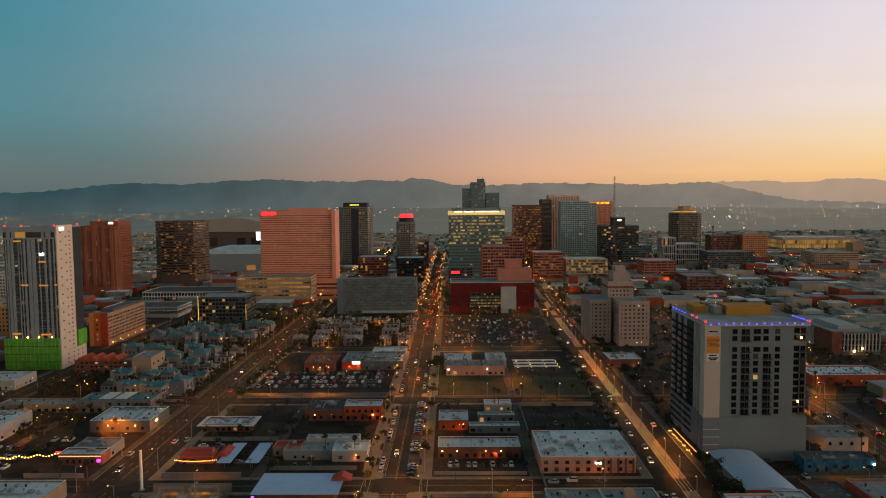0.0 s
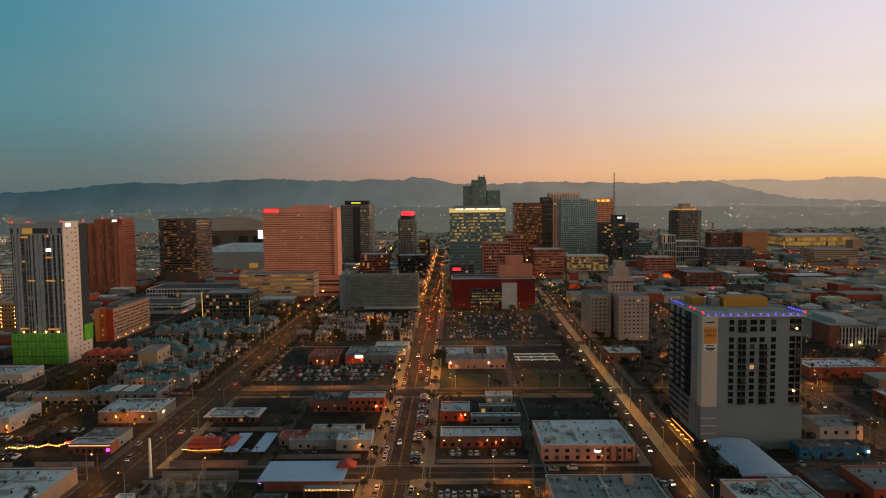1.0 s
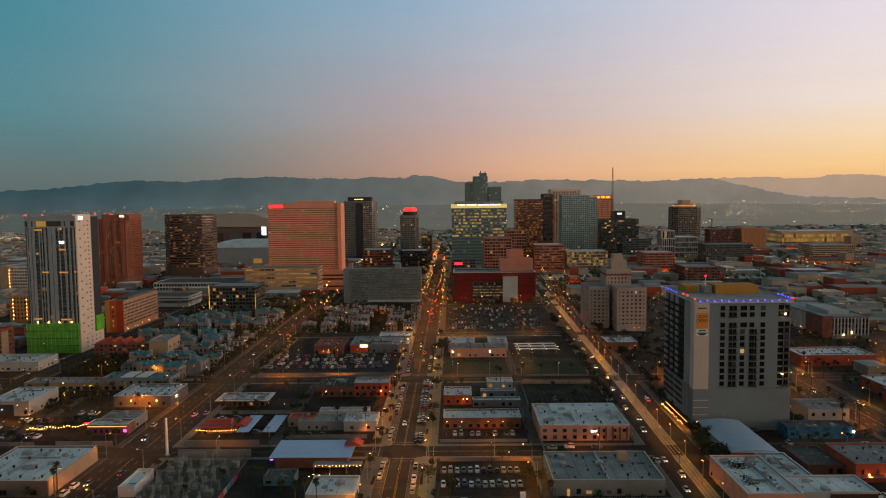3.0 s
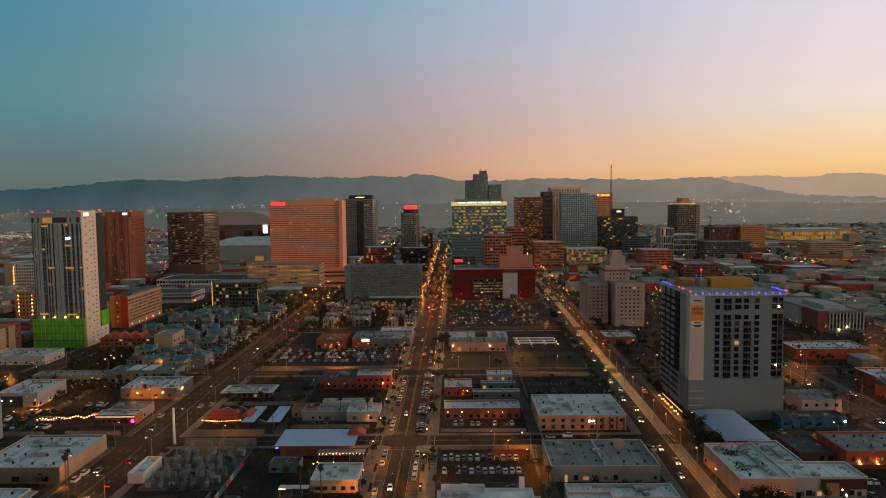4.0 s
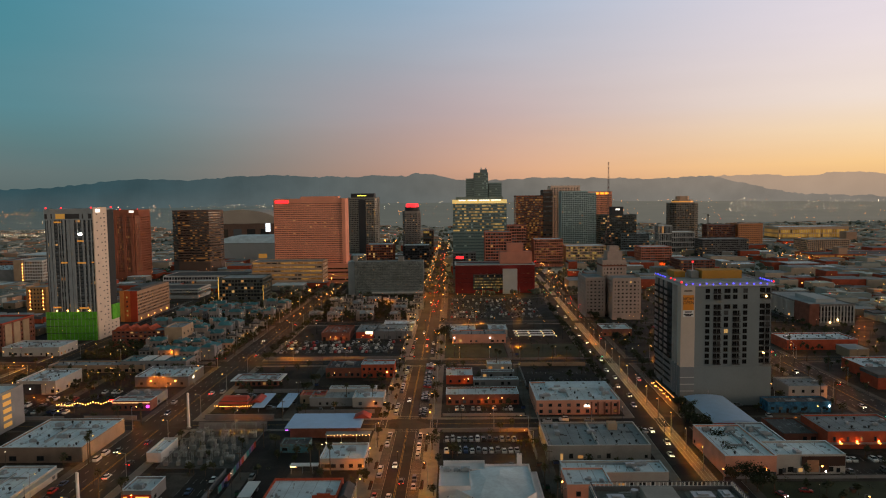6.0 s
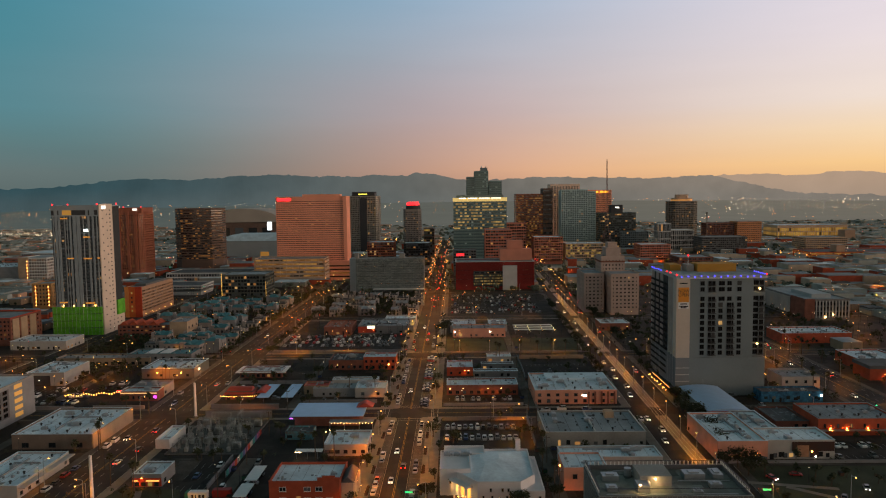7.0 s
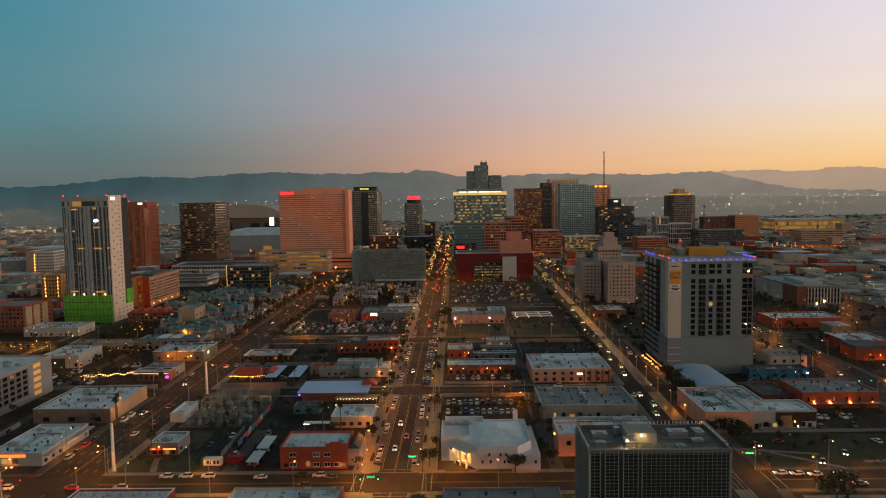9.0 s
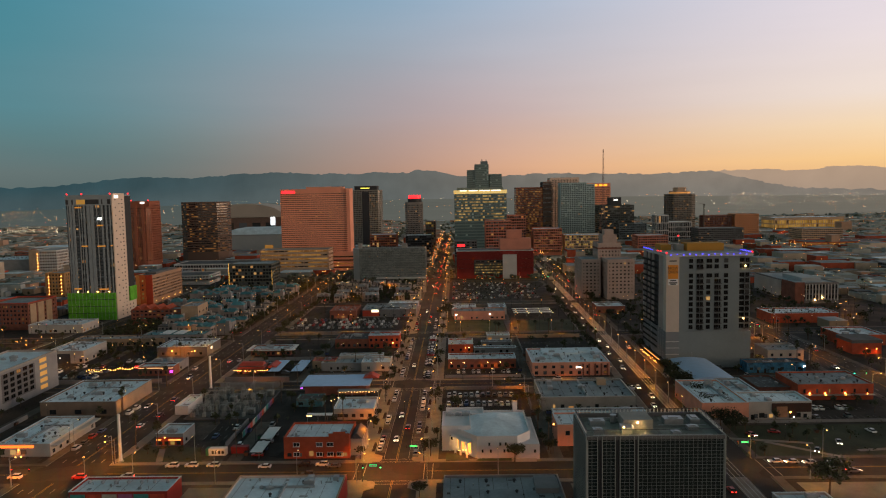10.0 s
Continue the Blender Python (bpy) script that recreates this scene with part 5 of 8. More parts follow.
part("corner_light", Shape().box(-hx + 1.4, -hx + 5.4, -hy - 0.5, -hy - 0.31, 1.2, 4.0), lamp("warm corner light", (1.0, 0.45, 0.10), 1.6), t, "warm lit corner entrance")
for y in (-hy + 3, -hy + 12, -hy + 21, hy - 14):
    b = new("awning_bulb", BULBS["wall"])
    b.parent, b.matrix_basis = t, pose(-hx - 3.0, y, 3.7)
for y in np.arange(-hy + 2, hy - 10, 3.0):
    part("street_bulb", Shape().ball((-hx - 4.2, y, 2.8 + 0.5 * math.sin(3 * y)), 0.22), SODIUM, t, "warm bulb in the street trees")
# the banner on the corner panel
ban = part("banner", Shape().box(-hx + 1.0, -hx + 6.4, -hy - 0.33, -hy - 0.26, 49.0, 56.6), surface("orange banner cloth", (0.78, 0.30, 0.045), 0.8, 0.06), t, "orange banner with dark lettering")
ban2 = part("banner", Shape().box(-hx + 1.0, -hx + 6.4, -hy - 0.33, -hy - 0.26, 45.6, 48.9), WHITE_METAL, t, "white lower banner with unreadable lines")
INK = surface("dark ink", (0.03, 0.03, 0.035), 0.8, 0.1)
for word, z in (("NOW", 54.0), ("OPEN", 52.0)):
    fc = bpy.data.curves.new("lettering", "FONT")
    fc.body, fc.size, fc.align_x, fc.extrude = word, 2.2, "CENTER", 0.02
    fc.materials.append(INK)
    ob = new("lettering", fc)
    ob.parent = ban
    ob.matrix_basis = pose(-hx + 3.7, -hy - 0.36, z, 90, 0, 0)
for x0, x1, z in ((2.0, 5.4, 47.8), (1.4, 6.0, 46.6), (2.2, 5.2, 45.9)):
    part("ink_bar", Shape().box(-hx + x0, -hx + x1, -hy - 0.36, -hy - 0.335, z, z + 0.55), INK, ban2)
part("ink_bar", Shape().box(-hx + 1.6, -hx + 5.6, -hy - 0.28, -hy - 0.26, 58.4, 59.0), INK, t, "dark scroll of lettering, bars only")

# black glass office block beside the camera's line
t = thing("black_office_block", 78.5, 125.5, 0, "black glass curtain-wall office block with a service roof", "office")
BX, BY, BH = 19.5, 10.5, 28.0
# the teal of the reflected sky is put into the glass base colour
CURTAIN = glass("black curtain glass", 0.004, (0.020, 0.030, 0.032), glow=((0.5, 0.6, 0.55), (0.9, 0.85, 0.6)), power=0.12, rough=0.05, blinds=0.0)
FRAME = surface("grey mullion", (0.33, 0.365, 0.365), 0.5, 0.1, 0.5, 3.0, 0.0, metal=0.3)
SLOTS = ((-16.4, -15.0), (-11.4, -10.0), (-6.0, -4.9))  # dark recesses in the front, between the bays


def bays(half, front):
    edges = [-half] + [v for a in SLOTS for v in a] + [half] if front else [-half, half]
    return list(zip(edges[::2], edges[1::2]))


for side, half, other, turn in (("N", BX, BY, 0), ("E", BY, BX, -90), ("W", BY, BX, 90), ("S", BX, BY, 180)):
    for x0, x1 in bays(half, side == "N"):
        n = max(2, round((x1 - x0) / 1.3))
        w = (x1 - x0) / n
        sheet = Shape()
        for k in range(27):
            for c in range(n):
                xa, xb, z = x0 + c * w + 0.05, x0 + (c + 1) * w - 0.05, 0.6 + k
                sheet.poly((xa, -other, z + 0.05), (xb, -other, z + 0.05), (xb, -other, z + 0.95), (xa, -other, z + 0.95))
        tagged(child("glazing", sheet.mesh("glazing", CURTAIN), t, 0, 0, 0, turn), kind="stuff")
        vert, hor = Shape(), Shape()
        for c in range(n + 1):
            x, e_ = x0 + c * w, 0.03 if 0 < c < n else 0.09
            vert.box(x - e_, x + e_, -other - (0.12 if 0 < c < n else 0.22), -other + (0.02 if 0 < c < n else 0.5), 0, BH)
        for k in range(28):
            hor.box(x0, x1, -other - 0.10, -other + 0.015, 0.575 + k, 0.625 + k)
        tagged(child("mullion", vert.mesh("mullion", FRAME), t, 0, 0, 0, turn), kind="stuff")
        tagged(child("transom", hor.mesh("transom", FRAME), t, 0, 0, 0, turn), kind="stuff")
part("core", Shape().box(-BX + 0.4, BX - 0.4, -BY + 0.4, BY - 0.4, 0, BH - 1.2), CHARCOAL, t)
part("roof", Shape().box(-BX + 0.5, BX - 0.5, -BY + 0.5, BY - 0.5, BH - 1.19, BH - 1.0), surface("grey-green roof felt", (0.15, 0.16, 0.145), 0.9, 0.3, 0.15, 1.0, 0.2, patch=0.15), t)
part("parapet", Shape().ring(rect(-BX - 0.1, BX + 0.1, -BY - 0.1, BY + 0.1), rect(-BX + 0.45, BX - 0.45, -BY + 0.45, BY - 0.45), BH - 1.0, BH + 0.1), DARK_CONCRETE, t)
part("coping", Shape().ring(rect(-BX - 0.14, BX + 0.14, -BY - 0.14, BY + 0.14), rect(-BX + 0.05, BX - 0.05, -BY + 0.05, BY - 0.05), BH + 0.102, BH + 0.18), FRAME, t)
part("machine_house", Shape().box(-7, 1.5, -2, 6, BH - 1.0, BH + 1.9), CONCRETE, t, "concrete machine house on the roof")
part("machine_house", Shape().box(-8.4, -5.4, -6, -2.02, BH - 1.0, BH + 0.9), METAL, t)
part("tank", Shape().tube((-8.5, 5.5, BH - 1), (-8.5, 5.5, BH + 1.2), 1.0, 1.0, 14), METAL, t)
for x, y in ((-8.0, -6.3), (-3.0, -2.4)):
    part("roof_lamp", Shape().ball((x, y, BH + 1.2), 0.32), WARM, t, "warm lamp on the roof")
    b = new("roof_bulb", BULBS["warm"])
    b.parent = t
    b.matrix_basis = pose(x, y - 0.8, BH + 2.0)
# open screen of short pale posts round three sides of the roof
screen = Shape().box(-0.14, 0.14, -0.08, 0.08, 0, 1.2).mesh("screen_post", WHITE_METAL)
for k in range(34):
    child("screen_post", screen, t, -BX + 0.5 + k * (2 * BX - 1.0) / 33, BY - 0.25, BH + 0.19)
for k in range(18):
    for x in (-BX + 0.25, BX - 0.25):
        child("screen_post", screen, t, x, -BY + 2 + k * (2 * BY - 2.6) / 17, BH + 0.19, 90)
part("screen_rail", Shape().ring(rect(-BX + 0.05, BX - 0.05, -BY + 1.5, BY - 0.1), rect(-BX + 0.4, BX - 0.4, -BY + 1.7, BY - 0.4), BH + 1.3, BH + 1.42), DARK_METAL, t, "dark steel rail on pale posts")
for x, y, w, d, h in ((-14, 3, 2.2, 1.6, 1.5), (-15, -4, 1.4, 1.4, 1.1), (9, 4, 2.8, 1.8, 1.6), (13, -2, 1.6, 1.2, 1.0), (15.5, 5, 1.4, 2.4, 1.3), (7, -6, 1.2, 1.2, 0.8)):
    part("air_handler", Shape().box(x - w, x + w, y - d, y + d, BH - 1.0, BH - 1.0 + h).box(x - w * 0.5, x + w * 0.5, y - d * 0.5, y + d * 0.5, BH - 1.0 + h, BH - 0.7 + h), METAL, t)
for x0, x1, y in ((-17, 17, -7.5), (-12, 2, 8.2), (4, 18, 1.0)):
    part("roof_pipe", Shape().tube((x0, y, BH - 0.75), (x1, y, BH - 0.75), 0.14, 0.14, 6), METAL, t)
part("dish", Shape().tube((-5.2, -3.2, BH + 0.2), (-5.0, -3.7, BH + 0.5), 0.9, 0.2, 12).tube((-5.2, -3.2, BH - 1.0), (-5.2, -3.2, BH + 0.3), 0.07), PALE_CONCRETE, t, "pale satellite dish")

# ---- low buildings, block by block ----
# -- between the middle and the east street, nearest block --
t = low_building("brick_office", "two-storey red brick building with pale-framed windows", -42, -17.6, 173.7, 191.3, 7.4, BRICK, WHITE_ROOF, 2, lip=BRICK)
for z, xs in ((4.6, (-7.5, 1.0, 5.0)), (0.9, (-7.5, 1.0, 5.0, 8.6))):
    for x in xs:
        window(t, x, -8.8, z, 2.4, 1.6, "N", frame_mat=WHITE_METAL)
part("stepped_parapet", Shape().box(4.5, 12.2, -8.9, -8.4, 8.2, 9.4).box(6.2, 10.6, -8.92, -8.38, 9.4, 10.0), BRICK, t)
part("portico", Shape().box(12.25, 16.4, -6, 6, 0, 6.6), STUCCO, t, "white portico at the street end")
part("portico_roof", Shape().prism(rect(12.2, 16.8, -6.4, 6.4), 6.6, 8.4, rect(14.3, 14.6, -6.0, 6.0)), DARK_ROOF, t)
for y in (-5, -1.8, 1.8, 5):
    part("column", Shape().tube((16.9, y, 0), (16.9, y, 6.6), 0.3, 0.25, 10), STUCCO, t)
for y in (-3, 3):
    part("wall_lamp", Shape().ball((16.6, y, 3.4), 0.25), WARM, t)
for y0, y1, x in ((173.8, 185.1, -52.5), (187.8, 201.8, -52.5)):
    t = thing("carport", x, (y0 + y1) / 2, 0, "white metal carport roof on slim posts", "carport", "carports")
    hh = (y1 - y0) / 2
    part("roof", Shape().prism(rect(-2.3, 2.3, -hh, hh), 2.65, 2.85, rect(-2.3, 2.3, -hh, hh)), WHITE_METAL, t)
    for yy in (-hh + 0.5, 0, hh - 0.5):
        part("post", Shape().tube((0.9, yy, 0), (0.9, yy, 2.65), 0.09), METAL, t)
    car(x - 0.3, y0 + 3, 90), car(x - 0.3, y1 - 3, 90)
t = low_building("courtyard_block", "white stuccoed block with a pale roof beside a courtyard", -31.5, -13.8, 218.7, 236, 4.2, STUCCO, WHITE_ROOF, 2, front=((5, 1.6, 1.4, 1.2),), side=((3, 1.8, 2.0, 0.8),))
part("canopy", Shape().box(-20, -8.9, -12, -8.8, 3.0, 3.25), WHITE_METAL, t, "flat white canopy")
for x in (-19.5, -15, -11):
    part("post", Shape().tube((x, -11.6, 0), (x, -11.6, 3.0), 0.08), METAL, t)
part("canopy_lamp", Shape().box(-19.8, -17.5, -11.9, -11.5, 2.7, 2.95), WARM, t)
for k in range(3):
    part("box_window", Shape().box(-8.4 + k * 2.2, -6.8 + k * 2.2, -8.9, -8.66, 1.2, 2.6), GLASS_BUSY, t)
# hall with the pale blue roof
t = thing("blue_roof_hall", -37, 265, 0, "restaurant hall under a large pale blue metal roof", "hall")
part("wall", Shape().ring(rect(-15, 15, -8.5, 9), rect(-14.6, 14.6, -8.1, 8.6), 0, 5.0), DARK_BRICK, t)
part("roof", Shape().prism(rect(-17, 17, -10.5, 10.5), 5.05, 5.3, rect(-17, 17, -10.5, 10.5)), BLUE_METAL, t, "pale blue ribbed metal roof")
seam = Shape().box(-0.06, 0.06, -10.5, 10.5, 5.3, 5.38).mesh("seam", BLUE_METAL)
for k in range(28):
    child("seam", seam, t, -16.3 + k * 1.2)
part("purple_lamp", Shape().box(-16.6, -15.4, -10.7, -10.5, 4.2, 4.45), PURPLE_LIGHT, t, "purple neon tube")
part("terrace_roof", Shape().box(2, 22, -15, -10.8, 3.6, 3.8), GREY_ROOF, t)
for k in range(14):
    for y in (-15.2, -13):
        part("string_bulb", Shape().ball((3.2 + k * 1.4, y, 3.3 + 0.25 * (k % 2)), 0.16), WARM, t)
for x in (2.4, 9, 15.6, 21.6):
    part("post", Shape().tube((x, -14.8, 0), (x, -14.8, 3.6), 0.09), METAL, t)
part("red_gable", Shape().prism(rect(12, 20, 2, 9), 5.4, 7.2, rect(15.5, 16.5, 2.5, 8.5)), RED_ROOF, t)
t = low_building("mural_hut", "low hut painted with a teal mural", -52, -40, 238, 246, 3.2, surface("teal mural paint", (0.05, 0.22, 0.28), 0.8, 0.6, 0.5, 1.2, 0.1, stain=(0.35, 0.2, 0.12)), DARK_ROOF, 0)
for k in range(8):
    tagged(part("patio_lamp", Shape().ball((0, 0, 0), 0.22), WARM), "small warm lamp over a restaurant patio", "lamp", "patio lamps").matrix_basis = pose(-36 + k * 1.3, 239 + (k * 7 % 5), 2.6)

# electrical substation inside its wall
t = thing("substation_wall", -82, 245, 0, "grey block wall round the substation", "wall")
ring_ = rect(-16, 16, -24, 25)
part("wall", Shape().box(-16, 16, 24.7, 25, 0, 3.4), GREY_STUCCO, t)
part("kerb", Shape().ring(ring_, offset(ring_, 0.25), 0, 0.5), DARK_CONCRETE, t)
for k in range(17):
    part("fence_post", Shape().tube((-16 + 2 * k, -23.9, 0.5), (-16 + 2 * k, -23.9, 2.4), 0.05, 0.05, 5), DARK_METAL, t)
tagged(part("gravel", Shape().box(-97.7, -66.3, 221.3, 269.7, 0.06, 0.09), surface("grey gravel", (0.105, 0.105, 0.10), 0.95, 0.4, 0.2, 4.0, 0.6)), "grey gravel inside the substation", "gravel", kind="stuff")


SUB_STEEL = surface("dull galvanised steel", (0.27, 0.30, 0.30), 0.6, 0.2, 0.5, 5.0, 0.1, metal=0.2)
CERAMIC = surface("grey ceramic", (0.20, 0.22, 0.22), 0.5, 0.1)


def gantry(x, y, w, h, turn=0):
    h *= 0.72
    g_ = thing("gantry", x, y, 0.09, "galvanised steel lattice gantry with insulators", "gantry", "substation gantries", turn)
    for sx in (-w / 2, w / 2):
        leg = Shape()
        for a, b in ((-0.4, -0.4), (0.4, -0.4), (0.4, 0.4), (-0.4, 0.4)):
            leg.tube((sx + a, b, 0), (sx + a * 0.6, b * 0.6, h), 0.07, 0.06, 4)
        for k in range(6):
            leg.tube((sx - 0.4, -0.4, k * h / 6), (sx + 0.35, 0.35, (k + 1) * h / 6), 0.04, 0.04, 4)
        part("leg", leg, SUB_STEEL, g_)
    beam = Shape()
    for b, z in ((-0.35, h), (0.35, h), (0, h - 0.7)):
        beam.tube((-w / 2, b, z), (w / 2, b, z), 0.07, 0.07, 4)
    for k in range(int(w)):
        beam.tube((-w / 2 + k, -0.35, h), (-w / 2 + k + 1, 0, h - 0.7), 0.04, 0.04, 4)
    part("beam", beam, SUB_STEEL, g_)
    for k in range(3):
        part("insulator", Shape().tube((-w / 3 + k * w / 3, 0, h - 0.7), (-w / 3 + k * w / 3, 0, h - 2.2), 0.16, 0.12, 8), CERAMIC, g_)
    return g_


for x, y, w, h in ((-90, 228, 9, 6.5), (-78, 230, 9, 6.5), (-90, 240, 9, 8), (-77, 241, 10, 8), (-90, 252, 9, 8), (-77, 254, 10, 7), (-88, 263, 9, 6.5), (-74, 264, 9, 6.5), (-71, 234, 6, 6), (-72, 248, 6, 6)):
    gantry(x, y, w, h)
for x, y in ((-84, 234), (-84, 247), (-70, 228), (-93, 258), (-82, 259), (-69, 257)):
    t = thing("transformer", x, y, 0.09, "grey power transformer with cooling fins", "transformer", "transformers")
    part("tank", Shape().box(-1.6, 1.6, -1.1, 1.1, 0.2, 2.8), SUB_STEEL, t)
    for k in range(6):
        part("fin", Shape().box(-1.4 + k * 0.5, -1.3 + k * 0.5, -1.7, -1.1, 0.5, 2.5), SUB_STEEL, t)
    for k in range(3):
        part("bushing", Shape().tube((-1 + k, 0, 2.8), (-1 + k, 0, 4.2), 0.16, 0.08, 8), CERAMIC, t)
for x, y, w, h in ((-92, 234, 7, 5), (-92, 246, 7, 5), (-92, 258, 7, 5), (-79, 236, 8, 5), (-79, 248, 8, 5.5), (-80, 266, 8, 6)):
    gantry(x, y, w, h, 90)
# breaker cabinets and post insulators in rows
r = random.Random(41)
for k in range(26):
    x, y = -95 + 4.4 * (k % 6) + r.uniform(-0.6, 0.6), 225 + 9.2 * (k // 6) + r.uniform(-1, 1)
    t = thing("breaker", x, y, 0.09, "grey switchgear cabinet with three post insulators", "switchgear", "substation breakers", r.choice((0, 90)))
    part("cabinet", Shape().box(-0.9, 0.9, -0.6, 0.6, 0.1, 1.9), SUB_STEEL if k % 3 else GREY_STUCCO, t)
    for q in (-0.7, 0, 0.7):
        part("post_insulator", Shape().tube((q, 0, 1.9), (q, 0, 3.5), 0.13, 0.1, 6), CERAMIC, t)
    part("bus_bar", Shape().tube((-0.9, 0, 3.5), (0.9, 0, 3.5), 0.07, 0.07, 6), SUB_STEEL, t)

# colourful fence beside the lane, and containers
FENCE = ((0.05, 0.25, 0.24), (0.30, 0.10, 0.22), (0.42, 0.40, 0.36), (0.10, 0.12, 0.25), (0.45, 0.07, 0.04))
fence_mats = [surface("mural paint", c, 0.8, 0.35, 0.6, 1.5, 0.05) for c in FENCE]
t = thing("mural_fence", -64.6, 197, 0, "board fence painted with coloured murals", "fence")
for k in range(14):
    part("panel", Shape().box(-0.08, 0.08, k * 3.5 + 0.05, k * 3.5 + 3.4, 0.1, 2.5), fence_mats[(k * 3) % 5], t)
    part("post", Shape().box(-0.12, 0.12, k * 3.5 - 0.08, k * 3.5 + 0.04, 0, 2.6), METAL, t)
t = thing("shipping_container", -66.5, 178.5, 0.06, "painted shipping container, white and green, with bars for letters", "container")
part("body", Shape().box(-5, 1.5, -1.3, 1.3, 0.15, 2.75), WHITE_METAL, t)
part("green_end", Shape().box(-6.1, -5.01, -1.3, 1.3, 0.15, 2.75), surface("green paint", (0.03, 0.16, 0.09), 0.6), t)
for k, w in enumerate((0.8, 0.4, 0.8, 0.9)):
    part("ink_bar", Shape().box(-3.8 + k * 1.25, -3.8 + k * 1.25 + w, -1.34, -1.3, 0.8, 2.0), INK, t)
t = thing("shipping_container", -60.5, 180.5, 0.06, "dark red shipping container at the lane", "container")
part("body", Shape().box(-3.2, 3.2, -1.25, 1.25, 0.15, 2.7), RED_PANEL, t)
# small shop with red neon, and the pale hut on the east street
t = low_building("neon_shop", "small shop with a white roof and red neon front", -96.4, -85.6, 189, 201.5, 4.2, GREY_STUCCO, WHITE_ROOF, 2)
part("red_front", Shape().box(-5.35, 5.35, -6.5, -6.28, 0.3, 3.4), RED_ROOF, t, "red shop front")
for x, w in ((-4.2, 0.9), (2.2, 2.4)):
    part("neon_sign", Shape().box(x - w, x + w, -6.7, -6.52, 2.2, 2.7), lamp("warm neon", (1.0, 0.40, 0.08), 1.6), t, "warm neon letters, bars only")
for x in (-3.6, -1.2, 1.2, 3.6):
    part("shop_window", Shape().box(x - 0.8, x + 0.8, -6.6, -6.51, 0.5, 1.9), GLASS_GOLD, t)
low_building("block_hut", "pale concrete block hut with a flat roof", -104.5, -98.5, 228, 246, 3.4, PALE_CONCRETE, WHITE_ROOF, 0)
lawn = Shape().prism(((-104, 171.5), (-72, 171.5), (-78, 186), (-100, 188)), 0.06, 0.2)
tagged(part("lawn", lawn, GRASS), "dark lawn at the street corner", "lawn", kind="stuff")
path_ = Shape().box(-1.2, 1.2, 0, 14, 0.2, 0.24)
ob = tagged(part("pavement", path_, PAVING), "pale path across the lawn", "path", kind="structure")
ob.matrix_basis = pose(-88, 171.6, 0, 0, 0, 18)
for x, y, h in ((-103.4, 271.4, 16.4), (-102.6, 172.4, 17.8)):
    t = thing("monopole", x, y, 0.06, "tall white monument pole at the street corner", "pole", "white poles")
    part("shaft", Shape().tube((0, 0, 0), (0, 0, h), 0.62, 0.48, 14), WHITE_METAL, t)
    part("cap", Shape().tube((0, 0, h), (0, 0, h + 0.35), 0.6, 0.4, 14), WHITE_METAL, t)
    part("base", Shape().tube((0, 0, 0), (0, 0, 0.5), 1.1, 1.0, 14), CONCRETE, t)

# -- east of the east street --
t = low_building("market_building", "long white-roofed shop building with orange-lit flank", -166, -131.5, 228.5, 266, 5.8, surface("brown block wall", (0.20, 0.15, 0.12), 0.9, 0.2), WHITE_ROOF, 9, vents=6, front=((3, 3.0, 2.0, 0.9),))
part("flank", Shape().box(17.26, 17.5, -18.5, 18.5, 0, 6.2), TAN_STUCCO, t, "tan flank wall lit by the street lamps")
t = low_building("corner_store", "pale store with red neon along its canopy", -153, -132.5, 178.5, 212, 4.4, STUCCO, WHITE_ROOF, 4, vents=5)
part("neon_front", Shape().box(-9.6, 4, -17.1, -16.8, 3.6, 4.5), lamp("orange neon", (1.0, 0.16, 0.02), 2.2), t, "orange-red neon band")
part("strip_lamp", Shape().box(10.3, 10.6, -12, -2, 3.4, 4.2), SODIUM, t, "orange strip light on the flank")
for k in range(6):
    part("wall_lamp", Shape().ball((10.5, 0.5 + k * 2.8, 3.9), 0.2), WARM, t)
part("arcade", Shape().box(10.27, 13.0, -16.5, 16.5, 3.9, 4.3), STUCCO, t)
t = thing("apartment_block", -192, 252, 0, "white apartment block with yellow-lit stair balconies", "apartment block")
part("wall", Shape().box(-22, 4, -22, 30, 0, 18), GREY_STUCCO, t)
# the recess is only a dark panel laid on the wall
part("dark_facade", Shape().box(4.01, 4.06, -16, 10, 3.6, 17), DARK_CONCRETE, t, "flat dark panel standing for the facade recess")
part("wall", Shape().box(-22, 0, -30, -22.01, 0, 19), GREY_STUCCO, t)
part("roof", Shape().box(-21.7, 3.7, -21.7, 29.7, 18, 18.1), WHITE_ROOF, t)
part("parapet", Shape().ring(rect(-22, 4, -22, 30), rect(-21.7, 3.7, -21.7, 29.7), 18, 19), CONCRETE, t)
for k in range(5):
    part("stair_light", Shape().box(4.02, 4.2, 14, 20, 2.0 + k * 3.4, 4.0 + k * 3.4), lamp("yellow stair light", (1.0, 0.56, 0.14), 0.2), t, "yellow-lit stair opening")
    part("stair_light", Shape().box(-10, -5, -30.2, -30.02, 2.0 + k * 3.4, 4.0 + k * 3.4), lamp("yellow stair light", (1.0, 0.56, 0.14), 0.2), t, "yellow-lit stair opening")
    for y in (-13, -8, -3, 2, 7):
        window(t, 4.06, y, 4.2 + k * 2.7, 3.2, 1.9, "W", pane=GLASS_DEEP, frame_mat=CHARCOAL, sill=False)
    for x in (-18, -14, -3):
        window(t, x, -30, 2.0 + k * 3.4, 1.5, 1.7, "N")
for k in range(5):
    child("air_conditioner", shared(("air_conditioner", k % 3), unit_shape(k % 3), METAL), t, -16 + 3.6 * k, 8 + 3 * (k % 3), 18.1)
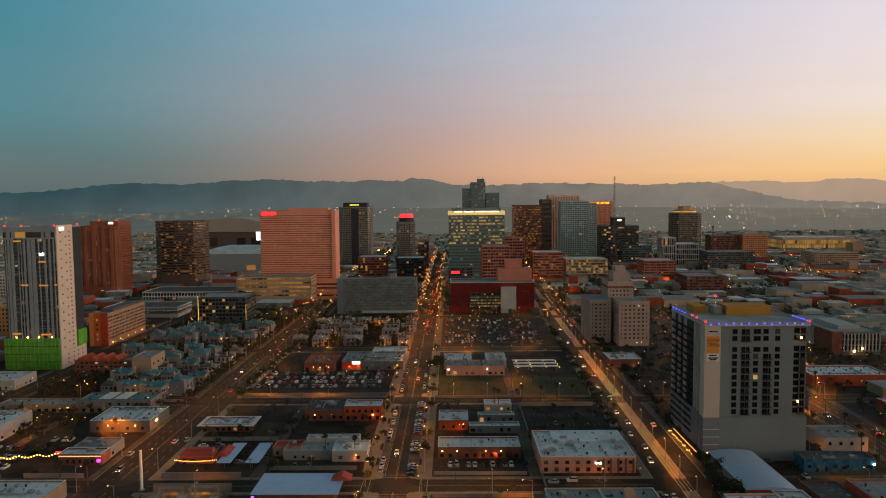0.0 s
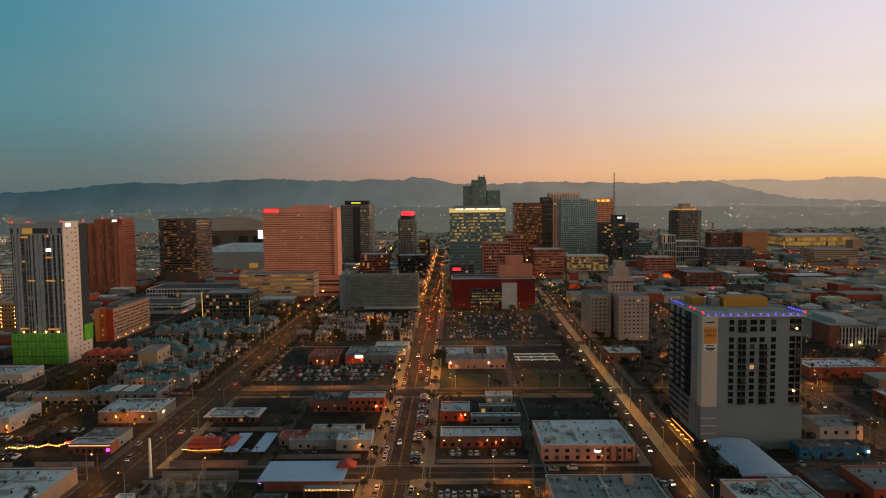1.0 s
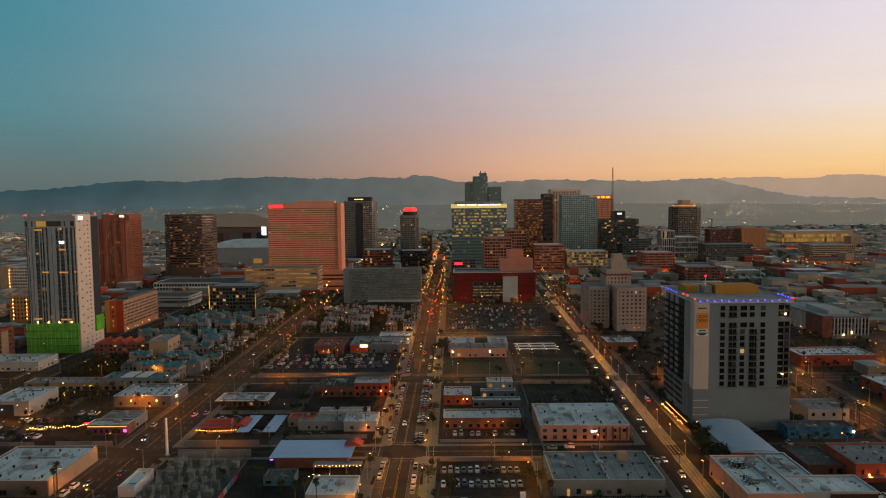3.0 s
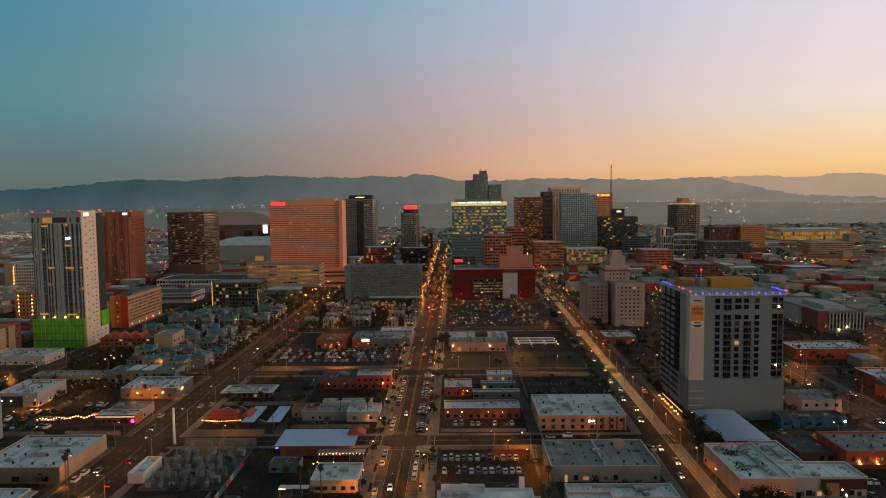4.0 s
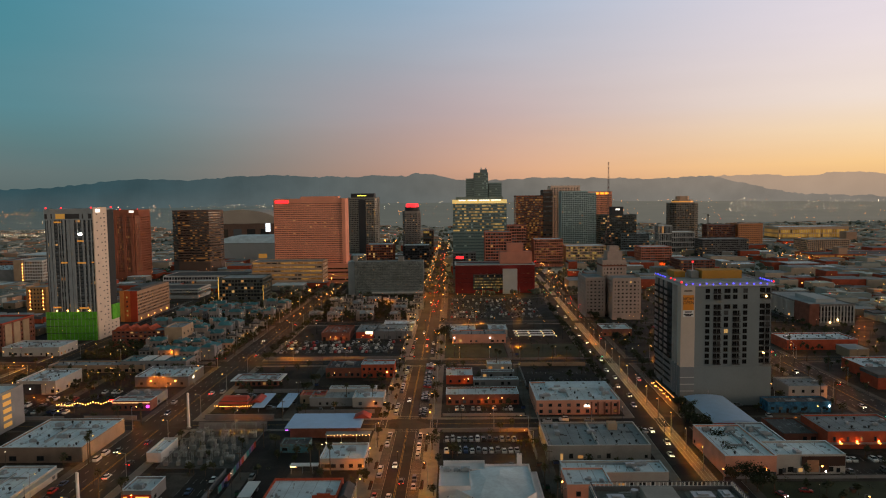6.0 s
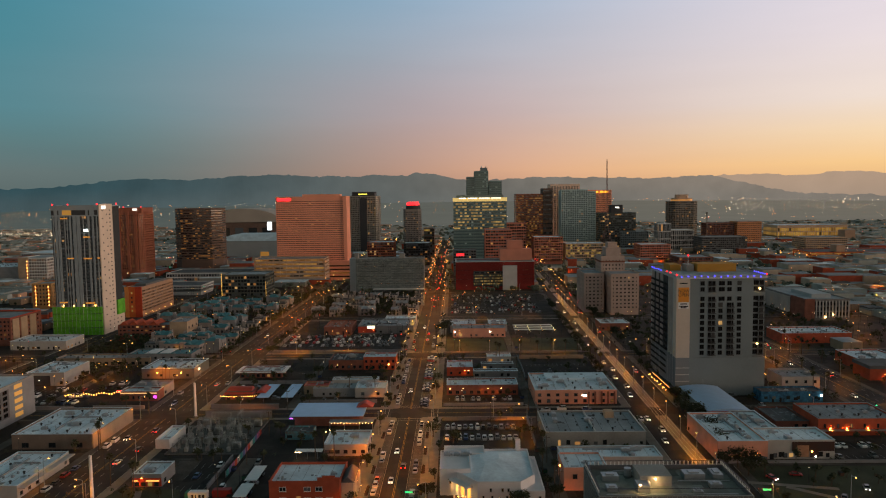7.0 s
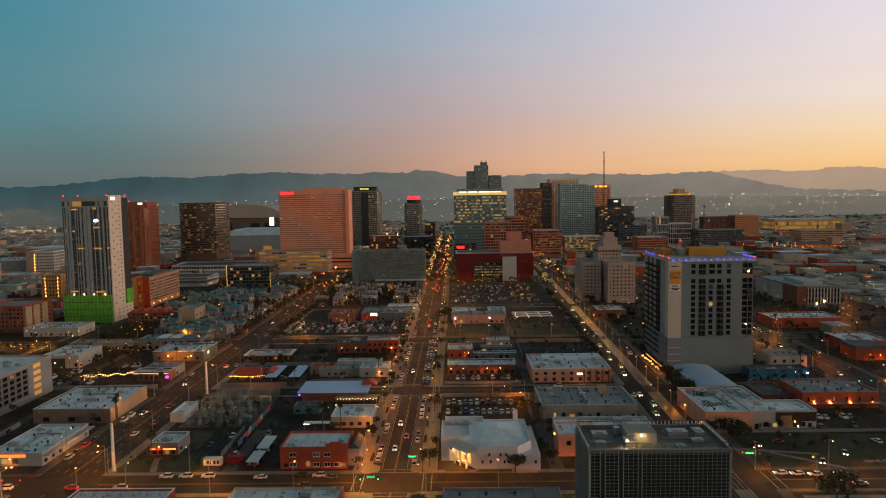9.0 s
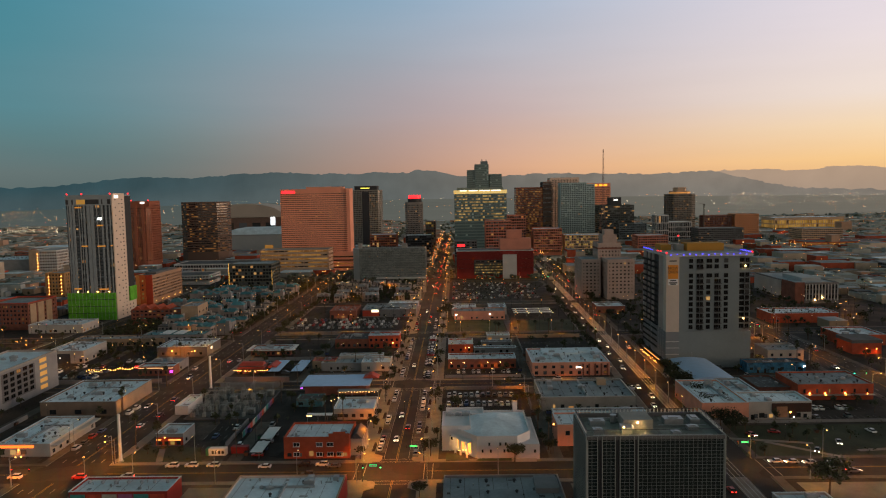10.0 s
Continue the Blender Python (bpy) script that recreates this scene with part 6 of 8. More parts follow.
t = low_building("club", "club with a white roof and magenta light", -153, -133.5, 298.5, 307, 4.6, DARK_BRICK, WHITE_ROOF, 1, front=((7, 1.1, 1.6, 1.2),))
part("roof_edge_lamp", Shape().box(-9.6, 9.6, -4.4, -4.27, 4.1, 4.5), lamp("eave lamps", (1.0, 0.55, 0.22), 1.1), t, "row of lamps along the roof edge")
part("magenta_sign", Shape().box(8, 9.4, -4.9, -4.5, 1.8, 3.0), lamp("magenta neon", (0.9, 0.06, 0.8), 3.0), t, "magenta neon sign")
low_building("club_annex", "grey flat-roofed annex behind the club", -152, -134, 308, 322, 4.2, GREY_STUCCO, GREY_ROOF, 3)
t = thing("lamp_garland", -168, 302, 0, "garland of orange lamps over a beer garden", "garland")
for k in range(24):
    a = k / 23
    part("garland_bulb", Shape().ball((-14 + 28 * a, -3 + 6 * a, 3.0 + 0.5 * math.sin(k)), 0.24), SODIUM, t)
for x in (-14, 0, 14):
    part("post", Shape().tube((x, x * 0.21, 0), (x, x * 0.21, 3.8), 0.08), DARK_METAL, t)
part("red_sign", Shape().box(10, 14.5, 3.4, 3.7, 2.8, 4.0), RED_LIGHT, t)
t = low_building("corner_restaurant", "white-roofed restaurant with lamps on a dark mural wall", -162, -131, 344, 369, 5.4, DARK_CONCRETE, WHITE_ROOF, 5, front=((4, 1.6, 1.4, 1.4),))
for x in (-6, 8):
    part("wall_lamp", Shape().ball((x, -12.9, 3.6), 0.4), SODIUM, t)
part("lit_sign", Shape().box(15.6, 15.9, -6.5, -3.5, 3.4, 4.6), lamp("corner sign light", (1.0, 0.9, 0.65), 1.6), t, "white lit corner sign")
low_building("shed_row", "long shed with lit shop fronts", -232, -172, 378, 390, 4.2, TAN_STUCCO, GREY_ROOF, 2, front=((14, 2.2, 1.8, 0.6),))
t = low_building("two_tone_block", "white and black two-storey studio building", -222, -200, 330, 358, 7.0, STUCCO, WHITE_ROOF, 4)
part("dark_front", Shape().box(-11.3, 3, -14.4, -14.02, 0, 6), CHARCOAL, t)
for x in (-8, -3):
    part("wall_lamp", Shape().ball((x, -14.6, 3.4), 0.3), COOL, t)
low_building("warehouse", "pale low warehouse roofs in a row", -292, -252, 426, 450, 5.6, STUCCO, WHITE_ROOF, 5)
t = tower("brown_apartments", "brown brick apartment block with tan end panels", rect(-332, -300, 440, 478), 20, 5, 3.0, DARK_BRICK, GLASS_BUSY, 1.6, 1.2, 0.3, cap=1.5, ground=3, category="apartment block")
part("roof_trim", Shape().ring(rect(-16.2, 16.2, -19.2, 19.2), rect(-15.4, 15.4, -18.4, 18.4), 20.01, 20.7), RED_ROOF, t, "red metal roof edge")
for y in (-17, -7, 4):
    part("end_panel", Shape().box(16.07, 16.5, y, y + 7.5, 1, 19.2), TAN_STUCCO, t, "tan end panel")
t = tower("tan_apartments_block", "tan apartment block lit by yellow wall lamps", rect(-383, -364, 604, 626), 26, 6, 3.0, surface("ochre stucco", (0.42, 0.24, 0.10), 0.9, 0.15), GLASS_DARK, 1.9, 1.6, 0.3, cap=1.5, ground=3, category="apartment block")
for k in range(6):
    for x in (-6.0, 6.5):
        part("wall_lamp", Shape().box(x - 0.3, x + 0.3, -11.4, -11.08, 4.8 + k * 3.5, 5.4 + k * 3.5), SODIUM, t, "yellow wall lamp")
t = tower("white_hotel", "pale hotel block with a tan lamp-lit end wall", rect(-532, -496, 823, 870), 33, 7, 3.2, PALE_CONCRETE, GLASS_BRONZE, 1.5, 0.9, 0.4, cap=2, ground=4, category="office block")
part("end_wall", Shape().box(-18.4, -5.0, -24.2, -23.58, 0, 33.5), TAN_STUCCO, t, "tan end wall")
for k in range(7):
    part("wall_lamp", Shape().ball((-7.0, -24.2, 4 + k * 4.0), 0.55), SODIUM, t, "yellow wall lamp")
low_building("pale_hall", "wide hall under a pale flat roof", -600, -535, 830, 930, 20, GREY_STUCCO, WHITE_ROOF, 0, category="hall")
t = tower("gabled_apartments", "brick apartment row with zigzag gables and lamps", rect(-229, -190, 455, 470), 12, 3, 3.2, DARK_BRICK, GLASS, 1.6, 1.2, 0.3, cap=1.0, ground=3, category="apartment block")
for k in range(4):
    part("gable", Shape().prism(rect(-18.5 + k * 7.4, -11.3 + k * 7.4, -7.6, 7), 12, 14.6, rect(-15.0 + k * 7.4, -14.8 + k * 7.4, -7.6, 7)), BRICK, t)
low_building("tan_apartments", "tall tan end block lit by wall lamps", -189, -176, 452, 474, 14, TAN_STUCCO, GREY_ROOF, 1, side=((3, 1.4, 1.6, 4), (3, 1.4, 1.6, 9)))

# -- between the east and middle street, second block --
t = low_building("burger_hut", "red-roofed hut with strings of lamps", -98.5, -84, 300, 310, 3.6, DARK_BRICK, DARK_ROOF, 1)
part("red_roof", Shape().prism(rect(-7.6, 7.6, -6.4, 1.5), 3.2, 5.6, rect(-6, 6, -1.2, 1.4)), RED_ROOF, t, "sloped red metal roof")
part("red_roof", Shape().prism(rect(8.4, 14, -4, 8), 3.2, 4.6, rect(10.8, 11.4, -3.6, 7.6)), RED_ROOF, t, "sloped red metal roof")
for k in range(22):
    part("string_bulb", Shape().ball((-9 + k * 0.9, -7.2 - 1.6 * math.sin(k / 21 * math.pi), 2.6), 0.16), SODIUM, t)
for x in (-77, -64.5):
    t = thing("carport", x, 306, 0, "pale blue metal carport roof on steel posts", "carport", "carports")
    part("roof", Shape().box(-3.1, 3.1, -12.5, 13, 2.8, 2.98), BLUE_METAL, t)
    for yy in (-11, -3, 5, 12):
        part("post", Shape().tube((0, yy, 0), (0, yy, 2.8), 0.1), METAL, t)
t = low_building("glass_canopy_office", "single-storey office with a wide white canopy roof", -104, -79.5, 344, 356, 3.4, DARK_BRICK, WHITE_ROOF, 5, front=((8, 1.8, 1.8, 0.6),))
part("canopy", Shape().ring(rect(-14.5, 14.5, -8, 8), rect(-12.1, 12.1, -5.9, 5.9), 3.5, 3.8), WHITE_METAL, t)
low_building("grey_shed", "grey block workshop with patched roof", -53, -31, 304, 318, 3.8, GREY_STUCCO, GREY_ROOF, 2)
low_building("rusty_shed", "low shed with a rusty red roof", -59, -46, 309, 318, 4.0, TAN_STUCCO, RED_ROOF, 0)
low_building("white_shop", "small white shop on the street corner", -30.5, -14.5, 302, 316, 4.4, STUCCO, WHITE_ROOF, 3, side=((3, 1.8, 1.8, 0.8),), front=((2, 1.6, 1.4, 1.4),))
low_building("white_shop", "white flat roof behind the corner shop", -45, -20, 317, 323, 5.0, STUCCO, WHITE_ROOF, 2)
t = low_building("brick_shops", "long red brick shops with a dark roof", -55, -34, 361.3, 383, 5.4, DARK_BRICK, DARK_ROOF, 4, front=((6, 1.6, 1.6, 1.2),))
t = low_building("brick_shops", "two-storey red brick end with a white roof", -33.7, -14, 361, 373, 7.4, BRICK, WHITE_ROOF, 2, front=((6, 1.4, 1.5, 4.6), (5, 1.6, 1.8, 0.8)), side=((3, 1.6, 1.8, 1.0),))
part("wall_lamp", Shape().ball((5.5, -6.5, 3.4), 0.45), SODIUM, t)

# -- third block: car park, shops, townhouses --
low_building("red_roof_shop", "brick shop with a rust-red roof", -78, -57, 470, 500, 5.5, DARK_BRICK, surface("rust roof", (0.26, 0.09, 0.06), 0.9, 0.25), 1)
t = low_building("grocery", "pale grocery with a bright lit sign on a red front", -52.5, -10, 474, 505, 5.5, GREY_STUCCO, GREY_ROOF, 6)
part("red_front", Shape().box(-21.2, -8, -15.9, -15.52, 1.0, 5.6), RED_ROOF, t)
part("lit_sign", Shape().box(-14, -8.5, -16.2, -15.92, 4.2, 6.2), lamp("pale yellow sign", (1.0, 0.9, 0.6), 2.0), t, "bright lit shop sign")
low_building("grocery_wing", "white-roofed wing of the grocery", -35, -10, 506, 524, 5.0, STUCCO, WHITE_ROOF, 2)

# -- west of the middle street, nearest block: the white church --
CHURCH_WHITE = surface("white church stucco", (0.66, 0.64, 0.66), 0.85, 0.1, 0.2, 2.0, 0.2)
t = thing("church", 34, 187, 0, "white stucco church with a fan-shaped hall and arched lit windows", "church")
hall = ((-16, -1), (-4.5, -15), (10.2, -15), (15.5, -9), (15.5, 16), (-6, 16), (-16, 8))
part("hall_wall", Shape().prism(hall, 0, 7.6), CHURCH_WHITE, t)
part("hall_parapet", Shape().ring(hall, offset(hall, 0.4), 7.6, 8.4), CHURCH_WHITE, t)
part("hall_roof", Shape().prism(offset(hall, 0.42), 7.61, 9.6, ((-3, 4), (-1, 0), (2, 0), (4, 3), (4, 8), (0, 9), (-3, 7))), WHITE_ROOF, t, "low hipped pale blue-white roof")
part("rear_wing", Shape().box(-16.2, -1, 8.2, 16.6, 0, 8.8).ring(rect(-16.2, -1, 8.2, 16.6), rect(-15.8, -1.4, 8.6, 16.2), 8.8, 9.6), CHURCH_WHITE, t, "flat-roofed rear wing")
porch = ((-17.2, -3.2), (-8.0, -14.6), (-5.6, -12.6), (-14.8, -1.4))
part("porch", Shape().prism(porch, 5.6, 6.4, tuple((x * 0.96, y * 0.96) for x, y in porch)), CHURCH_WHITE, t, "white porch over the arched windows")
for u in (0.03, 0.28, 0.50, 0.72, 0.97):
    px_, py_ = -17.0 + 9.0 * u, -3.2 - 11.2 * u
    part("porch_pier", Shape().box(px_ - 0.35, px_ + 0.35, py_ - 0.35, py_ + 0.35, 0, 5.6), CHURCH_WHITE, t)
for u in (0.15, 0.39, 0.61, 0.85):
    b = new("porch_bulb", BULBS["warm"])
    b.parent, b.matrix_basis = t, pose(-16.4 + 9.4 * u, -2.6 - 11.2 * u, 5.2)
wing = rect(-17.5, -6.6, -6.5, 11.5)
part("wing_wall", Shape().ring(wing, offset(wing, 0.35), 0, 9.6), CHURCH_WHITE, t)
part("wing_roof", Shape().prism(offset(wing, 0.33), 8.6, 8.9), CHURCH_WHITE, t)
ann = rect(10.3, 18.2, -16.5, 15)
part("annex_wall", Shape().ring(ann, offset(ann, 0.3), 0, 5.8), CHURCH_WHITE, t)
part("annex_roof", Shape().prism(offset(ann, 0.29), 4.9, 5.1), CHURCH_WHITE, t)
part("chimney", Shape().box(11, 12.8, 15.2, 17, 0, 12), CHURCH_WHITE, t)
CHURCH_GLOW = lamp("church window light", (1.0, 0.48, 0.11), 0.8)
for k in range(4):
    arch = Shape()
    pts = [(-0.9, 0), (0.9, 0), (0.9, 3.6)] + [(0.9 * math.cos(a), 3.6 + 0.9 * math.sin(a)) for a in np.linspace(0.3, 2.84, 7)] + [(-0.9, 3.6)]
    arch.v = [(x, -0.06, z) for x, z in pts] + [(x, 0.05, z) for x, z in pts]
    n = len(pts)
    arch.f = [tuple(range(n)), tuple(range(2 * n - 1, n - 1, -1))] + [(i, n + i, n + (i + 1) % n, (i + 1) % n) for i in range(n)]
    u = 0.16 + 0.2 * k
    child("arched_window", arch.mesh("arched_window", CHURCH_GLOW), t, -16 + 11.5 * u - 0.05, -1 - 14 * u - 0.05, 1.2, -50.6, "tall arched window glowing warm")
for x, z in ((0, 4.8), (4, 4.8), (6, 4.8), (-2.5, 2.2), (0.5, 2.2), (5.5, 2.2), (7, 2.2)):
    window(t, x, -15, z, 0.8, 1.3, "N", frame_mat=STUCCO)
for x in (12, 16.5):
    window(t, x, -16.5, 2.6, 0.9, 1.3, "N", frame_mat=STUCCO)
window(t, -14, -6.5, 4.4, 1.1, 1.6, "N", frame_mat=CHARCOAL)
part("ramp", Shape().box(8, 17, -18.4, -18.1, 0, 1.2).box(8, 8.3, -18.1, -16.6, 0, 1.2), STUCCO, t, "low white ramp wall")
for k in range(3):
    child("air_conditioner", shared(("air_conditioner", k), unit_shape(k), METAL), t, -15 + 3.4 * k, 8, 8.9)
tagged(part("lawn", Shape().prism(((29, 169.5), (44, 169.5), (44, 171.8), (30.5, 171.8)), 0.06, 0.22), surface("watered lawn", (0.06, 0.09, 0.025), 0.95, 0.4, 0.2, 3.0, 0.5)), "green lawn before the church", "lawn", kind="stuff")
tagged(part("lawn", Shape().prism(((18, 170), (27, 170), (22, 176), (18, 178)), 0.06, 0.22), GRASS), "planted corner before the church", "lawn", kind="stuff")
t = low_building("lane_house", "salmon block with a white roof beside the lane", 60.6, 76, 183.8, 199, 7.8, PINK_STUCCO, WHITE_ROOF, 2, front=((2, 1.6, 1.6, 4.4),))
part("lit_window", Shape().box(2.5, 4.9, -7.75, -7.62, 4.2, 6.2), lamp("amber window", (1.0, 0.5, 0.1), 4.0), t, "amber-lit window")
part("wall_lamp", Shape().ball((-7.9, 2.0, 5.5), 0.3), SODIUM, t)
low_building("strip_roof", "long white roof with many machines", 62, 100, 199.6, 211.2, 5.6, STUCCO, WHITE_ROOF, 8, vents=8)
t = low_building("garage_hall", "grey windowless hall with pale parapets", 59.6, 101.3, 227.6, 257, 5.6, CONCRETE, GREY_ROOF, 3, lip=PALE_CONCRETE)
part("parapet_wall", Shape().box(-0.2, 0.2, -14.4, 14.4, 5.6, 6.6), PALE_CONCRETE, t)
part("stair_house", Shape().box(8, 12, 6, 10, 5.6, 8.4), TAN_STUCCO, t)
t = low_building("salmon_offices", "salmon stucco offices with a broad white roof", 62, 102.8, 287.6, 322, 6.6, PINK_STUCCO, WHITE_ROOF, 10, vents=8, front=((9, 1.7, 1.4, 4.2), (9, 1.7, 1.6, 1.0)))
part("roof_step", Shape().box(-12, 20, 4, 17, 6.6, 7.4), WHITE_ROOF, t)
part("wall_lamp", Shape().box(3, 5.4, -17.6, -17.25, 4.2, 4.8), COOL, t)
for k in range(5):
    part("pilaster", Shape().box(6 + k * 3.2, 6.9 + k * 3.2, -17.5, -17.22, 0, 6.4), DARK_BRICK, t)
t = low_building("long_shop", "long white-roofed shop building with lamps over its doors", 17.5, 55, 305.3, 319, 4.8, DARK_BRICK, WHITE_ROOF, 2, front=((10, 1.8, 1.6, 0.8),))
for x in (-17, -10, 3, 10):
    part("wall_lamp", Shape().ball((x, -7.1, 3.6), 0.25), WARM, t)
low_building("shop_row", "narrow pale roof in the yard", 32.6, 58, 340, 346, 3.2, GREY_STUCCO, WHITE_ROOF, 1)
t = low_building("brick_corner", "brick corner shop with a white roof", 17.1, 32.2, 345, 362, 4.6, BRICK, WHITE_ROOF, 3, front=((3, 1.4, 1.4, 1.2),))
part("wall_lamp", Shape().ball((5, -8.8, 3.2), 0.3), WARM, t)
low_building("shop_row", "narrow pale roof in the yard", 37.6, 57, 358, 363, 3.2, GREY_STUCCO, WHITE_ROOF, 1)
low_building("shop_row", "small pale building under palms", 42, 57, 376, 386, 3.4, STUCCO, WHITE_ROOF, 1)
# walls of the long orange-lit yard
t = thing("yard_wall", 60, 386.5, 0, "low tan yard wall along the street", "wall")
part("wall", Shape().box(3, 44, -0.2, 0.2, 0, 2.4), TAN_STUCCO, t)
# fields and the shops behind
for x0, x1 in ((14.5, 57), (64, 108)):
    tagged(part("lawn", Shape().prism(rect(x0, x1, 411, 452), 0.06, 0.12), GRASS), "dark empty field in the block", "field", kind="stuff")
t = low_building("salmon_shop", "salmon shop front with two bright lamps", 20.2, 59.2, 457, 474, 6.0, PINK_STUCCO, GREY_ROOF, 3)
for x in (-18, 8):
    part("wall_lamp", Shape().ball((x, -8.8, 4.2), 0.5), COOL, t)
low_building("white_roof_shop", "white-roofed building behind the salmon shop", 18.4, 38, 475, 500, 5.0, STUCCO, WHITE_ROOF, 2)
low_building("spotted_roof_shop", "small white roof with dark patches", 48, 62, 478, 500, 5.2, STUCCO, WHITE_ROOF, 9)
for k in range(3):
    t = thing("cafe_canopy", 82, 470 + k * 9, 0, "long pale canopy lit from beneath", "canopy", "cafe canopies")
    part("roof", Shape().box(-15, 15, -1.6, 1.6, 3.0, 3.2), WHITE_METAL, t)
    for x in (-14, -5, 5, 14):
        part("post", Shape().tube((x, 0, 0), (x, 0, 3.0), 0.1), METAL, t)
        part("lamp", Shape().ball((x + 1.5, -1.4, 2.7), 0.25), WARM, t)

# -- west of the avenue --
t = thing("arched_roof_hall", 146.5, 276, 0, "store with a low curved pale blue roof", "hall")
part("wall", Shape().ring(rect(-9.5, 9.5, -20, 21), rect(-9.1, 9.1, -19.6, 20.6), 0, 6), STUCCO, t)
arc = Shape()
for k in range(12):
    a0, a1 = -1 + k / 6, -1 + (k + 1) / 6
    arc.poly((a0 * 9.8, -20.3, 7.0 - 1.0 * a0 * a0), (a1 * 9.8, -20.3, 7.0 - 1.0 * a1 * a1), (a1 * 9.8, 21.3, 7.0 - 1.0 * a1 * a1), (a0 * 9.8, 21.3, 7.0 - 1.0 * a0 * a0))
    arc.poly((a0 * 9.8, -20.3, 5.9), (a1 * 9.8, -20.3, 5.9), (a1 * 9.8, -20.3, 7.0 - 1.0 * a1 * a1), (a0 * 9.8, -20.3, 7.0 - 1.0 * a0 * a0))
part("roof", arc, BLUE_METAL, t, "curved pale blue metal roof")
part("red_eave", Shape().box(-9.6, 12, -20.6, -20.35, 5.2, 5.8), RED_ROOF, t)
t = low_building("salmon_store", "salmon store with a pale stepped roof", 124.6, 144, 210.5, 247, 7.4, PINK_STUCCO, WHITE_ROOF, 5, vents=4)
part("dark_base", Shape().box(-9.5, 9.5, -18.5, -18.27, 0, 1.8), DARK_CONCRETE, t)
low_building("salmon_store_wing", "grey-roofed wing of the store", 144.4, 156, 228, 252, 6.6, GREY_STUCCO, WHITE_ROOF, 5)
t = low_building("mural_building", "white-roofed building with a large painted mural", 144.6, 171, 212.5, 227.6, 7.0, STUCCO, WHITE_ROOF, 2)
dark = surface("mural dark paint", (0.035, 0.022, 0.02), 0.8, 0.5, 0.3, 1.0, 0.05, stain=(0.12, 0.05, 0.03))
tan_ = surface("mural skin paint", (0.42, 0.22, 0.13), 0.8, 0.3, 0.3, 1.0, 0.05)
part("mural_panel", Shape().box(-3.5, 13, -7.75, -7.6, 3.2, 7.0), dark, t, "dark painted field of the mural")
part("mural_panel", Shape().box(-1.5, 3.0, -7.85, -7.76, 1.0, 5.6), tan_, t)
part("mural_panel", Shape().box(3.6, 6.8, -7.85, -7.76, 0.8, 4.2), dark, t)
part("wall_lamp", Shape().ball((4.2, -8.0, 3.2), 0.35), SODIUM, t)
part("wall_lamp", Shape().ball((5.6, -8.0, 1.2), 0.35), COOL, t)
for x in (-10, -6, 10.5):
    window(t, x, -7.55, 0.8, 1.4, 1.6, "N")
t = low_building("brick_warehouse", "red brick warehouse with a row of lamps on its wall", 178, 212, 239, 262, 6.8, BRICK, GREY_ROOF, 3, front=((6, 1.0, 1.8, 3.4),))
part("awning", Shape().box(-17, 17, -13.6, -11.5, 2.6, 2.8), METAL, t)
for x in (-12, -5, 4):
    part("wall_lamp", Shape().ball((x, -12.0, 3.3), 0.35), SODIUM, t)
    b = new("wall_bulb", BULBS["wall"])
    b.parent, b.matrix_basis = t, pose(x, -13.0, 3.0)
low_building("brick_warehouse_wing", "low dark wing of the warehouse", 163, 177.6, 246, 268, 3.6, DARK_BRICK, DARK_ROOF, 1)
t = low_building("blue_mural_shops", "shops with a bright blue painted wall and lit windows", 175, 205.5, 288.4, 298, 4.8, surface("blue mural paint", (0.03, 0.16, 0.30), 0.8, 0.6, 0.4, 1.2, 0.05, stain=(0.02, 0.05, 0.10)), DARK_ROOF, 2)
for x in (-13, -9, -2, 3, 12):
    part("lit_window", Shape().box(x - 0.8, x + 0.8, -4.95, -4.82, 1.6, 3.0), GLASS_GOLD, t)
part("lit_sign", Shape().box(13.8, 14.8, -5.4, -5.2, 3.0, 3.8), COOL, t)
low_building("villa", "pale villa among palms beyond the tower", 196, 216, 312, 330, 6.0, STUCCO, GREY_ROOF, 1, front=((4, 1.4, 1.5, 3.2),))
low_building("brown_shops", "brick shops with white roofs across the avenue", 258, 284, 350, 376, 6.0, BRICK, WHITE_ROOF, 5, front=((5, 1.5, 1.5, 1.0),))
low_building("brown_shops", "brick shops with white roofs beside the wide road", 248, 296, 426, 450, 6.4, BRICK, WHITE_ROOF, 5, front=((5, 1.5, 1.5, 1.0),))
low_building("avenue_cafe", "cafe with a white roof and coloured lights", 134, 156, 478, 500, 5.0, DARK_BRICK, WHITE_ROOF, 5)
low_building("avenue_shop", "low grey roofed shop beside the avenue", 262, 300, 250, 275, 5.2, GREY_STUCCO, GREY_ROOF, 4)

# -- nearest row, below the camera --
t = low_building("mural_shops", "white-roofed shops with red and teal painted fronts", -99, -68, 131, 142.5, 5.8, RED_PANEL, WHITE_ROOF, 0, vents=3)
for k in range(7):
    part("turbine_vent", Shape().ball((-12.5 + k * 4.2, 1.5, 6.5), 0.6, 0.9, 8, 5), METAL, t)
for k, c in enumerate((0, 4, 2, 1, 0, 4)):
    part("mural_panel", Shape().box(-15 + k * 5, -10.4 + k * 5, -5.9, -5.77, 0.4, 5.6), fence_mats[c], t)
t = low_building("corner_hall", "white-roofed hall with machines and a dark red end wall", -48.5, -13.8, 112, 142, 6.0, STUCCO, WHITE_ROOF, 8, vents=6, lip=TAN_STUCCO)
part("end_wall", Shape().box(17.36, 17.6, -14.8, 14.8, 0, 6.5), RED_PANEL, t)
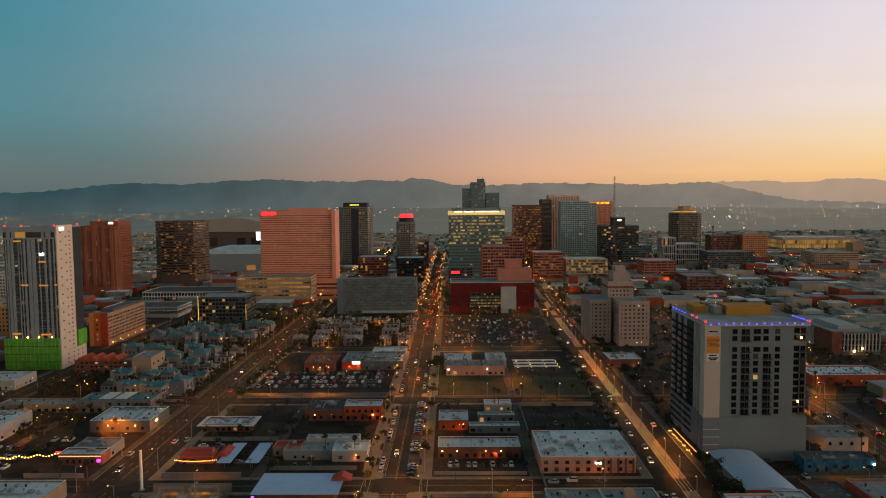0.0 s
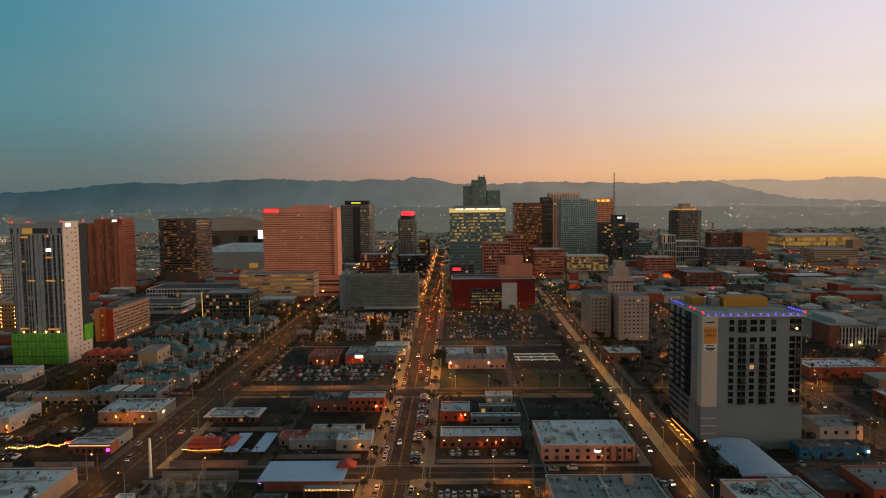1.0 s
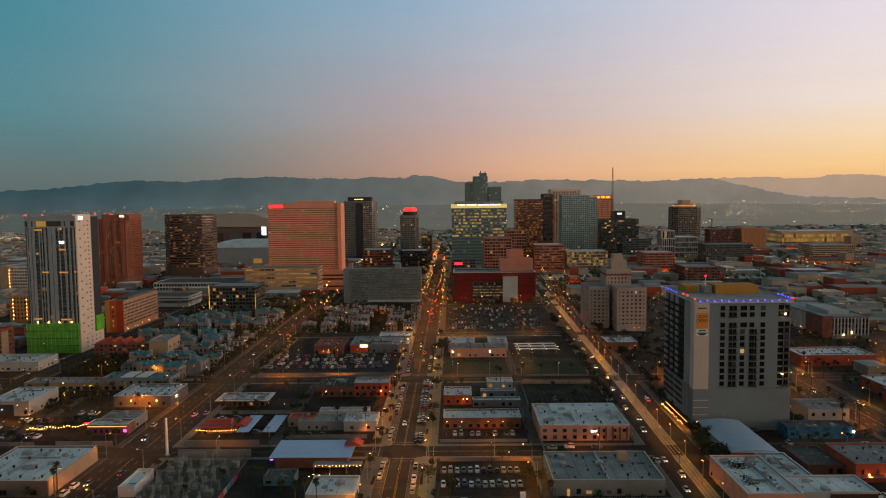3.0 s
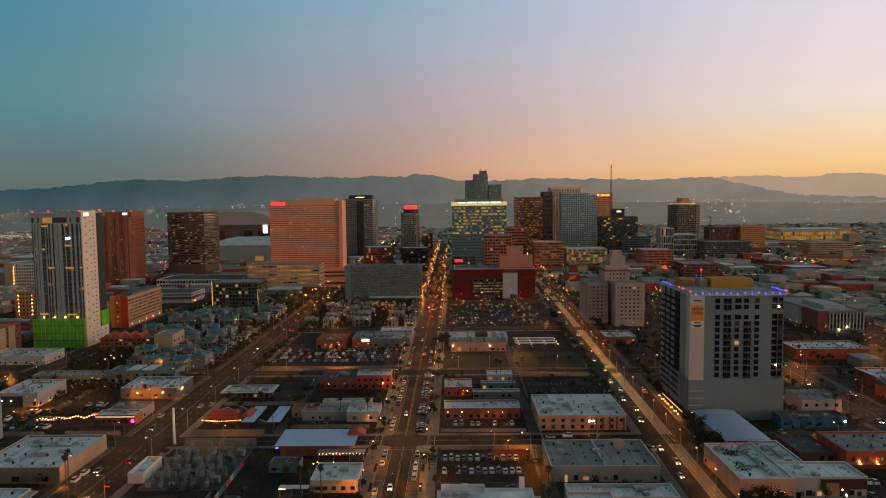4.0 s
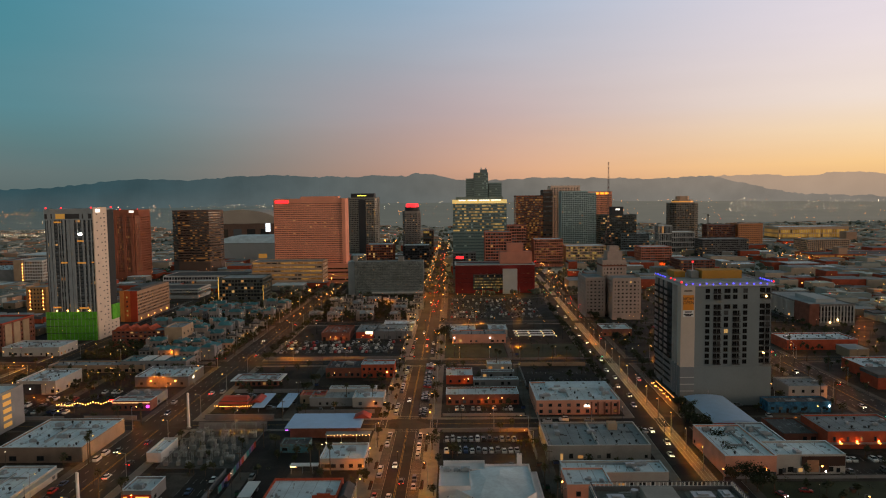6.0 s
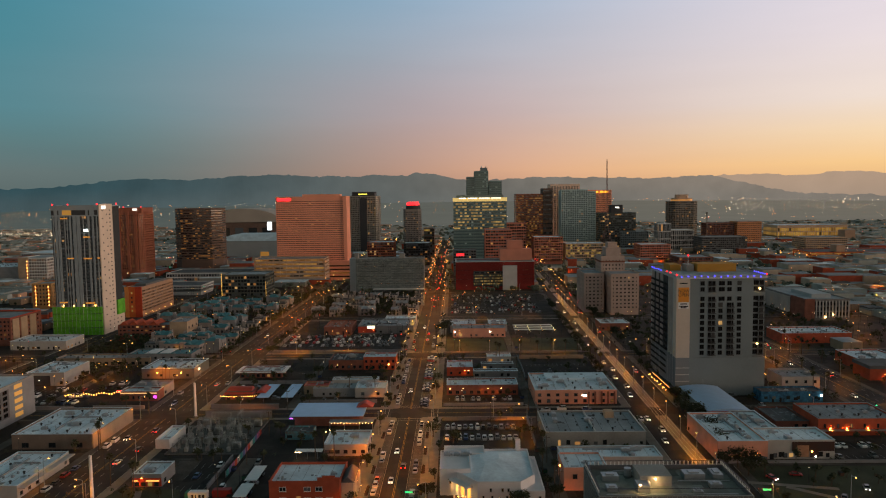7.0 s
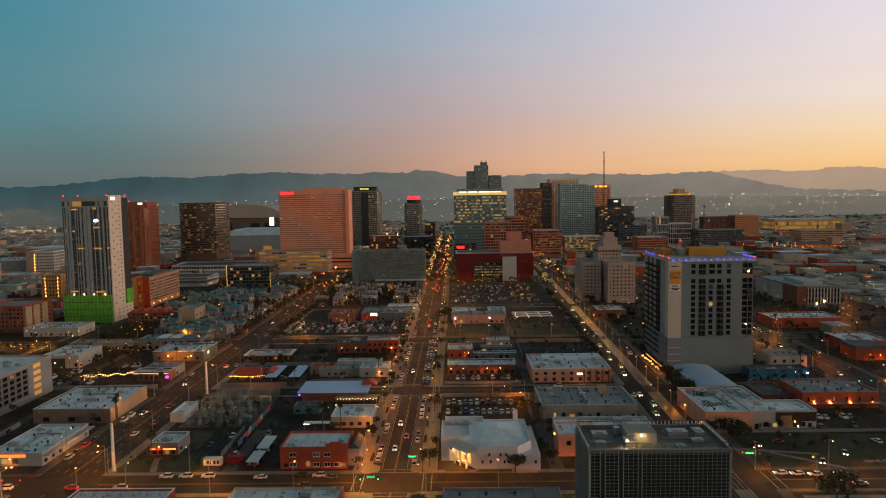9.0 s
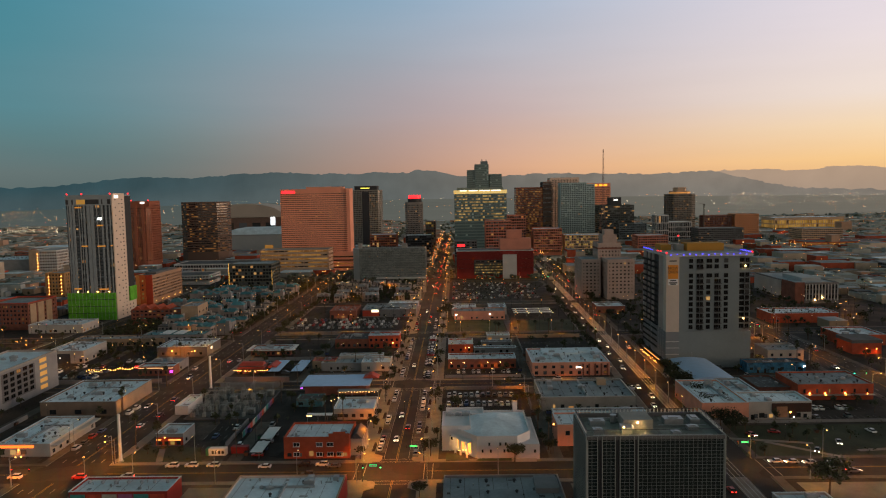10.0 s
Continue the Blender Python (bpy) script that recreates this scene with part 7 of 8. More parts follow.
t = low_building("corner_hall", "grey-roofed hall at the crossing", 18, 54.5, 108, 141.5, 5.6, GREY_STUCCO, GREY_ROOF, 1, vents=1)
part("roof_box", Shape().box(10, 17, 4, 14, 5.6, 7.2), GREY_STUCCO, t)
part("roof_ridge", Shape().prism(rect(-6, 6, -4, 6), 5.6, 6.4, rect(-0.5, 0.5, -4, 6)), GREY_ROOF, t)
low_building("corner_kiosk", "small pale kiosk beyond the crossing", 118, 134, 118, 130, 4.0, STUCCO, WHITE_ROOF, 1)
# public garden at the crossing with the avenue
tagged(part("lawn", Shape().prism(((127, 171), (226, 171), (226, 205), (132, 205)), 0.06, 0.14), GRASS), "dark public lawn at the crossing", "lawn", kind="stuff")
for (x, y), turn, ln in (((128, 190), -12, 30), ((140, 186), -38, 26), ((170, 176), 6, 44)):
    ob = tagged(part("pavement", Shape().box(0, ln, -1.1, 1.1, 0.14, 0.2), PAVING), "pale path through the lawn", "path", kind="structure")
    ob.matrix_basis = pose(x, y, 0, 0, 0, turn)

# ---- townhouses ----
PINK_WALL = surface("pale pinkish stucco", (0.31, 0.265, 0.25), 0.9, 0.2, 0.2, 2.0, 0.2, each=0.2)


def make_townhouse(kind):
    roof = (TEAL_ROOF, TEAL_ROOF, GREY_ROOF, DARK_ROOF)[kind]
    wall = (PINK_WALL, GREY_STUCCO, PINK_WALL, DIM_STUCCO)[kind]
    label = ("pale townhouse with a teal gable roof and stepped towers", "grey townhouse with teal hipped roofs", "pale townhouse with grey gables and balconies", "white townhouse with a stepped parapet and dark roof")[kind]
    t = thing("townhouse", 0, 0, -80, label, "house", "townhouses")
    w, d, h = 5.0, 6.6, (7.4, 8.4, 5.8, 6.2)[kind]
    # walls with an entrance porch, corner towers and chimneys
    body = Shape().box(-w, w, -d, d, 0, h).box(-w, 0.5, -d - 1.6, -d - 0.001, 0, 3.0)
    body.box(w - 2.6, w + 0.5, -d - 0.5, -d + 2.2, 0, h + 1.7).box(w - 2.0, w - 0.1, -d - 0.5, -d - 0.1, h + 1.7, h + 2.4)
    body.box(-w - 0.5, -w + 2.2, d - 3.0, d + 0.4, 0, h + 1.4).box(-0.6, 0.5, 1.0, 1.9, h, h + 3.0)
    part("wall", body, wall, t)
    tops = Shape()
    if kind == 3:
        tops.ring(rect(-w, w, -d, d), rect(-w + 0.3, w - 0.3, -d + 0.3, d - 0.3), h + 0.002, h + 0.8).box(-w + 0.3, w - 0.3, -d + 0.3, d - 0.3, h + 0.002, h + 0.1)
    elif kind == 1:
        tops.prism(rect(-w - 0.5, w + 0.5, -d - 0.5, d + 0.5), h + 0.002, h + 2.2, rect(-0.2, 0.2, -d + 4, d - 4))
        tops.prism(rect(-w - 0.6, 1.2, -d - 2.2, -d + 2), 3.002, 4.4, rect(-w + 1.5, -0.6, -d - 0.4, -d + 1.8))
    else:
        tops.prism(rect(-w - 0.5, w + 0.5, -d - 0.5, d + 0.5), h + 0.002, h + 2.0, rect(-0.1, 0.1, -d - 0.5, d + 0.5))
        tops.prism(rect(-w - 1.0, w + 1.0, -1.5, 4.0), h + 0.002, h + 1.7, rect(-w - 1.0, w + 1.0, 1.2, 1.3))
    part("roof", tops, roof, t)
    # no real recess: flat dark boxes paint the shade of the balconies
    loggia = Shape()
    for z in (0.5, 3.6):
        loggia.box(-0.9 + 1.5 * (z > 3), 1.9, -d - 0.04, -d + 0.1, z, z + 2.0)
        for y in (-3.6, 0.2, 3.8):
            loggia.box(w - 0.1, w + 0.04, y - 0.9, y + 0.9, z, z + 2.0).box(-w - 0.04, -w + 0.1, y - 0.9, y + 0.9, z, z + 2.0)
    part("loggia", loggia, CHARCOAL, t, "dark panels standing for shaded balcony recesses", "stuff")
    sash = shared(("house_window", 0), lambda: Shape().box(-0.6, 0.6, -0.06, 0.02, 0, 1.3), GLASS_ONE)
    for x, z in ((-3.6, 4.2), (-1.6, 4.2), (3.7, 4.4)):
        child("window", sash, t, x, -d - (0.5 if x > 3 else 0), z)
    door(t, -2, -d - 1.6, 0, 1.0, 2.1)
    return t


HOUSES = {}


def townhouse(x, y, kind, turn):
    m = pose(x, y, 0.06, 0, 0, turn)
    if kind not in HOUSES:
        HOUSES[kind] = make_townhouse(kind)
        HOUSES[kind].matrix_basis = m
        return
    copy_thing(HOUSES[kind], m @ Matrix.Diagonal((rng.uniform(0.8, 1.0), rng.uniform(0.75, 1.05), rng.uniform(0.85, 1.15), 1)))


for r in range(9):
    for c in range(6):
        x, y = -141 - c * 15.5 + rng.uniform(-2.5, 2.5), 414 + r * 25 + rng.uniform(-5, 5)
        if abs(y - 540) < 16 or (r < 3 and c > 3) or (c == 5 and rng.random() < 0.5):
            continue
        townhouse(x, y, rng.choice((0, 0, 1, 1, 3)), rng.choice((0, 90, -90, 180)) + rng.uniform(-6, 6))
for r in range(4):
    for c in range(7):
        x, y = -99 + c * 14.0 + rng.uniform(-1.2, 1.2), 560 + r * 29 + rng.uniform(-2, 2)
        if rng.random() < 0.12:
            continue
        townhouse(x, y, 2 if rng.random() < 0.4 else 3, rng.choice((0, 0, 90, -90)))
t = low_building("teal_court", "large house with teal roofs and white canopies", -187, -146, 380, 396, 6.0, GREY_STUCCO, TEAL_ROOF, 0, front=((8, 1.4, 1.4, 3.6),), lip=TEAL_ROOF)
for x in (-6, 3):
    part("canopy", Shape().box(x - 3.6, x + 3.6, -7, 7, 6.9, 7.05), WHITE_METAL, t, "white patio canopy")

# ---- cars ----
for y in (182, 187.6, 193, 212, 218.5, 246, 252, 259, 290, 296, 303, 330, 336, 342, 356, 362, 372, 384, 420, 428, 441, 460, 470):
    car(-7.2 + rng.uniform(-0.2, 0.2), y, rng.choice((0, 180)), "white" if y < 190 else None)
for y in np.arange(286, 392, 3.3):
    if rng.random() < 0.5:
        car(6.4, y, 60)
for y in (176, 182, 201, 208, 232, 238, 243, 248, 253, 257, 425, 433, 455):
    car(6.6, y, rng.choice((0, 180)))
# traffic on the streets
for x, y, turn in ((-1.8, 192, 180), (-1.9, 222, 180), (1.8, 206, 0), (-1.9, 312, 180), (1.9, 447, 0), (1.9, 470, 0), (-2, 495, 180), (2, 600, 0), (2, 640, 0), (-2, 655, 180)):
    car(x, y, turn, lights=True)
for y, off, turn in ((232, -8, 180), (262, -8, 180), (246, -5.5, 180), (300, -7.5, 180), (318, -5.5, 180), (336, -8, 180), (355, -5.5, 180), (372, -7.5, 180), (400, -5.5, 180), (425, -8, 180), (455, -5.5, 180), (480, -7.5, 180), (510, -5.5, 180), (560, -7, 180), (620, -6, 180), (350, 7, 0), (470, 7, 0), (560, 6, 0), (640, 7, 0), (720, 6, 0)):
    car(central(y) + off, y, turn, lights=True)
for y, off, turn in ((212, 4, 0), (226, 6.5, 0), (240, -5, 180), (250, 3.5, 0), (292, -5, 180), (328, 5, 0), (420, 4, 0), (470, -4, 180), (540, 4, 0)):
    car(-117 + off, y, turn, lights=True)
for y, off, turn in ((296, -5, 180), (338, 5, 0), (365, -5, 180), (420, 5, 0), (455, -4, 180), (505, 5, 0)):
    car(230 + off, y, turn, lights=True)
for x, y in ((-126.5, 186), (-126.5, 192), (-126.8, 199), (-126.6, 206), (-126.5, 231), (-126.4, 238), (-126.6, 312), (-107, 331)):
    car(x, y, 0)
for x, y, turn in ((-93, 157, 90), (-30, 157.5, 90), (-47, 165.2, 90), (-22, 165, 90), (-110, 157, 90), (-133, 157.5, 90), (-148, 165, 90), (100, 157, 90), (182, 165, -90), (134.8, 165.3, 90), (140.3, 164.7, 90), (146.2, 164.0, 90), (155.1, 164.3, 90), (150.1, 158.0, -90), (157.2, 156.1, -90), (154.7, 175.5, 150), (166.9, 183.6, 160), (110.2, 141.5, 0), (138.0, 193.0, 200)):
    car(x, y, turn, lights=abs(x) > 90)
for x, y in ((-81, 166.5), (-74, 166.6), (-66, 166.5), (-33, 166.5), (-26.5, 166.4)):
    car(x, y, 90, "white" if x != -33 else "black", tall=True)


def car_park(x0, x1, y0, y1, rows, full=0.8, turn=0, joined=False):
    heaps = {n: Shape() for n in ("white", "silver", "black", "grey", "red")}
    for k in range(rows):
        y = y0 + (y1 - y0) * (k + 0.5) / rows
        for x in np.arange(x0 + 1.4, x1 - 1.2, 2.7):
            if joined and rng.random() < full:
                s_, cy = heaps[rng.choice(("white", "silver", "silver", "grey", "grey", "black", "black", "red"))], y + rng.uniform(-0.3, 0.3)
                s_.box(x - 0.88, x + 0.88, cy - 2.2, cy + 2.2, 0.1, 0.95).prism(rect(x - 0.8, x + 0.8, cy - 1.7, cy + 1.0), 0.951, 1.5, rect(x - 0.62, x + 0.62, cy - 1.3, cy + 0.4))
            elif rng.random() < full:
                car(x + rng.uniform(-0.1, 0.1), y + rng.uniform(-0.3, 0.3), turn + rng.choice((0, 180)))
    for n, s_ in heaps.items():
        if s_.v:
            tagged(part("parked_cars", s_, CAR_PAINT[n]), n + " cars parked in rows on a far car park", "cars", kind="stuff")
    slab = Shape().prism(rect(x0, x1, y0 - 3, y1 + 3), 0.06, 0.08)
    lot = tagged(part("car_park", slab, LOT), "asphalt car park with marked bays", "car park", kind="structure")
    lines = Shape()
    for k in range(rows):
        y = y0 + (y1 - y0) * (k + 0.5) / rows
        for x in np.arange(x0, x1, 2.7):
            lines.box(x - 0.05, x + 0.05, y - 2.5, y + 2.5, 0.084, 0.092)
    part("bay_lines", lines, PAINT_WHITE, lot, kind="stuff")


car_park(17, 50, 231, 259, 2, 0.85)
car_park(19, 52, 292, 302, 1, 0.6)
car_park(-100, -20, 425, 468, 4, 0.5, joined=True)
car_park(18, 100, 560, 675, 9, 0.24, joined=True)
car_park(66, 102, 345, 378, 2, 0.12)
car_park(158, 176, 258, 290, 2, 0.2)
car_park(-80, -68, 182, 214, 3, 0.2)
car_park(-175, -155, 315, 338, 2, 0.6)
car_park(-212, -172, 290, 326, 3, 0.5)
car_park(172, 200, 208, 232, 2, 0.35)
car_park(-66, -58, 300, 335, 2, 0.5)
car_park(180, 214, 440, 520, 5, 0.4, joined=True)
car_park(375, 460, 300, 420, 8, 0.35, joined=True)
car_park(262, 288, 540, 620, 4, 0.5, joined=True)

# ---- alleys, yard walls, bins and planters ----
for x, y0, y1 in ((58.5, 171, 267), (59.5, 282, 392), (60.5, 406, 533), (-60.5, 171, 217), (-60.5, 282, 392), (-173, 172, 267), (-188, 282, 392), (168, 172, 205)):
    tagged(part("pavement", Shape().box(x - 2.6, x + 2.6, y0, y1, 0.06, 0.09), DARK_PAVING), "worn concrete alley between back yards", "alley", kind="structure")
WALLS = ((16, 55, 263, 263.4, 1.6), (55.2, 55.6, 229, 263, 2.2), (-100, -66, 283, 283.3, 2.6), (-56, -18, 292, 292.3, 1.8), (-100, -62, 330, 330.3, 2.0), (62, 62.3, 262, 286, 1.8), (16, 56, 286, 286.3, 1.4), (64, 110, 330, 330.3, 1.6), (-104, -14, 409, 409.3, 1.8), (-230, -170, 284, 284.3, 1.8), (-170, -169.7, 172, 225, 1.8), (-160, -134, 284, 284.3, 2.0), (-232, -134, 398, 398.3, 1.4), (14, 108, 404, 404.3, 1.2), (62, 62.3, 340, 388, 1.8), (128, 216, 208, 208.3, 1.2), (160, 160.3, 256, 290, 2.0), (176, 214, 334, 334.3, 2.2), (-68, -67.7, 186, 216, 2.0))
for x0, x1, y0, y1, h in WALLS:
    t = thing("yard_wall", (x0 + x1) / 2, (y0 + y1) / 2, 0.06, "low block wall round a back yard", "wall", "yard walls")
    hx, hy = (x1 - x0) / 2, (y1 - y0) / 2
    part("wall", Shape().box(-hx, hx, -hy, hy, 0, h), GREY_STUCCO, t)
    part("coping", Shape().box(-hx - 0.06, hx + 0.06, -hy - 0.06, hy + 0.06, h + 0.002, h + 0.1), GREY_STUCCO, t)


def dumpster(x, y, turn, mat):
    def bin_():
        return Shape().prism(rect(-1.0, 1.0, -0.6, 0.6), 0.12, 1.3, rect(-1.05, 1.05, -0.8, 0.8)).box(-0.9, -0.7, -0.5, 0.5, 0, 0.12).box(0.7, 0.9, -0.5, 0.5, 0, 0.12)
    t = thing("dumpster", x, y, 0.06, "steel rubbish dumpster with closed lids in an alley", "dumpster", "dumpsters", turn)
    child("body", shared(("body", mat.name), bin_, mat), t)
    child("lid", shared(("lid", 0), lambda: Shape().box(-1.06, -0.02, -0.8, 0.8, 1.31, 1.38).box(0.02, 1.06, -0.8, 0.8, 1.31, 1.38), RUBBER), t)


bin_mats = [surface("bin paint", c, 0.6, 0.3, 0.5, 2.0, 0.1) for c in ((0.03, 0.10, 0.06), (0.04, 0.06, 0.14), (0.12, 0.06, 0.04))]
r = random.Random(83)
for k, (x, y) in enumerate(((55.6, 200), (62.4, 224), (55.5, 222), (62.5, 270), (56.5, 298), (62.6, 334), (56.6, 350), (56.6, 370), (-57.4, 178), (-57.2, 196), (-63.8, 204), (-57.2, 300), (-63.6, 322), (-57.2, 344), (-63.6, 366), (-57.2, 388), (-169.6, 190), (-169.5, 216), (-169.6, 254), (-184.5, 296), (-184.5, 340), (-184.6, 368), (63.8, 418), (57.2, 470), (63.6, 505), (176, 230), (164.6, 196))):
    dumpster(x, y, r.choice((0, 90, 85, 5)), bin_mats[k % 3])
# planting strips between the pavement and the parked cars
RED_SOIL = surface("reddish planting soil", (0.07, 0.028, 0.018), 0.95, 0.4, 0.5, 3.0, 0.4)
for sx, x in ((-1, -9.6), (1, 9.6)):
    for k in range(11):
        y = 184 + k * 19.5
        if min(abs(y - c) for c in (161, 275, 399)) < 16:
            continue
        t = thing("planter", x, y, 0.16, "narrow planting strip of red soil with low shrubs beside the kerb", "planter", "street planters")
        part("soil", Shape().box(-0.7, 0.7, -4.2, 4.2, 0, 0.06), RED_SOIL, t)
        part("edging", Shape().ring(rect(-0.8, 0.8, -4.3, 4.3), rect(-0.7, 0.7, -4.2, 4.2), 0, 0.12), CONCRETE, t)
        low = Shape()
        for q in range(5):
            leaf_card(low, (r.uniform(-0.4, 0.4), -3.4 + 1.7 * q, 0.4), 0.5, 0.22, 12)
        part("shrub", low, LEAF, t)
# cars left in yards and on forecourts
for x, y, a in ((66, 277.5, 90), (74, 279, 90), (86, 278, 85), (95, 268, 0), (108, 262, 4), (20, 222, 90), (27, 222, 92), (44, 222, 88), (-56, 210, 0), (-62.5, 186, 2), (-72, 300, 90), (-46, 296, 0), (-40, 297, 3), (-96, 322, 90), (-88, 322, 92), (-150, 219, 90), (-142, 221, 88), (-160, 275, 90), (-206, 210, 0), (-198, 214, 4), (136, 254, 0), (165, 300, 90), (172, 302, 90), (196, 275, 0), (206, 280, 6), (148, 196, 80), (186, 196, 10)):
    car(x, y, a + r.choice((0, 180)))

# ---- trees and palms ----
for y in np.arange(175, 560, 17):
    for x in (-12.5, 12.3):
        if rng.random() < 0.55:
            tree(x, y + rng.uniform(-4, 4), rng.choice((0, 2, 3)), rng.uniform(0.6, 0.85))
for y in np.arange(200, 620, 12):
    if rng.random() < 0.85:
        tree(central(y) + 16 + rng.uniform(-1, 1.5), y, rng.choice((0, 1, 3)), rng.uniform(0.8, 1.1))
    if y > 330 and rng.random() < 0.8:
        tree(central(y) - 15.5, y, rng.choice((0, 1, 3)), rng.uniform(0.75, 1.05))
for y in np.arange(196, 300, 8):
    tree(central(y) + 11.5 + rng.uniform(-1, 2.5), y, rng.choice((0, 1)), rng.uniform(0.9, 1.2))
for y in np.arange(400, 700, 13):
    tree(-101 + rng.uniform(-2, 2), y, None, rng.uniform(0.7, 1.1))
    tree(-131 + rng.uniform(-1.5, 1), y, None, rng.uniform(0.7, 1.0))
for k in range(45):
    tree(rng.uniform(-225, -140), rng.uniform(402, 660), None, rng.uniform(0.6, 1.0))
for k in range(24):
    tree(rng.uniform(-104, -14), rng.uniform(545, 690), None, rng.uniform(0.6, 1.0))
for k in range(18):
    tree(rng.uniform(150, 214), rng.uniform(360, 530), None, rng.uniform(0.7, 1.1))
for k in range(16):
    tree(rng.uniform(-235, -160), rng.uniform(285, 400), None, rng.uniform(0.5, 0.9))
for x, y, s_ in ((139, 137, 1.6), (-150, 138, 1.3), (-158, 132, 1.3), (-146, 130, 1.1), (10, 139, 0.8), (43, 168.5, 1.1), (14, 462, 1.5), (9.5, 470, 1.2), (-56, 246, 0.8), (-60, 330, 1.0), (-58, 345, 1.0), (-20, 345, 0.8), (124.5, 203, 1.0), (120, 181, 0.9), (118, 176, 0.8), (57, 176, 0.8), (55, 186, 0.8)):
    tree(x, y, 1 if s_ > 1.2 else 0, s_)
for x, y in ((-128, 227), (-131, 234), (-34, 214), (-30.5, 214), (-26.5, 214.5), (54.5, 196), (56.6, 180), (57, 215), (-105, 190), (-93, 183), (-20, 303), (-34, 305), (50, 378), (48, 381), (64, 390), (75, 390), (84, 390), (93, 390), (101, 391), (106, 372), (107, 362), (108, 352), (209, 305), (214, 300), (215, 330), (244, 345), (215, 318), (245, 392), (247, 420), (246, 368), (216, 408), (214, 424), (213, 385), (-128, 276), (-136, 270), (-142, 330), (-236, 372), (180, 340), (188, 350), (192, 366)):
    tree(x, y, "palm")

# ---- street lamps ----
for y in np.arange(184, 420, 30):
    street_lamp(-12.0, y, 0, 10.5, 1.0), street_lamp(12.0, y + 15, 180, 10.5, 1.0)
for y in np.arange(430, 900, 50):
    street_lamp(-12.0, y, 0, 8.5, 1.0, "distant"), street_lamp(12.0, y + 22, 180, 8.5, 1.0, "distant")
for y in np.arange(194, 800, 44):
    street_lamp(central(y) + 0.2, y, 90, 9.0, 0.6, "median"), street_lamp(central(y + 22) + 0.2, y + 22, 90, 9.0, 0.6, "median")
for y in np.arange(150, 700, 40):
    street_lamp(-129.6, y, 0, 10.5, 2.0, "dim"), street_lamp(-104.4, y + 20, 180, 10.5, 2.0, "dim")
for x in (-190, -160, -88, -60, -32, 36, 66, 92, 140, 170, 205):
    street_lamp(x, 151, 90, 10.5, 2.2, "sodium" if x > -100 else "dim")
for x in (-74, 66, 154, 188):
    street_lamp(x, 170.4, -90, 10.5, 2.2, "dim")
for x in (-205, -165, -80, 40, 85, 190):
    street_lamp(x, 267, 90, 8.5, 3.4)
for x in (-200, -165, -85, -50, 25, 45, 65, 88, 150, 185, 215):
    street_lamp(x, 407, -90, 8.5, 3.4)
for x in (-205, -160, -75, -30, 40, 80, 160, 210):
    if x != 160:
        street_lamp(x, 549, -90, 8.5, 3.4)
    if x not in (-75, -30):
        street_lamp(x + 12, 702, -90, 8.5, 3.4)
for y in np.arange(220, 760, 60):
    street_lamp(242, y, 180, 9.0, 3.4), street_lamp(218, y + 30, 0, 9.0, 3.4), street_lamp(-234, y + 20, 180)

for x, y, turn in ((-12, 151.5, 45), (12, 170.5, -135), (12, 151.5, 135), (-12, 170.5, -45), (55, 238, 180), (55, 258, 180), (128, 170, -120), (-104, 150, 120), (-130, 151, 60), (-104, 171, -120)):
    street_lamp(x, y, turn, 9.0, 3.4)
for x, y in ((150, 300), (186, 306), (200, 345), (216, 392), (244, 408), (217, 380), (170, 420), (215, 470), (-215, 310)):
    street_lamp(x, y, 90, 8.5, 3.4)

# ---- traffic signals ----
def signal(x, y, turn, color, sign=True):
    t = thing("traffic_signal", x, y, 0.05, "traffic signal on a mast arm with a lit green street sign", "traffic signal", "traffic signals", turn)
    part("pole", Shape().tube((0, 0, 0), (0, 0, 6.2), 0.14, 0.1, 8), DARK_METAL, t)
    part("arm", Shape().tube((0, 0, 5.8), (6.5, 0, 6.3), 0.1, 0.06, 8), DARK_METAL, t)
    for px in (6.2, 0.3):
        box = part("signal_head", Shape().box(px - 0.22, px + 0.22, -0.3, 0.1, 4.9, 6.2), DARK_METAL, t)
        part("signal_lens", Shape().ball((px, -0.4, 5.1 if color == "green" else 5.9), 0.20), GREEN_LIGHT if color == "green" else RED_LIGHT, box)
    if sign:
        board = part("street_sign", Shape().box(2.4, 5.0, -0.12, 0.0, 5.4, 6.1), lamp("green lit sign", (0.03, 0.8, 0.35), 0.7), t, "lit green street name board, bars only")
        part("ink_bar", Shape().box(2.7, 4.7, -0.16, -0.12, 5.62, 5.88), PAINT_WHITE, board)


for y, ns in ((161, "green"), (399, "red"), (692, "red")):
    signal(10, y + 9, 180, ns, y < 200), signal(-10, y - 9, 0, ns, y < 200)
for y, ns in ((161, "red"), (399, "green"), (692, "green")):
    signal(central(y) + 13, y + 9.5, 180, ns, y < 200), signal(central(y) - 13, y - 9.5, 0, ns, y < 200)
for y, ns in ((161, "red"), (399, "red")):
    signal(-104, y + 9.5, 180, ns, False), signal(-130, y - 9.5, 0, ns, False)
for y, ns in ((161, "red"), (275, "green"), (399, "green")):
    signal(242, y + 9, 180, ns, False), signal(218, y - 9, 0, ns, False)

# ---- zebra crossings ----
for cy in (161, 275, 399):
    z = Shape()
    for s_ in (-1, 1):
        for k in range(2):
            z.box(-8.8, 8.8, cy + s_ * (8.6 + 2.6 * k) - 0.12, cy + s_ * (8.6 + 2.6 * k) + 0.12, 0.062, 0.068)
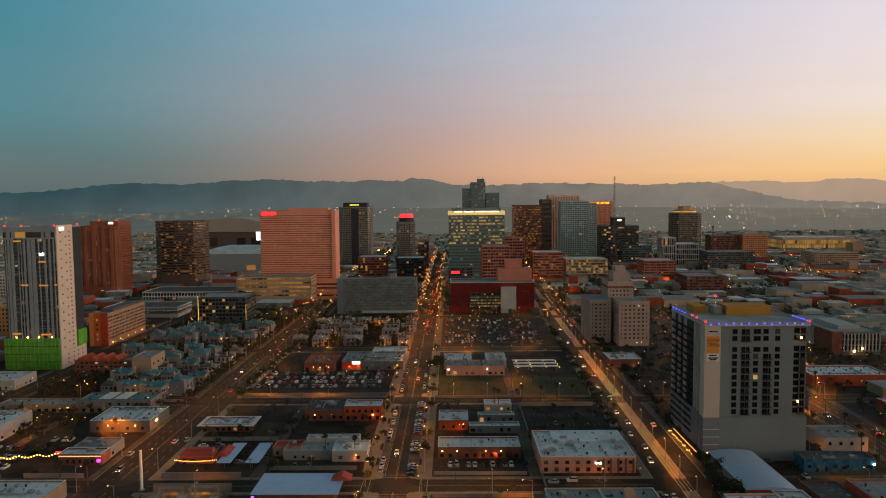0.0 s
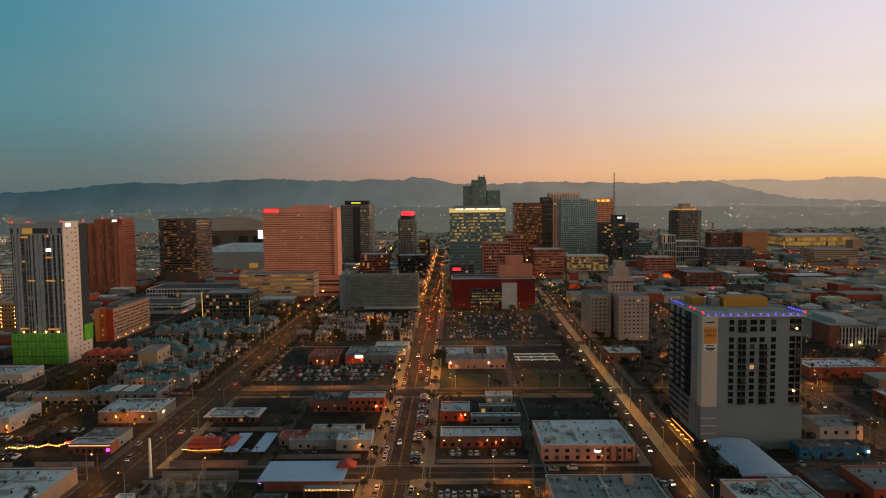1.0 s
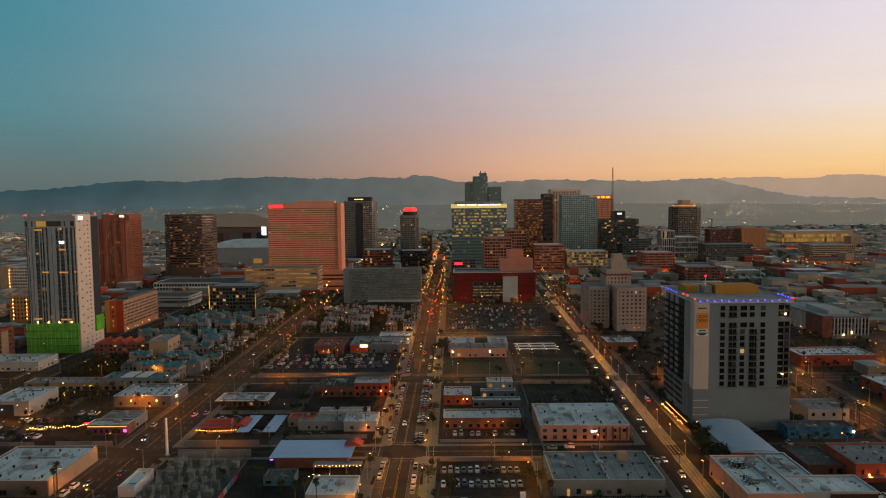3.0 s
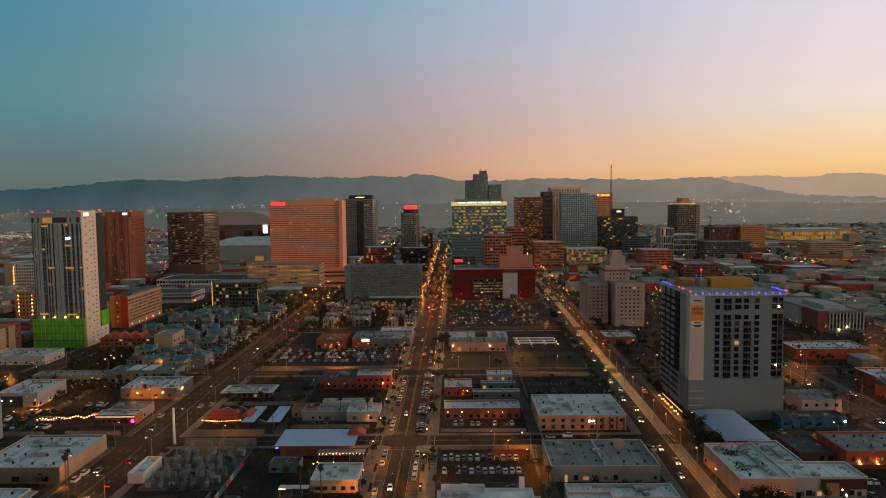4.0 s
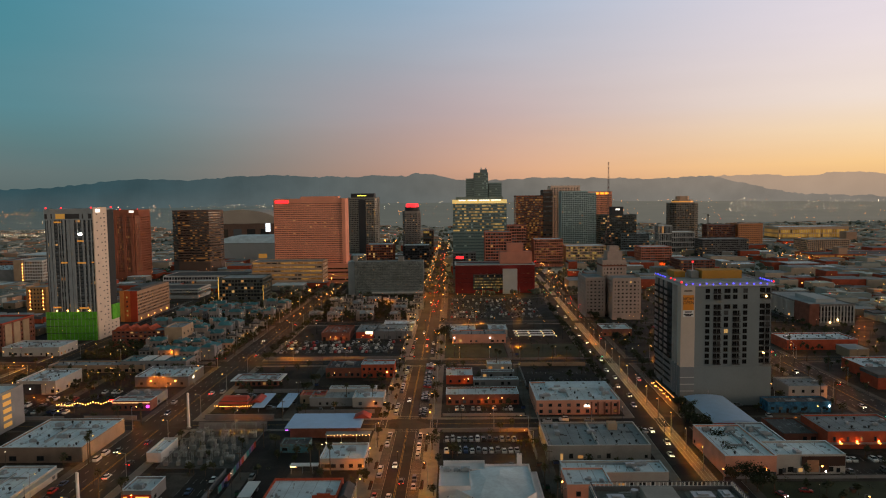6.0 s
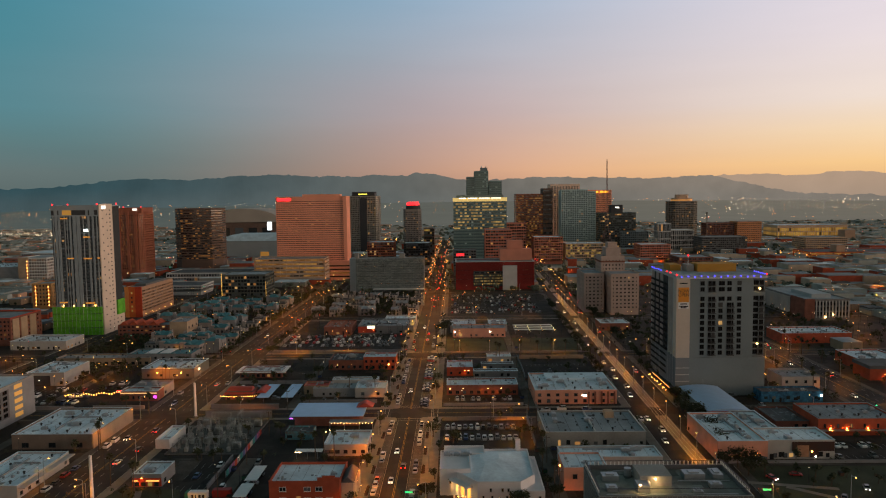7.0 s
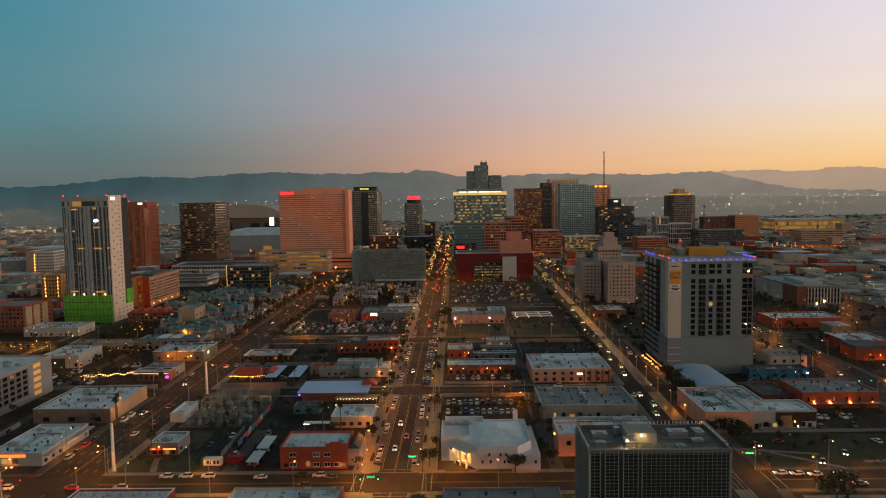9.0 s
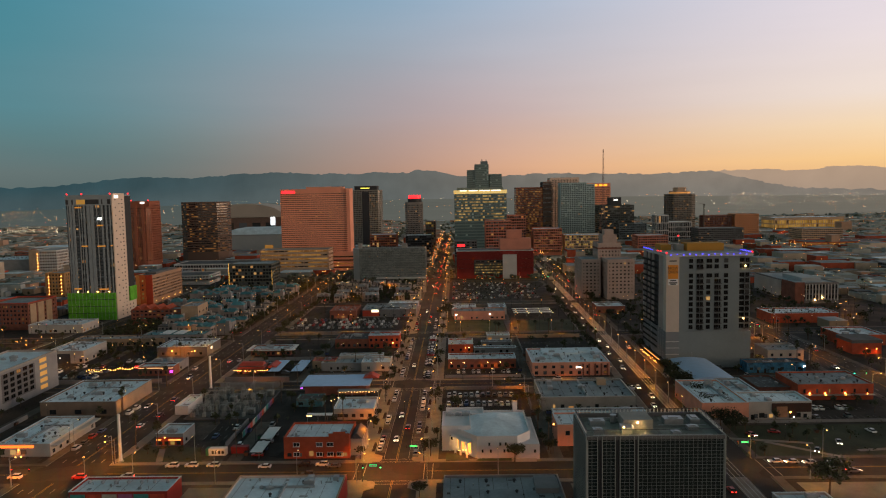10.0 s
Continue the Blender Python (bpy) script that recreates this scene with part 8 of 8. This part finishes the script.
        for k in range(2):
            z.box(s_ * (10.5 + k * 3) - 0.12, s_ * (10.5 + k * 3) + 0.12, cy - 7, cy + 7, 0.062, 0.068)
    tagged(part("crossing_marking", z, PAINT_WHITE), "worn white pedestrian crossing", "road marking", kind="structure")
z = Shape()
for off in (0, 3.2):
    for s_ in (-1, 1):
        x = central(161) + s_ * (12 + off)
        z.box(x - 0.12, x + 0.12, 153.5, 168.5, 0.062, 0.068)
tagged(part("crossing_marking", z, PAINT_WHITE), "worn white pedestrian crossing", "road marking", kind="structure")

# ---- larger buildings between the towers ----
t = thing("stadium", -420, 1540, 0, "huge stadium with an arched pale roof", "stadium")
part("wall", Shape().box(-110, 60, -60, 60, 0, 52), surface("stadium brick", (0.16, 0.10, 0.08), 0.9, 0.2), t)
vault = Shape()
prev = None
for k in range(15):
    a = math.pi * k / 14
    p = (-25 - 85 * math.cos(a), 52 + 30 * math.sin(a))
    if prev:
        vault.poly((prev[0], -60, prev[1]), (p[0], -60, p[1]), (p[0], 60, p[1]), (prev[0], 60, prev[1]))
        vault.poly((prev[0], -60, 51), (p[0], -60, 51), (p[0], -60, p[1]), (prev[0], -60, prev[1]))
    prev = p
part("roof", vault, surface("stadium roof", (0.42, 0.36, 0.31), 0.6, 0.1, 0.02), t, "arched pale metal roof")
for k in range(5):
    part("arch_window", Shape().box(-100 + k * 30, -82 + k * 30, -60.6, -60.1, 22, 40), GLASS_BUSY if k != 1 else GLASS_GARAGE, t)
part("screen", Shape().box(31, 41, -61, -60.2, 34, 52), lamp("white screen", (0.85, 0.95, 1.0), 1.6), t, "bright white screen")
t = thing("convention_hall", -320, 1125, 0, "wide convention hall with pale curved roofs", "hall")
part("wall", Shape().box(-60, 52, -25, 60, 0, 34), GREYTOWER, t)
part("roof", Shape().prism(rect(-62, 54, -27, 62), 34, 44, rect(-30, 54, -10, 50)), WHITE_ROOF, t)
part("lit_hall", Shape().box(20, 34, -25.6, -25.1, 8, 16), GLASS_GARAGE, t)
ROSE = surface("rose brick", (0.54, 0.20, 0.135), 0.85, 0.15, 0.05, 0.8, 0.1)
BLOCKS = (
    ("office_block", "orange brick office block", (141, 184, 1000, 1040), 41, 9, ROSE, GLASS_BRONZE),
    ("office_block", "red brick office block", (98, 130, 1010, 1040), 62, 13, ROSE, GLASS_DARK),
    ("office_block", "yellow-lit low office block", (190, 250, 1010, 1050), 30, 6, TAN, GLASS_GOLD),
    ("office_block", "grey apartment block behind the old hotel", (305, 352, 1148, 1180), 40, 9, SLATE, GLASS_BUSY),
    ("office_block", "pale windowless block", (356, 376, 1100, 1130), 55, 4, PALE_CONCRETE, GLASS_DARK),
    ("office_block", "pale low block", (386, 440, 1180, 1215), 40, 4, PALE_CONCRETE, GLASS_DARK),
    ("office_block", "red brick block with a lit roof", (309, 352, 844, 890), 22.5, 5, DARK_BRICK, GLASS_DARK),
    ("office_block", "grey concrete office block", (-330, -255, 700, 740), 11, 2, PALE_CONCRETE, GLASS_DARK),
    ("office_block", "low white office block with a ramp", (-330, -230, 790, 840), 15, 2, PALE_CONCRETE, GLASS_DARK),
    ("office_block", "brown office block", (-110, -70, 1000, 1040), 36, 8, BROWN, GLASS_BUSY),
    ("office_block", "yellow-lit office block beside the middle street", (-30, -13, 1130, 1160), 50, 10, DARK_BROWN, GLASS_GOLD),
    ("office_block", "dark office block", (-55, -16, 1000, 1040), 34, 8, CHARCOAL, GLASS_BUSY),
    ("office_block", "low glass hotel with red sign", (20, 50, 860, 885), 34, 8, DARK_CONCRETE, GLASS_BUSY),
    ("office_block", "brown block behind the red building", (62, 96, 860, 900), 60, 14, ROSE, GLASS_DARK),
    ("office_block", "brick apartments", (300, 345, 1000, 1040), 28, 6, ROSE, GLASS_BUSY),
    ("office_block", "dark unfinished apartments with crane", (426, 500, 1100, 1140), 32, 8, DARK_CONCRETE, GLASS_DARK),
    ("office_block", "tan block", (620, 690, 1150, 1200), 26, 6, TAN, GLASS_BUSY),
    ("office_block", "dark red low block", (470, 520, 900, 940), 11, 2, DARK_BRICK, GLASS_DARK),
    ("office_block", "white-roofed hall with lit front", (560, 700, 1010, 1070), 13, 2, BRICK, GLASS_GARAGE),
    ("office_block", "grey hall in the west", (500, 600, 690, 740), 12, 2, GREY_STUCCO, GLASS_DARK),
    ("office_block", "brown block in the east", (-600, -540, 900, 950), 26, 6, BROWN, GLASS_BUSY),
    ("office_block", "white hall in the east", (-700, -560, 1100, 1170), 18, 3, PALE_CONCRETE, GLASS_BUSY),
)
for name, label, (x0, x1, y0, y1), h, floors, wall, panes in BLOCKS:
    tower(name, label + " among the city blocks", rect(x0, x1, y0, y1), h, floors, 3.4, wall, panes, 1.5, 0.6, 0.3, cap=1.6, ground=4, category="office block", roof=rng.choice((GREY_ROOF, WHITE_ROOF, DARK_ROOF)))
t = thing("hotel_sign", 31, 860.0, 26, "red lit hotel sign", "sign")
part("panel", Shape().box(-7, 3, -0.3, 0, 0, 3), RED_LIGHT, t)
# tower crane in the west
t = thing("tower_crane", 440, 1118, 34, "dark lattice tower crane on a building site", "crane")
CRANE = surface("crane paint", (0.12, 0.10, 0.08), 0.6)
lattice = Shape()
for k in range(16):
    for a, b in ((-0.8, -0.8), (0.8, -0.8), (0.8, 0.8), (-0.8, 0.8)):
        lattice.tube((a, b, 2.2 * k), (a, b, 2.2 * k + 2.2), 0.16, 0.16, 4, False)
        lattice.tube((a, b, 2.2 * k), (-b, a, 2.2 * k + 2.2), 0.1, 0.1, 4, False)
part("mast", lattice, CRANE, t)
part("cab", Shape().box(-1.2, 1.2, -1.2, 1.2, 35.2, 38), CRANE, t)
part("jib", Shape().tube((-9, 0, 38.2), (6, 20, 38.2), 0.4, 0.25, 4), CRANE, t)

# ---- the low city that reaches to the mountains ----
KEEP = ((-440, 380, -400, 760), (-450, 520, 760, 1420), (-560, -300, 1450, 1640), (690, 900, 1460, 1590), (500, 640, 1080, 1400))


def free(x, y):
    return not any(x0 < x < x1 and y0 < y < y1 for x0, x1, y0, y1 in KEEP)


def low_city(name, label, mat_wall, mat_roof, count, seed):
    r = random.Random(seed)
    walls, roofs = Shape(), Shape()
    made = 0
    while made < count:
        y = 60 + 2180 * r.random() ** 1.2
        x = r.uniform(-0.75, 0.75) * (y + 260)
        if not free(x, y) or abs(x) < 20 or abs(x + 117) < 22 or abs(x - central(y)) < 24:
            continue
        k = 0.75 + y / 2600
        w, d = r.uniform(4, 13) * k, r.uniform(4, 11) * k
        h = r.choice((4, 4, 4.5, 5, 6, 7, 9)) * (1 + (r.random() < 0.012) * 1.5)
        g_ = ground_z(y)
        walls.box(x - w, x + w, y - d, y + d, g_ - 2, g_ + h)
        roofs.box(x - w + 0.3, x + w - 0.3, y - d + 0.3, y + d - 0.3, g_ + h + 0.01, g_ + h + 0.35)
        made += 1
    city = tagged(part(name, walls, mat_wall), label, "houses", kind="stuff")
    part("roofs", roofs, mat_roof, city, kind="stuff")


# far walls and roofs: distance haze is mixed into these paler colours
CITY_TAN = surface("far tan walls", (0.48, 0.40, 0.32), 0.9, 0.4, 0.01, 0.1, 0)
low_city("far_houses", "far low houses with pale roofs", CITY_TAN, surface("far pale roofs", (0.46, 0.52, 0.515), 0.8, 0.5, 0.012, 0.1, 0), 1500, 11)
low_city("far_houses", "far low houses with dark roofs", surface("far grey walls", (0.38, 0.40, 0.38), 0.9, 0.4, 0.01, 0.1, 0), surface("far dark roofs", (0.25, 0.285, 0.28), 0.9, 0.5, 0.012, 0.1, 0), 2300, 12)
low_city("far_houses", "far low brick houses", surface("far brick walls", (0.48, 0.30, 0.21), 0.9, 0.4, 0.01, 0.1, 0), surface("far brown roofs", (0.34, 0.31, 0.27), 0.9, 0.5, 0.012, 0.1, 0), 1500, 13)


# fill between the towers
HOUSED = []


def infill(name, label, mat_wall, mat_roof, count, seed):
    r = random.Random(seed)
    walls, roofs = Shape(), Shape()
    for _ in range(count):
        x, y = r.uniform(-560, 760), r.uniform(720, 1420)
        if abs(x) < 22 or abs(x - central(y)) < 22 or abs(x + 117) < 22:
            continue
        w, d, h = r.uniform(6, 20), r.uniform(6, 18), r.uniform(4, 13)
        walls.box(x - w, x + w, y - d, y + d, 0, h)
        HOUSED.append((x - w, x + w, y - d, y + d))
        roofs.box(x - w + 0.3, x + w - 0.3, y - d + 0.3, y + d - 0.3, h + 0.01, h + 0.35)
    city = tagged(part(name, walls, mat_wall), label, "houses", kind="stuff")
    part("roofs", roofs, mat_roof, city, kind="stuff")


def outskirts(name, label, mat_wall, mat_roof, count, seed):
    """Small houses on both flanks of the nearer blocks."""
    r = random.Random(seed)
    walls, roofs = Shape(), Shape()
    for _ in range(count):
        x, y = r.choice((r.uniform(258, 470), r.uniform(-450, -300))), r.uniform(100, 820)
        if 285 < x < 372 and 405 < y < 650 or 370 < x < 465 and 290 < y < 430 or x < -290 and 425 < y < 490 or x < -355 and 590 < y < 635:
            continue
        w, d, h = r.uniform(4, 11), r.uniform(4, 10), r.uniform(3.2, 6.5)
        walls.box(x - w, x + w, y - d, y + d, 0, h)
        HOUSED.append((x - w, x + w, y - d, y + d))
        roofs.prism(rect(x - w - 0.4, x + w + 0.4, y - d - 0.4, y + d + 0.4), h + 0.01, h + 0.3 + r.choice((0, 0, 1.6)), rect(x - w * 0.3, x + w * 0.3, y - d * 0.3, y + d * 0.3) if r.random() < 0.4 else None)
    city = tagged(part(name, walls, mat_wall), label, "houses", kind="stuff")
    part("roofs", roofs, mat_roof, city, kind="stuff")


outskirts("outskirt_houses", "small tan houses with grey roofs", TAN_STUCCO, GREY_ROOF, 150, 51)
outskirts("outskirt_houses", "small brick houses with dark roofs", BRICK, DARK_ROOF, 130, 52)
outskirts("outskirt_houses", "small pale sheds with white roofs", STUCCO, WHITE_ROOF, 70, 53)
infill("centre_houses", "low buildings among the towers", CITY_TAN, GREY_ROOF, 170, 21)
infill("centre_houses", "low brick buildings among the towers", BRICK, GREY_ROOF, 170, 22)
infill("centre_houses", "low pale buildings among the towers", CONCRETE, WHITE_ROOF, 80, 23)

# ground taken by buildings, so that greenery keeps clear of them
bpy.context.view_layer.update()
TAKEN = []
for ob in bpy.data.objects:
    if ob.type == "MESH" and ob.parent and ob.parent.parent is None and ob.parent.type == "EMPTY" and ob.parent.name.split(".")[0] not in ("tree", "palm", "street_lamp", "traffic_signal", "utility_pole"):
        bb = [ob.matrix_world @ Vector(c) for c in ob.bound_box]
        if max(c.z for c in bb) > 2.4 and min(c.z for c in bb) < 6:
            TAKEN.append((min(c.x for c in bb), max(c.x for c in bb), min(c.y for c in bb), max(c.y for c in bb)))
TAKEN = np.array(TAKEN + HOUSED)


def built(x, y, r):
    return ((TAKEN[:, 0] - r < x) & (x < TAKEN[:, 1] + r) & (TAKEN[:, 2] - r < y) & (y < TAKEN[:, 3] + r)).any()


def clear(x, y, r):
    if abs(x) < 10 + r or abs(x + 117) < 13 + r or abs(x - central(y)) < 12 + r or abs(x + 246) < 9.5 + r or abs(x - 230) < 11 + r or min(abs(x - c) for c in (59.5, -60.5)) < 2.8 + r * 0.5:
        return False
    if min(abs(y - c) for c in (161, 275, 399, 540, 692)) < 8 + r:
        return False
    return not built(x, y, r)


# far trees: loose crowns, their leaf colour lightened to hold the haze
r = random.Random(5)
wood = Shape()
for k in range(6500):
    y = 700 + 1530 * r.random() ** 1.1
    x = r.uniform(-0.75, 0.75) * (y + 260)
    if y < 1500 and built(x, y, 2.5):
        continue
    s_ = r.uniform(2.0, 4.0) * (1 + y / 3000)
    for q in range(3):
        c = (x + r.uniform(-s_, s_) * 0.6, y + r.uniform(-s_, s_) * 0.6, ground_z(y) + s_ * r.uniform(0.5, 1.1))
        wood.ball(c, s_ * r.uniform(0.45, 0.75), 0.8, 5, 3)
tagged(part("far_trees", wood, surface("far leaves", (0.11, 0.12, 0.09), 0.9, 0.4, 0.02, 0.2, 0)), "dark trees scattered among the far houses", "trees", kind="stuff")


FAR_BULB = bpy.data.lights.new("far_bulb", "SPOT")
FAR_BULB.energy, FAR_BULB.color, FAR_BULB.shadow_soft_size = 22000.0, (1.0, 0.225, 0.014), 0.5
FAR_BULB.spot_size, FAR_BULB.spot_blend = radians(150), 0.8


# lights of the far city
def far_lights(name, label, mat, count, seed, y0, y1, size, x_of=None, power=1.6, bulbs=0):
    r = random.Random(seed)
    s_, posts, spots = Shape(), Shape(), []
    for _ in range(count):
        y = y0 + (y1 - y0) * r.random() ** power
        if not x_of and r.random() < 0.7:
            y = 210 * round(y / 210) + r.uniform(-6, 6)
        x = x_of(r, y) if x_of else r.uniform(-0.72, 0.72) * (y + 200)
        if y < 1000 and built(x, y, 2.0):
            continue
        q = size * r.uniform(0.4, 1.1) * (0.3 + y / 1650)
        z = ground_z(y) + r.uniform(5, 10) + y / 400
        s_.ball((x, y, z), q, 0.9, 5, 3)
        if y < 1500:
            posts.tube((x, y, 0), (x, y, z), 0.1, 0.07, 4, False)
        spots.append((x, y, z - q - 0.4))
    lot = tagged(part(name, s_, mat), label, "lights", kind="stuff")
    if posts.v:
        part("posts", posts, DARK_METAL, lot, kind="stuff")
    for p in spots[:bulbs]:
        b = new("bulb", FAR_BULB)
        b.parent = lot
        b.matrix_basis = pose(*p)


DIM_WARM = lamp("far warm lamp", (1.0, 0.36, 0.08), 5.0)
DIM_WHITE = lamp("far white lamp", (1.0, 0.78, 0.50), 4.0)
far_lights("far_lamps", "orange street lamps of the far city", DIM_WARM, 1350, 31, 500, 4300, 0.42, power=1.5)
far_lights("far_lamps", "pale lamps of the far city", DIM_WHITE, 620, 32, 700, 4300, 0.45, power=1.1)
far_lights("far_lamps", "red lamps of the far city", lamp("far red lamp", (1.0, 0.05, 0.03), 6.0), 110, 33, 500, 2600, 0.5)
far_lights("far_lamps", "green signals of the far city", lamp("far green lamp", (0.1, 0.9, 0.5), 2.0), 40, 34, 450, 1500, 0.5)
# bright fields of lamps: rail yard and airport
far_lights("yard_lamps", "bright lamps of a distant yard", DIM_WHITE, 110, 35, 2700, 4300, 0.66, lambda r, y: y * min(0.68, 0.40 + abs(r.gauss(0, 0.13))), 1.0)
far_lights("yard_lamps", "warm lamps of a distant yard", DIM_WARM, 40, 36, 2900, 3500, 0.6, lambda r, y: -y * r.uniform(0.60, 0.72), 1.0)
far_lights("yard_lamps", "cool lamps of a distant depot", DIM_WHITE, 60, 63, 1820, 1930, 0.6, lambda r, y: -y * r.uniform(0.60, 0.76), 1.0)
far_lights("yard_lamps", "white lamps in the eastern distance", DIM_WHITE, 64, 37, 2800, 4400, 0.6, lambda r, y: -y * abs(r.gauss(0.34, 0.12)), 1.0)
far_lights("yard_lamps", "white lamps round a distant sports ground", DIM_WHITE, 40, 46, 1800, 2100, 0.6, lambda r, y: -y * r.uniform(0.58, 0.66), 1.0)
far_lights("yard_lamps", "yellow shop lamps in the west", DIM_WARM, 60, 47, 960, 1080, 0.7, lambda r, y: r.uniform(480, 700), 1.0, 6)
# small lamps by doors and in yards of the near blocks
far_lights("yard_lamps", "white lamps by doors among the nearer blocks", DIM_WHITE, 240, 61, 180, 900, 0.30, lambda r, y: r.uniform(-300, 330), 1.0)
far_lights("yard_lamps", "orange lamps of the western car parks", SODIUM, 90, 62, 420, 1400, 0.4, lambda r, y: r.uniform(240, 700), 1.0, 26)
far_lights("yard_lamps", "small warm lamps in yards and by doors", DIM_WARM, 560, 38, 420, 1250, 0.3, lambda r, y: r.uniform(-380, 420), 1.0, 70)
far_lights("yard_lamps", "lamps along the middle street in the distance", DIM_WARM, 110, 39, 700, 1500, 0.5, lambda r, y: r.choice((-9, 9)) + r.uniform(-3, 3), 1.0, 30)
far_lights("yard_lamps", "lamps along the avenue in the distance", SODIUM, 100, 40, 650, 1500, 0.5, lambda r, y: central(y) + r.choice((-12, 12)), 1.0, 26)
far_lights("yard_lamps", "lamps along the east street in the distance", SODIUM, 110, 41, 600, 1500, 0.5, lambda r, y: -117 + r.choice((-12, 12)), 1.0, 26)
far_lights("yard_lamps", "small warm lamps in the outer blocks", SODIUM, 230, 42, 160, 800, 0.32, lambda r, y: r.choice((r.uniform(250, 500), r.uniform(-470, -250))), 1.0, 34)
far_lights("tail_lights", "queue of red tail lights far down the middle street", lamp("far tail light", (1.0, 0.03, 0.02), 5.0), 44, 44, 560, 1150, 0.42, lambda r, y: r.uniform(1, 7), 1.0)
far_lights("tail_lights", "red lights far down the avenue", lamp("far tail light", (1.0, 0.03, 0.02), 5.0), 16, 45, 560, 1100, 0.5, lambda r, y: central(y) + r.uniform(3, 9), 1.0)

far_lights("path_lamps", "small pale lamps between the townhouses", DIM_WHITE, 100, 48, 404, 684, 0.27, lambda r, y: r.choice((r.uniform(-228, -134), r.uniform(-228, -134), r.uniform(-104, -14))), 1.0)
far_lights("yard_lamps", "warm lamps of patios and shops east of the street", SODIUM, 130, 64, 285, 420, 0.42, lambda r, y: r.uniform(-330, -132), 1.0, 10)
far_lights("yard_lamps", "white lamps of shops west of the avenue", DIM_WHITE, 60, 65, 285, 560, 0.4, lambda r, y: r.uniform(240, 420), 1.0)
# lamps over doors and loading bays of the nearer buildings
DOOR_BULB = bpy.data.lights.new("door_bulb", "SPOT")
DOOR_BULB.energy, DOOR_BULB.color, DOOR_BULB.shadow_soft_size = 650.0, (1.0, 0.20, 0.02), 0.2
DOOR_BULB.spot_size, DOOR_BULB.spot_blend = radians(150), 0.6
r = random.Random(77)
fronts = [b for b in TAKEN.tolist() if 9 < b[1] - b[0] < 60 and 6 < b[3] - b[2] < 60 and 168 < b[2] < 700 and abs((b[0] + b[1]) / 2) < 300]
r.shuffle(fronts)
glow, where, seen = Shape(), [], set()
for x0, x1, y0, y1 in fronts:
    if (round(x0 / 6), round(y0 / 6)) in seen or len(where) > 95:
        continue
    seen.add((round(x0 / 6), round(y0 / 6)))
    for k in range(r.choice((1, 1, 2, 3))):
        p = (r.uniform(x0 + 1.5, x1 - 1.5), y0 - 0.3, r.uniform(2.8, 3.4))
        glow.ball(p, 0.2, 1.0, 6, 4)
        where.append(p)
lot = tagged(part("door_lamps", glow, SODIUM), "small orange lamps over doors and loading bays", "lamps", kind="stuff")
for p in where[:60]:
    b = new("bulb", DOOR_BULB)
    b.parent = lot
    b.matrix_basis = pose(p[0], p[1] - 0.7, p[2] - 0.1)

# shrubs in yards and along walls
r = random.Random(9)
rng.seed(9)
bush = Shape()
for k in range(1500):
    x, y = r.uniform(-236, 236), r.uniform(172, 690)
    q = r.uniform(0.6, 1.8)
    if clear(x, y, q * 0.5):
        leaf_card(bush, (x, y, q * 0.7), q, 0.35, 14)
tagged(part("shrubs", bush, LEAF), "dusty shrubs in yards and along walls", "shrubs", kind="stuff")

# the many trees of the back yards
crowns, stems = Shape(), Shape()
made = 0
for k in range(16000):
    zone = r.random()
    if zone < 0.34:
        x, y = r.uniform(-232, -132), r.uniform(402, 684)
    elif zone < 0.48:
        x, y = r.uniform(-104, -12), r.uniform(545, 686)
    elif zone < 0.62:
        x, y = r.uniform(126, 330), r.uniform(350, 720)
    elif zone < 0.78:
        x, y = r.uniform(-330, 330), r.uniform(172, 400)
    elif zone < 0.82:
        x, y = r.uniform(-236, -132), r.uniform(345, 400)
    elif zone < 0.92:
        x, y = r.choice((r.uniform(256, 470), r.uniform(-440, -256))), r.uniform(140, 720)
    else:
        x, y = r.uniform(-440, 470), r.uniform(690, 900)
    h = r.uniform(3.2, 6.5)
    if made > 2300 or not clear(x, y, h * 0.2) or (x > 15 and x < 105 and y > 540 and y < 690 and r.random() < 0.8):
        continue
    made += 1
    stems.tube((x, y, 0), (x + 0.2, y, h * 0.6), 0.2, 0.1, 5, False)
    for q in range(3):
        leaf_card(crowns, (x + r.uniform(-1, 1) * h * 0.2, y + r.uniform(-1, 1) * h * 0.2, h * r.uniform(0.5, 0.85)), h * 0.24, 0.55, 26)
grove = tagged(part("yard_trees", crowns, LEAF), "dark dusty trees in back yards and between houses", "trees", kind="stuff")
part("stems", stems, BARK, grove, kind="stuff")


# utility poles with their wires
def utility_pole(x, y, to=None):
    t = thing("utility_pole", x, y, 0.05, "wooden utility pole with crossarm and insulators", "utility pole", "utility poles")
    part("pole", Shape().tube((0, 0, 0), (0, 0, 11), 0.17, 0.12, 8), BARK, t)
    part("crossarm", Shape().box(-1.3, 1.3, -0.07, 0.07, 10.2, 10.4), BARK, t)
    for px in (-1.2, 0.4, 1.2):
        part("insulator", Shape().tube((px, 0, 10.4), (px, 0, 10.7), 0.07, 0.05, 6), PALE_CONCRETE, t)
    if to:
        for px in (-1.2, 1.2):
            wire = Shape()
            pts = [(px, to * k / 6, 10.7 - 1.2 * (1 - (2 * k / 6 - 1) ** 2)) for k in range(7)]
            for p, q in zip(pts, pts[1:]):
                wire.tube(p, q, 0.025, 0.025, 3, False)
            part("wire", wire, RUBBER, t)


for x in (-60.5, 57.8):
    for k in range(7):
        utility_pole(x, 176 + 34 * k, 34 if k < 6 else None)
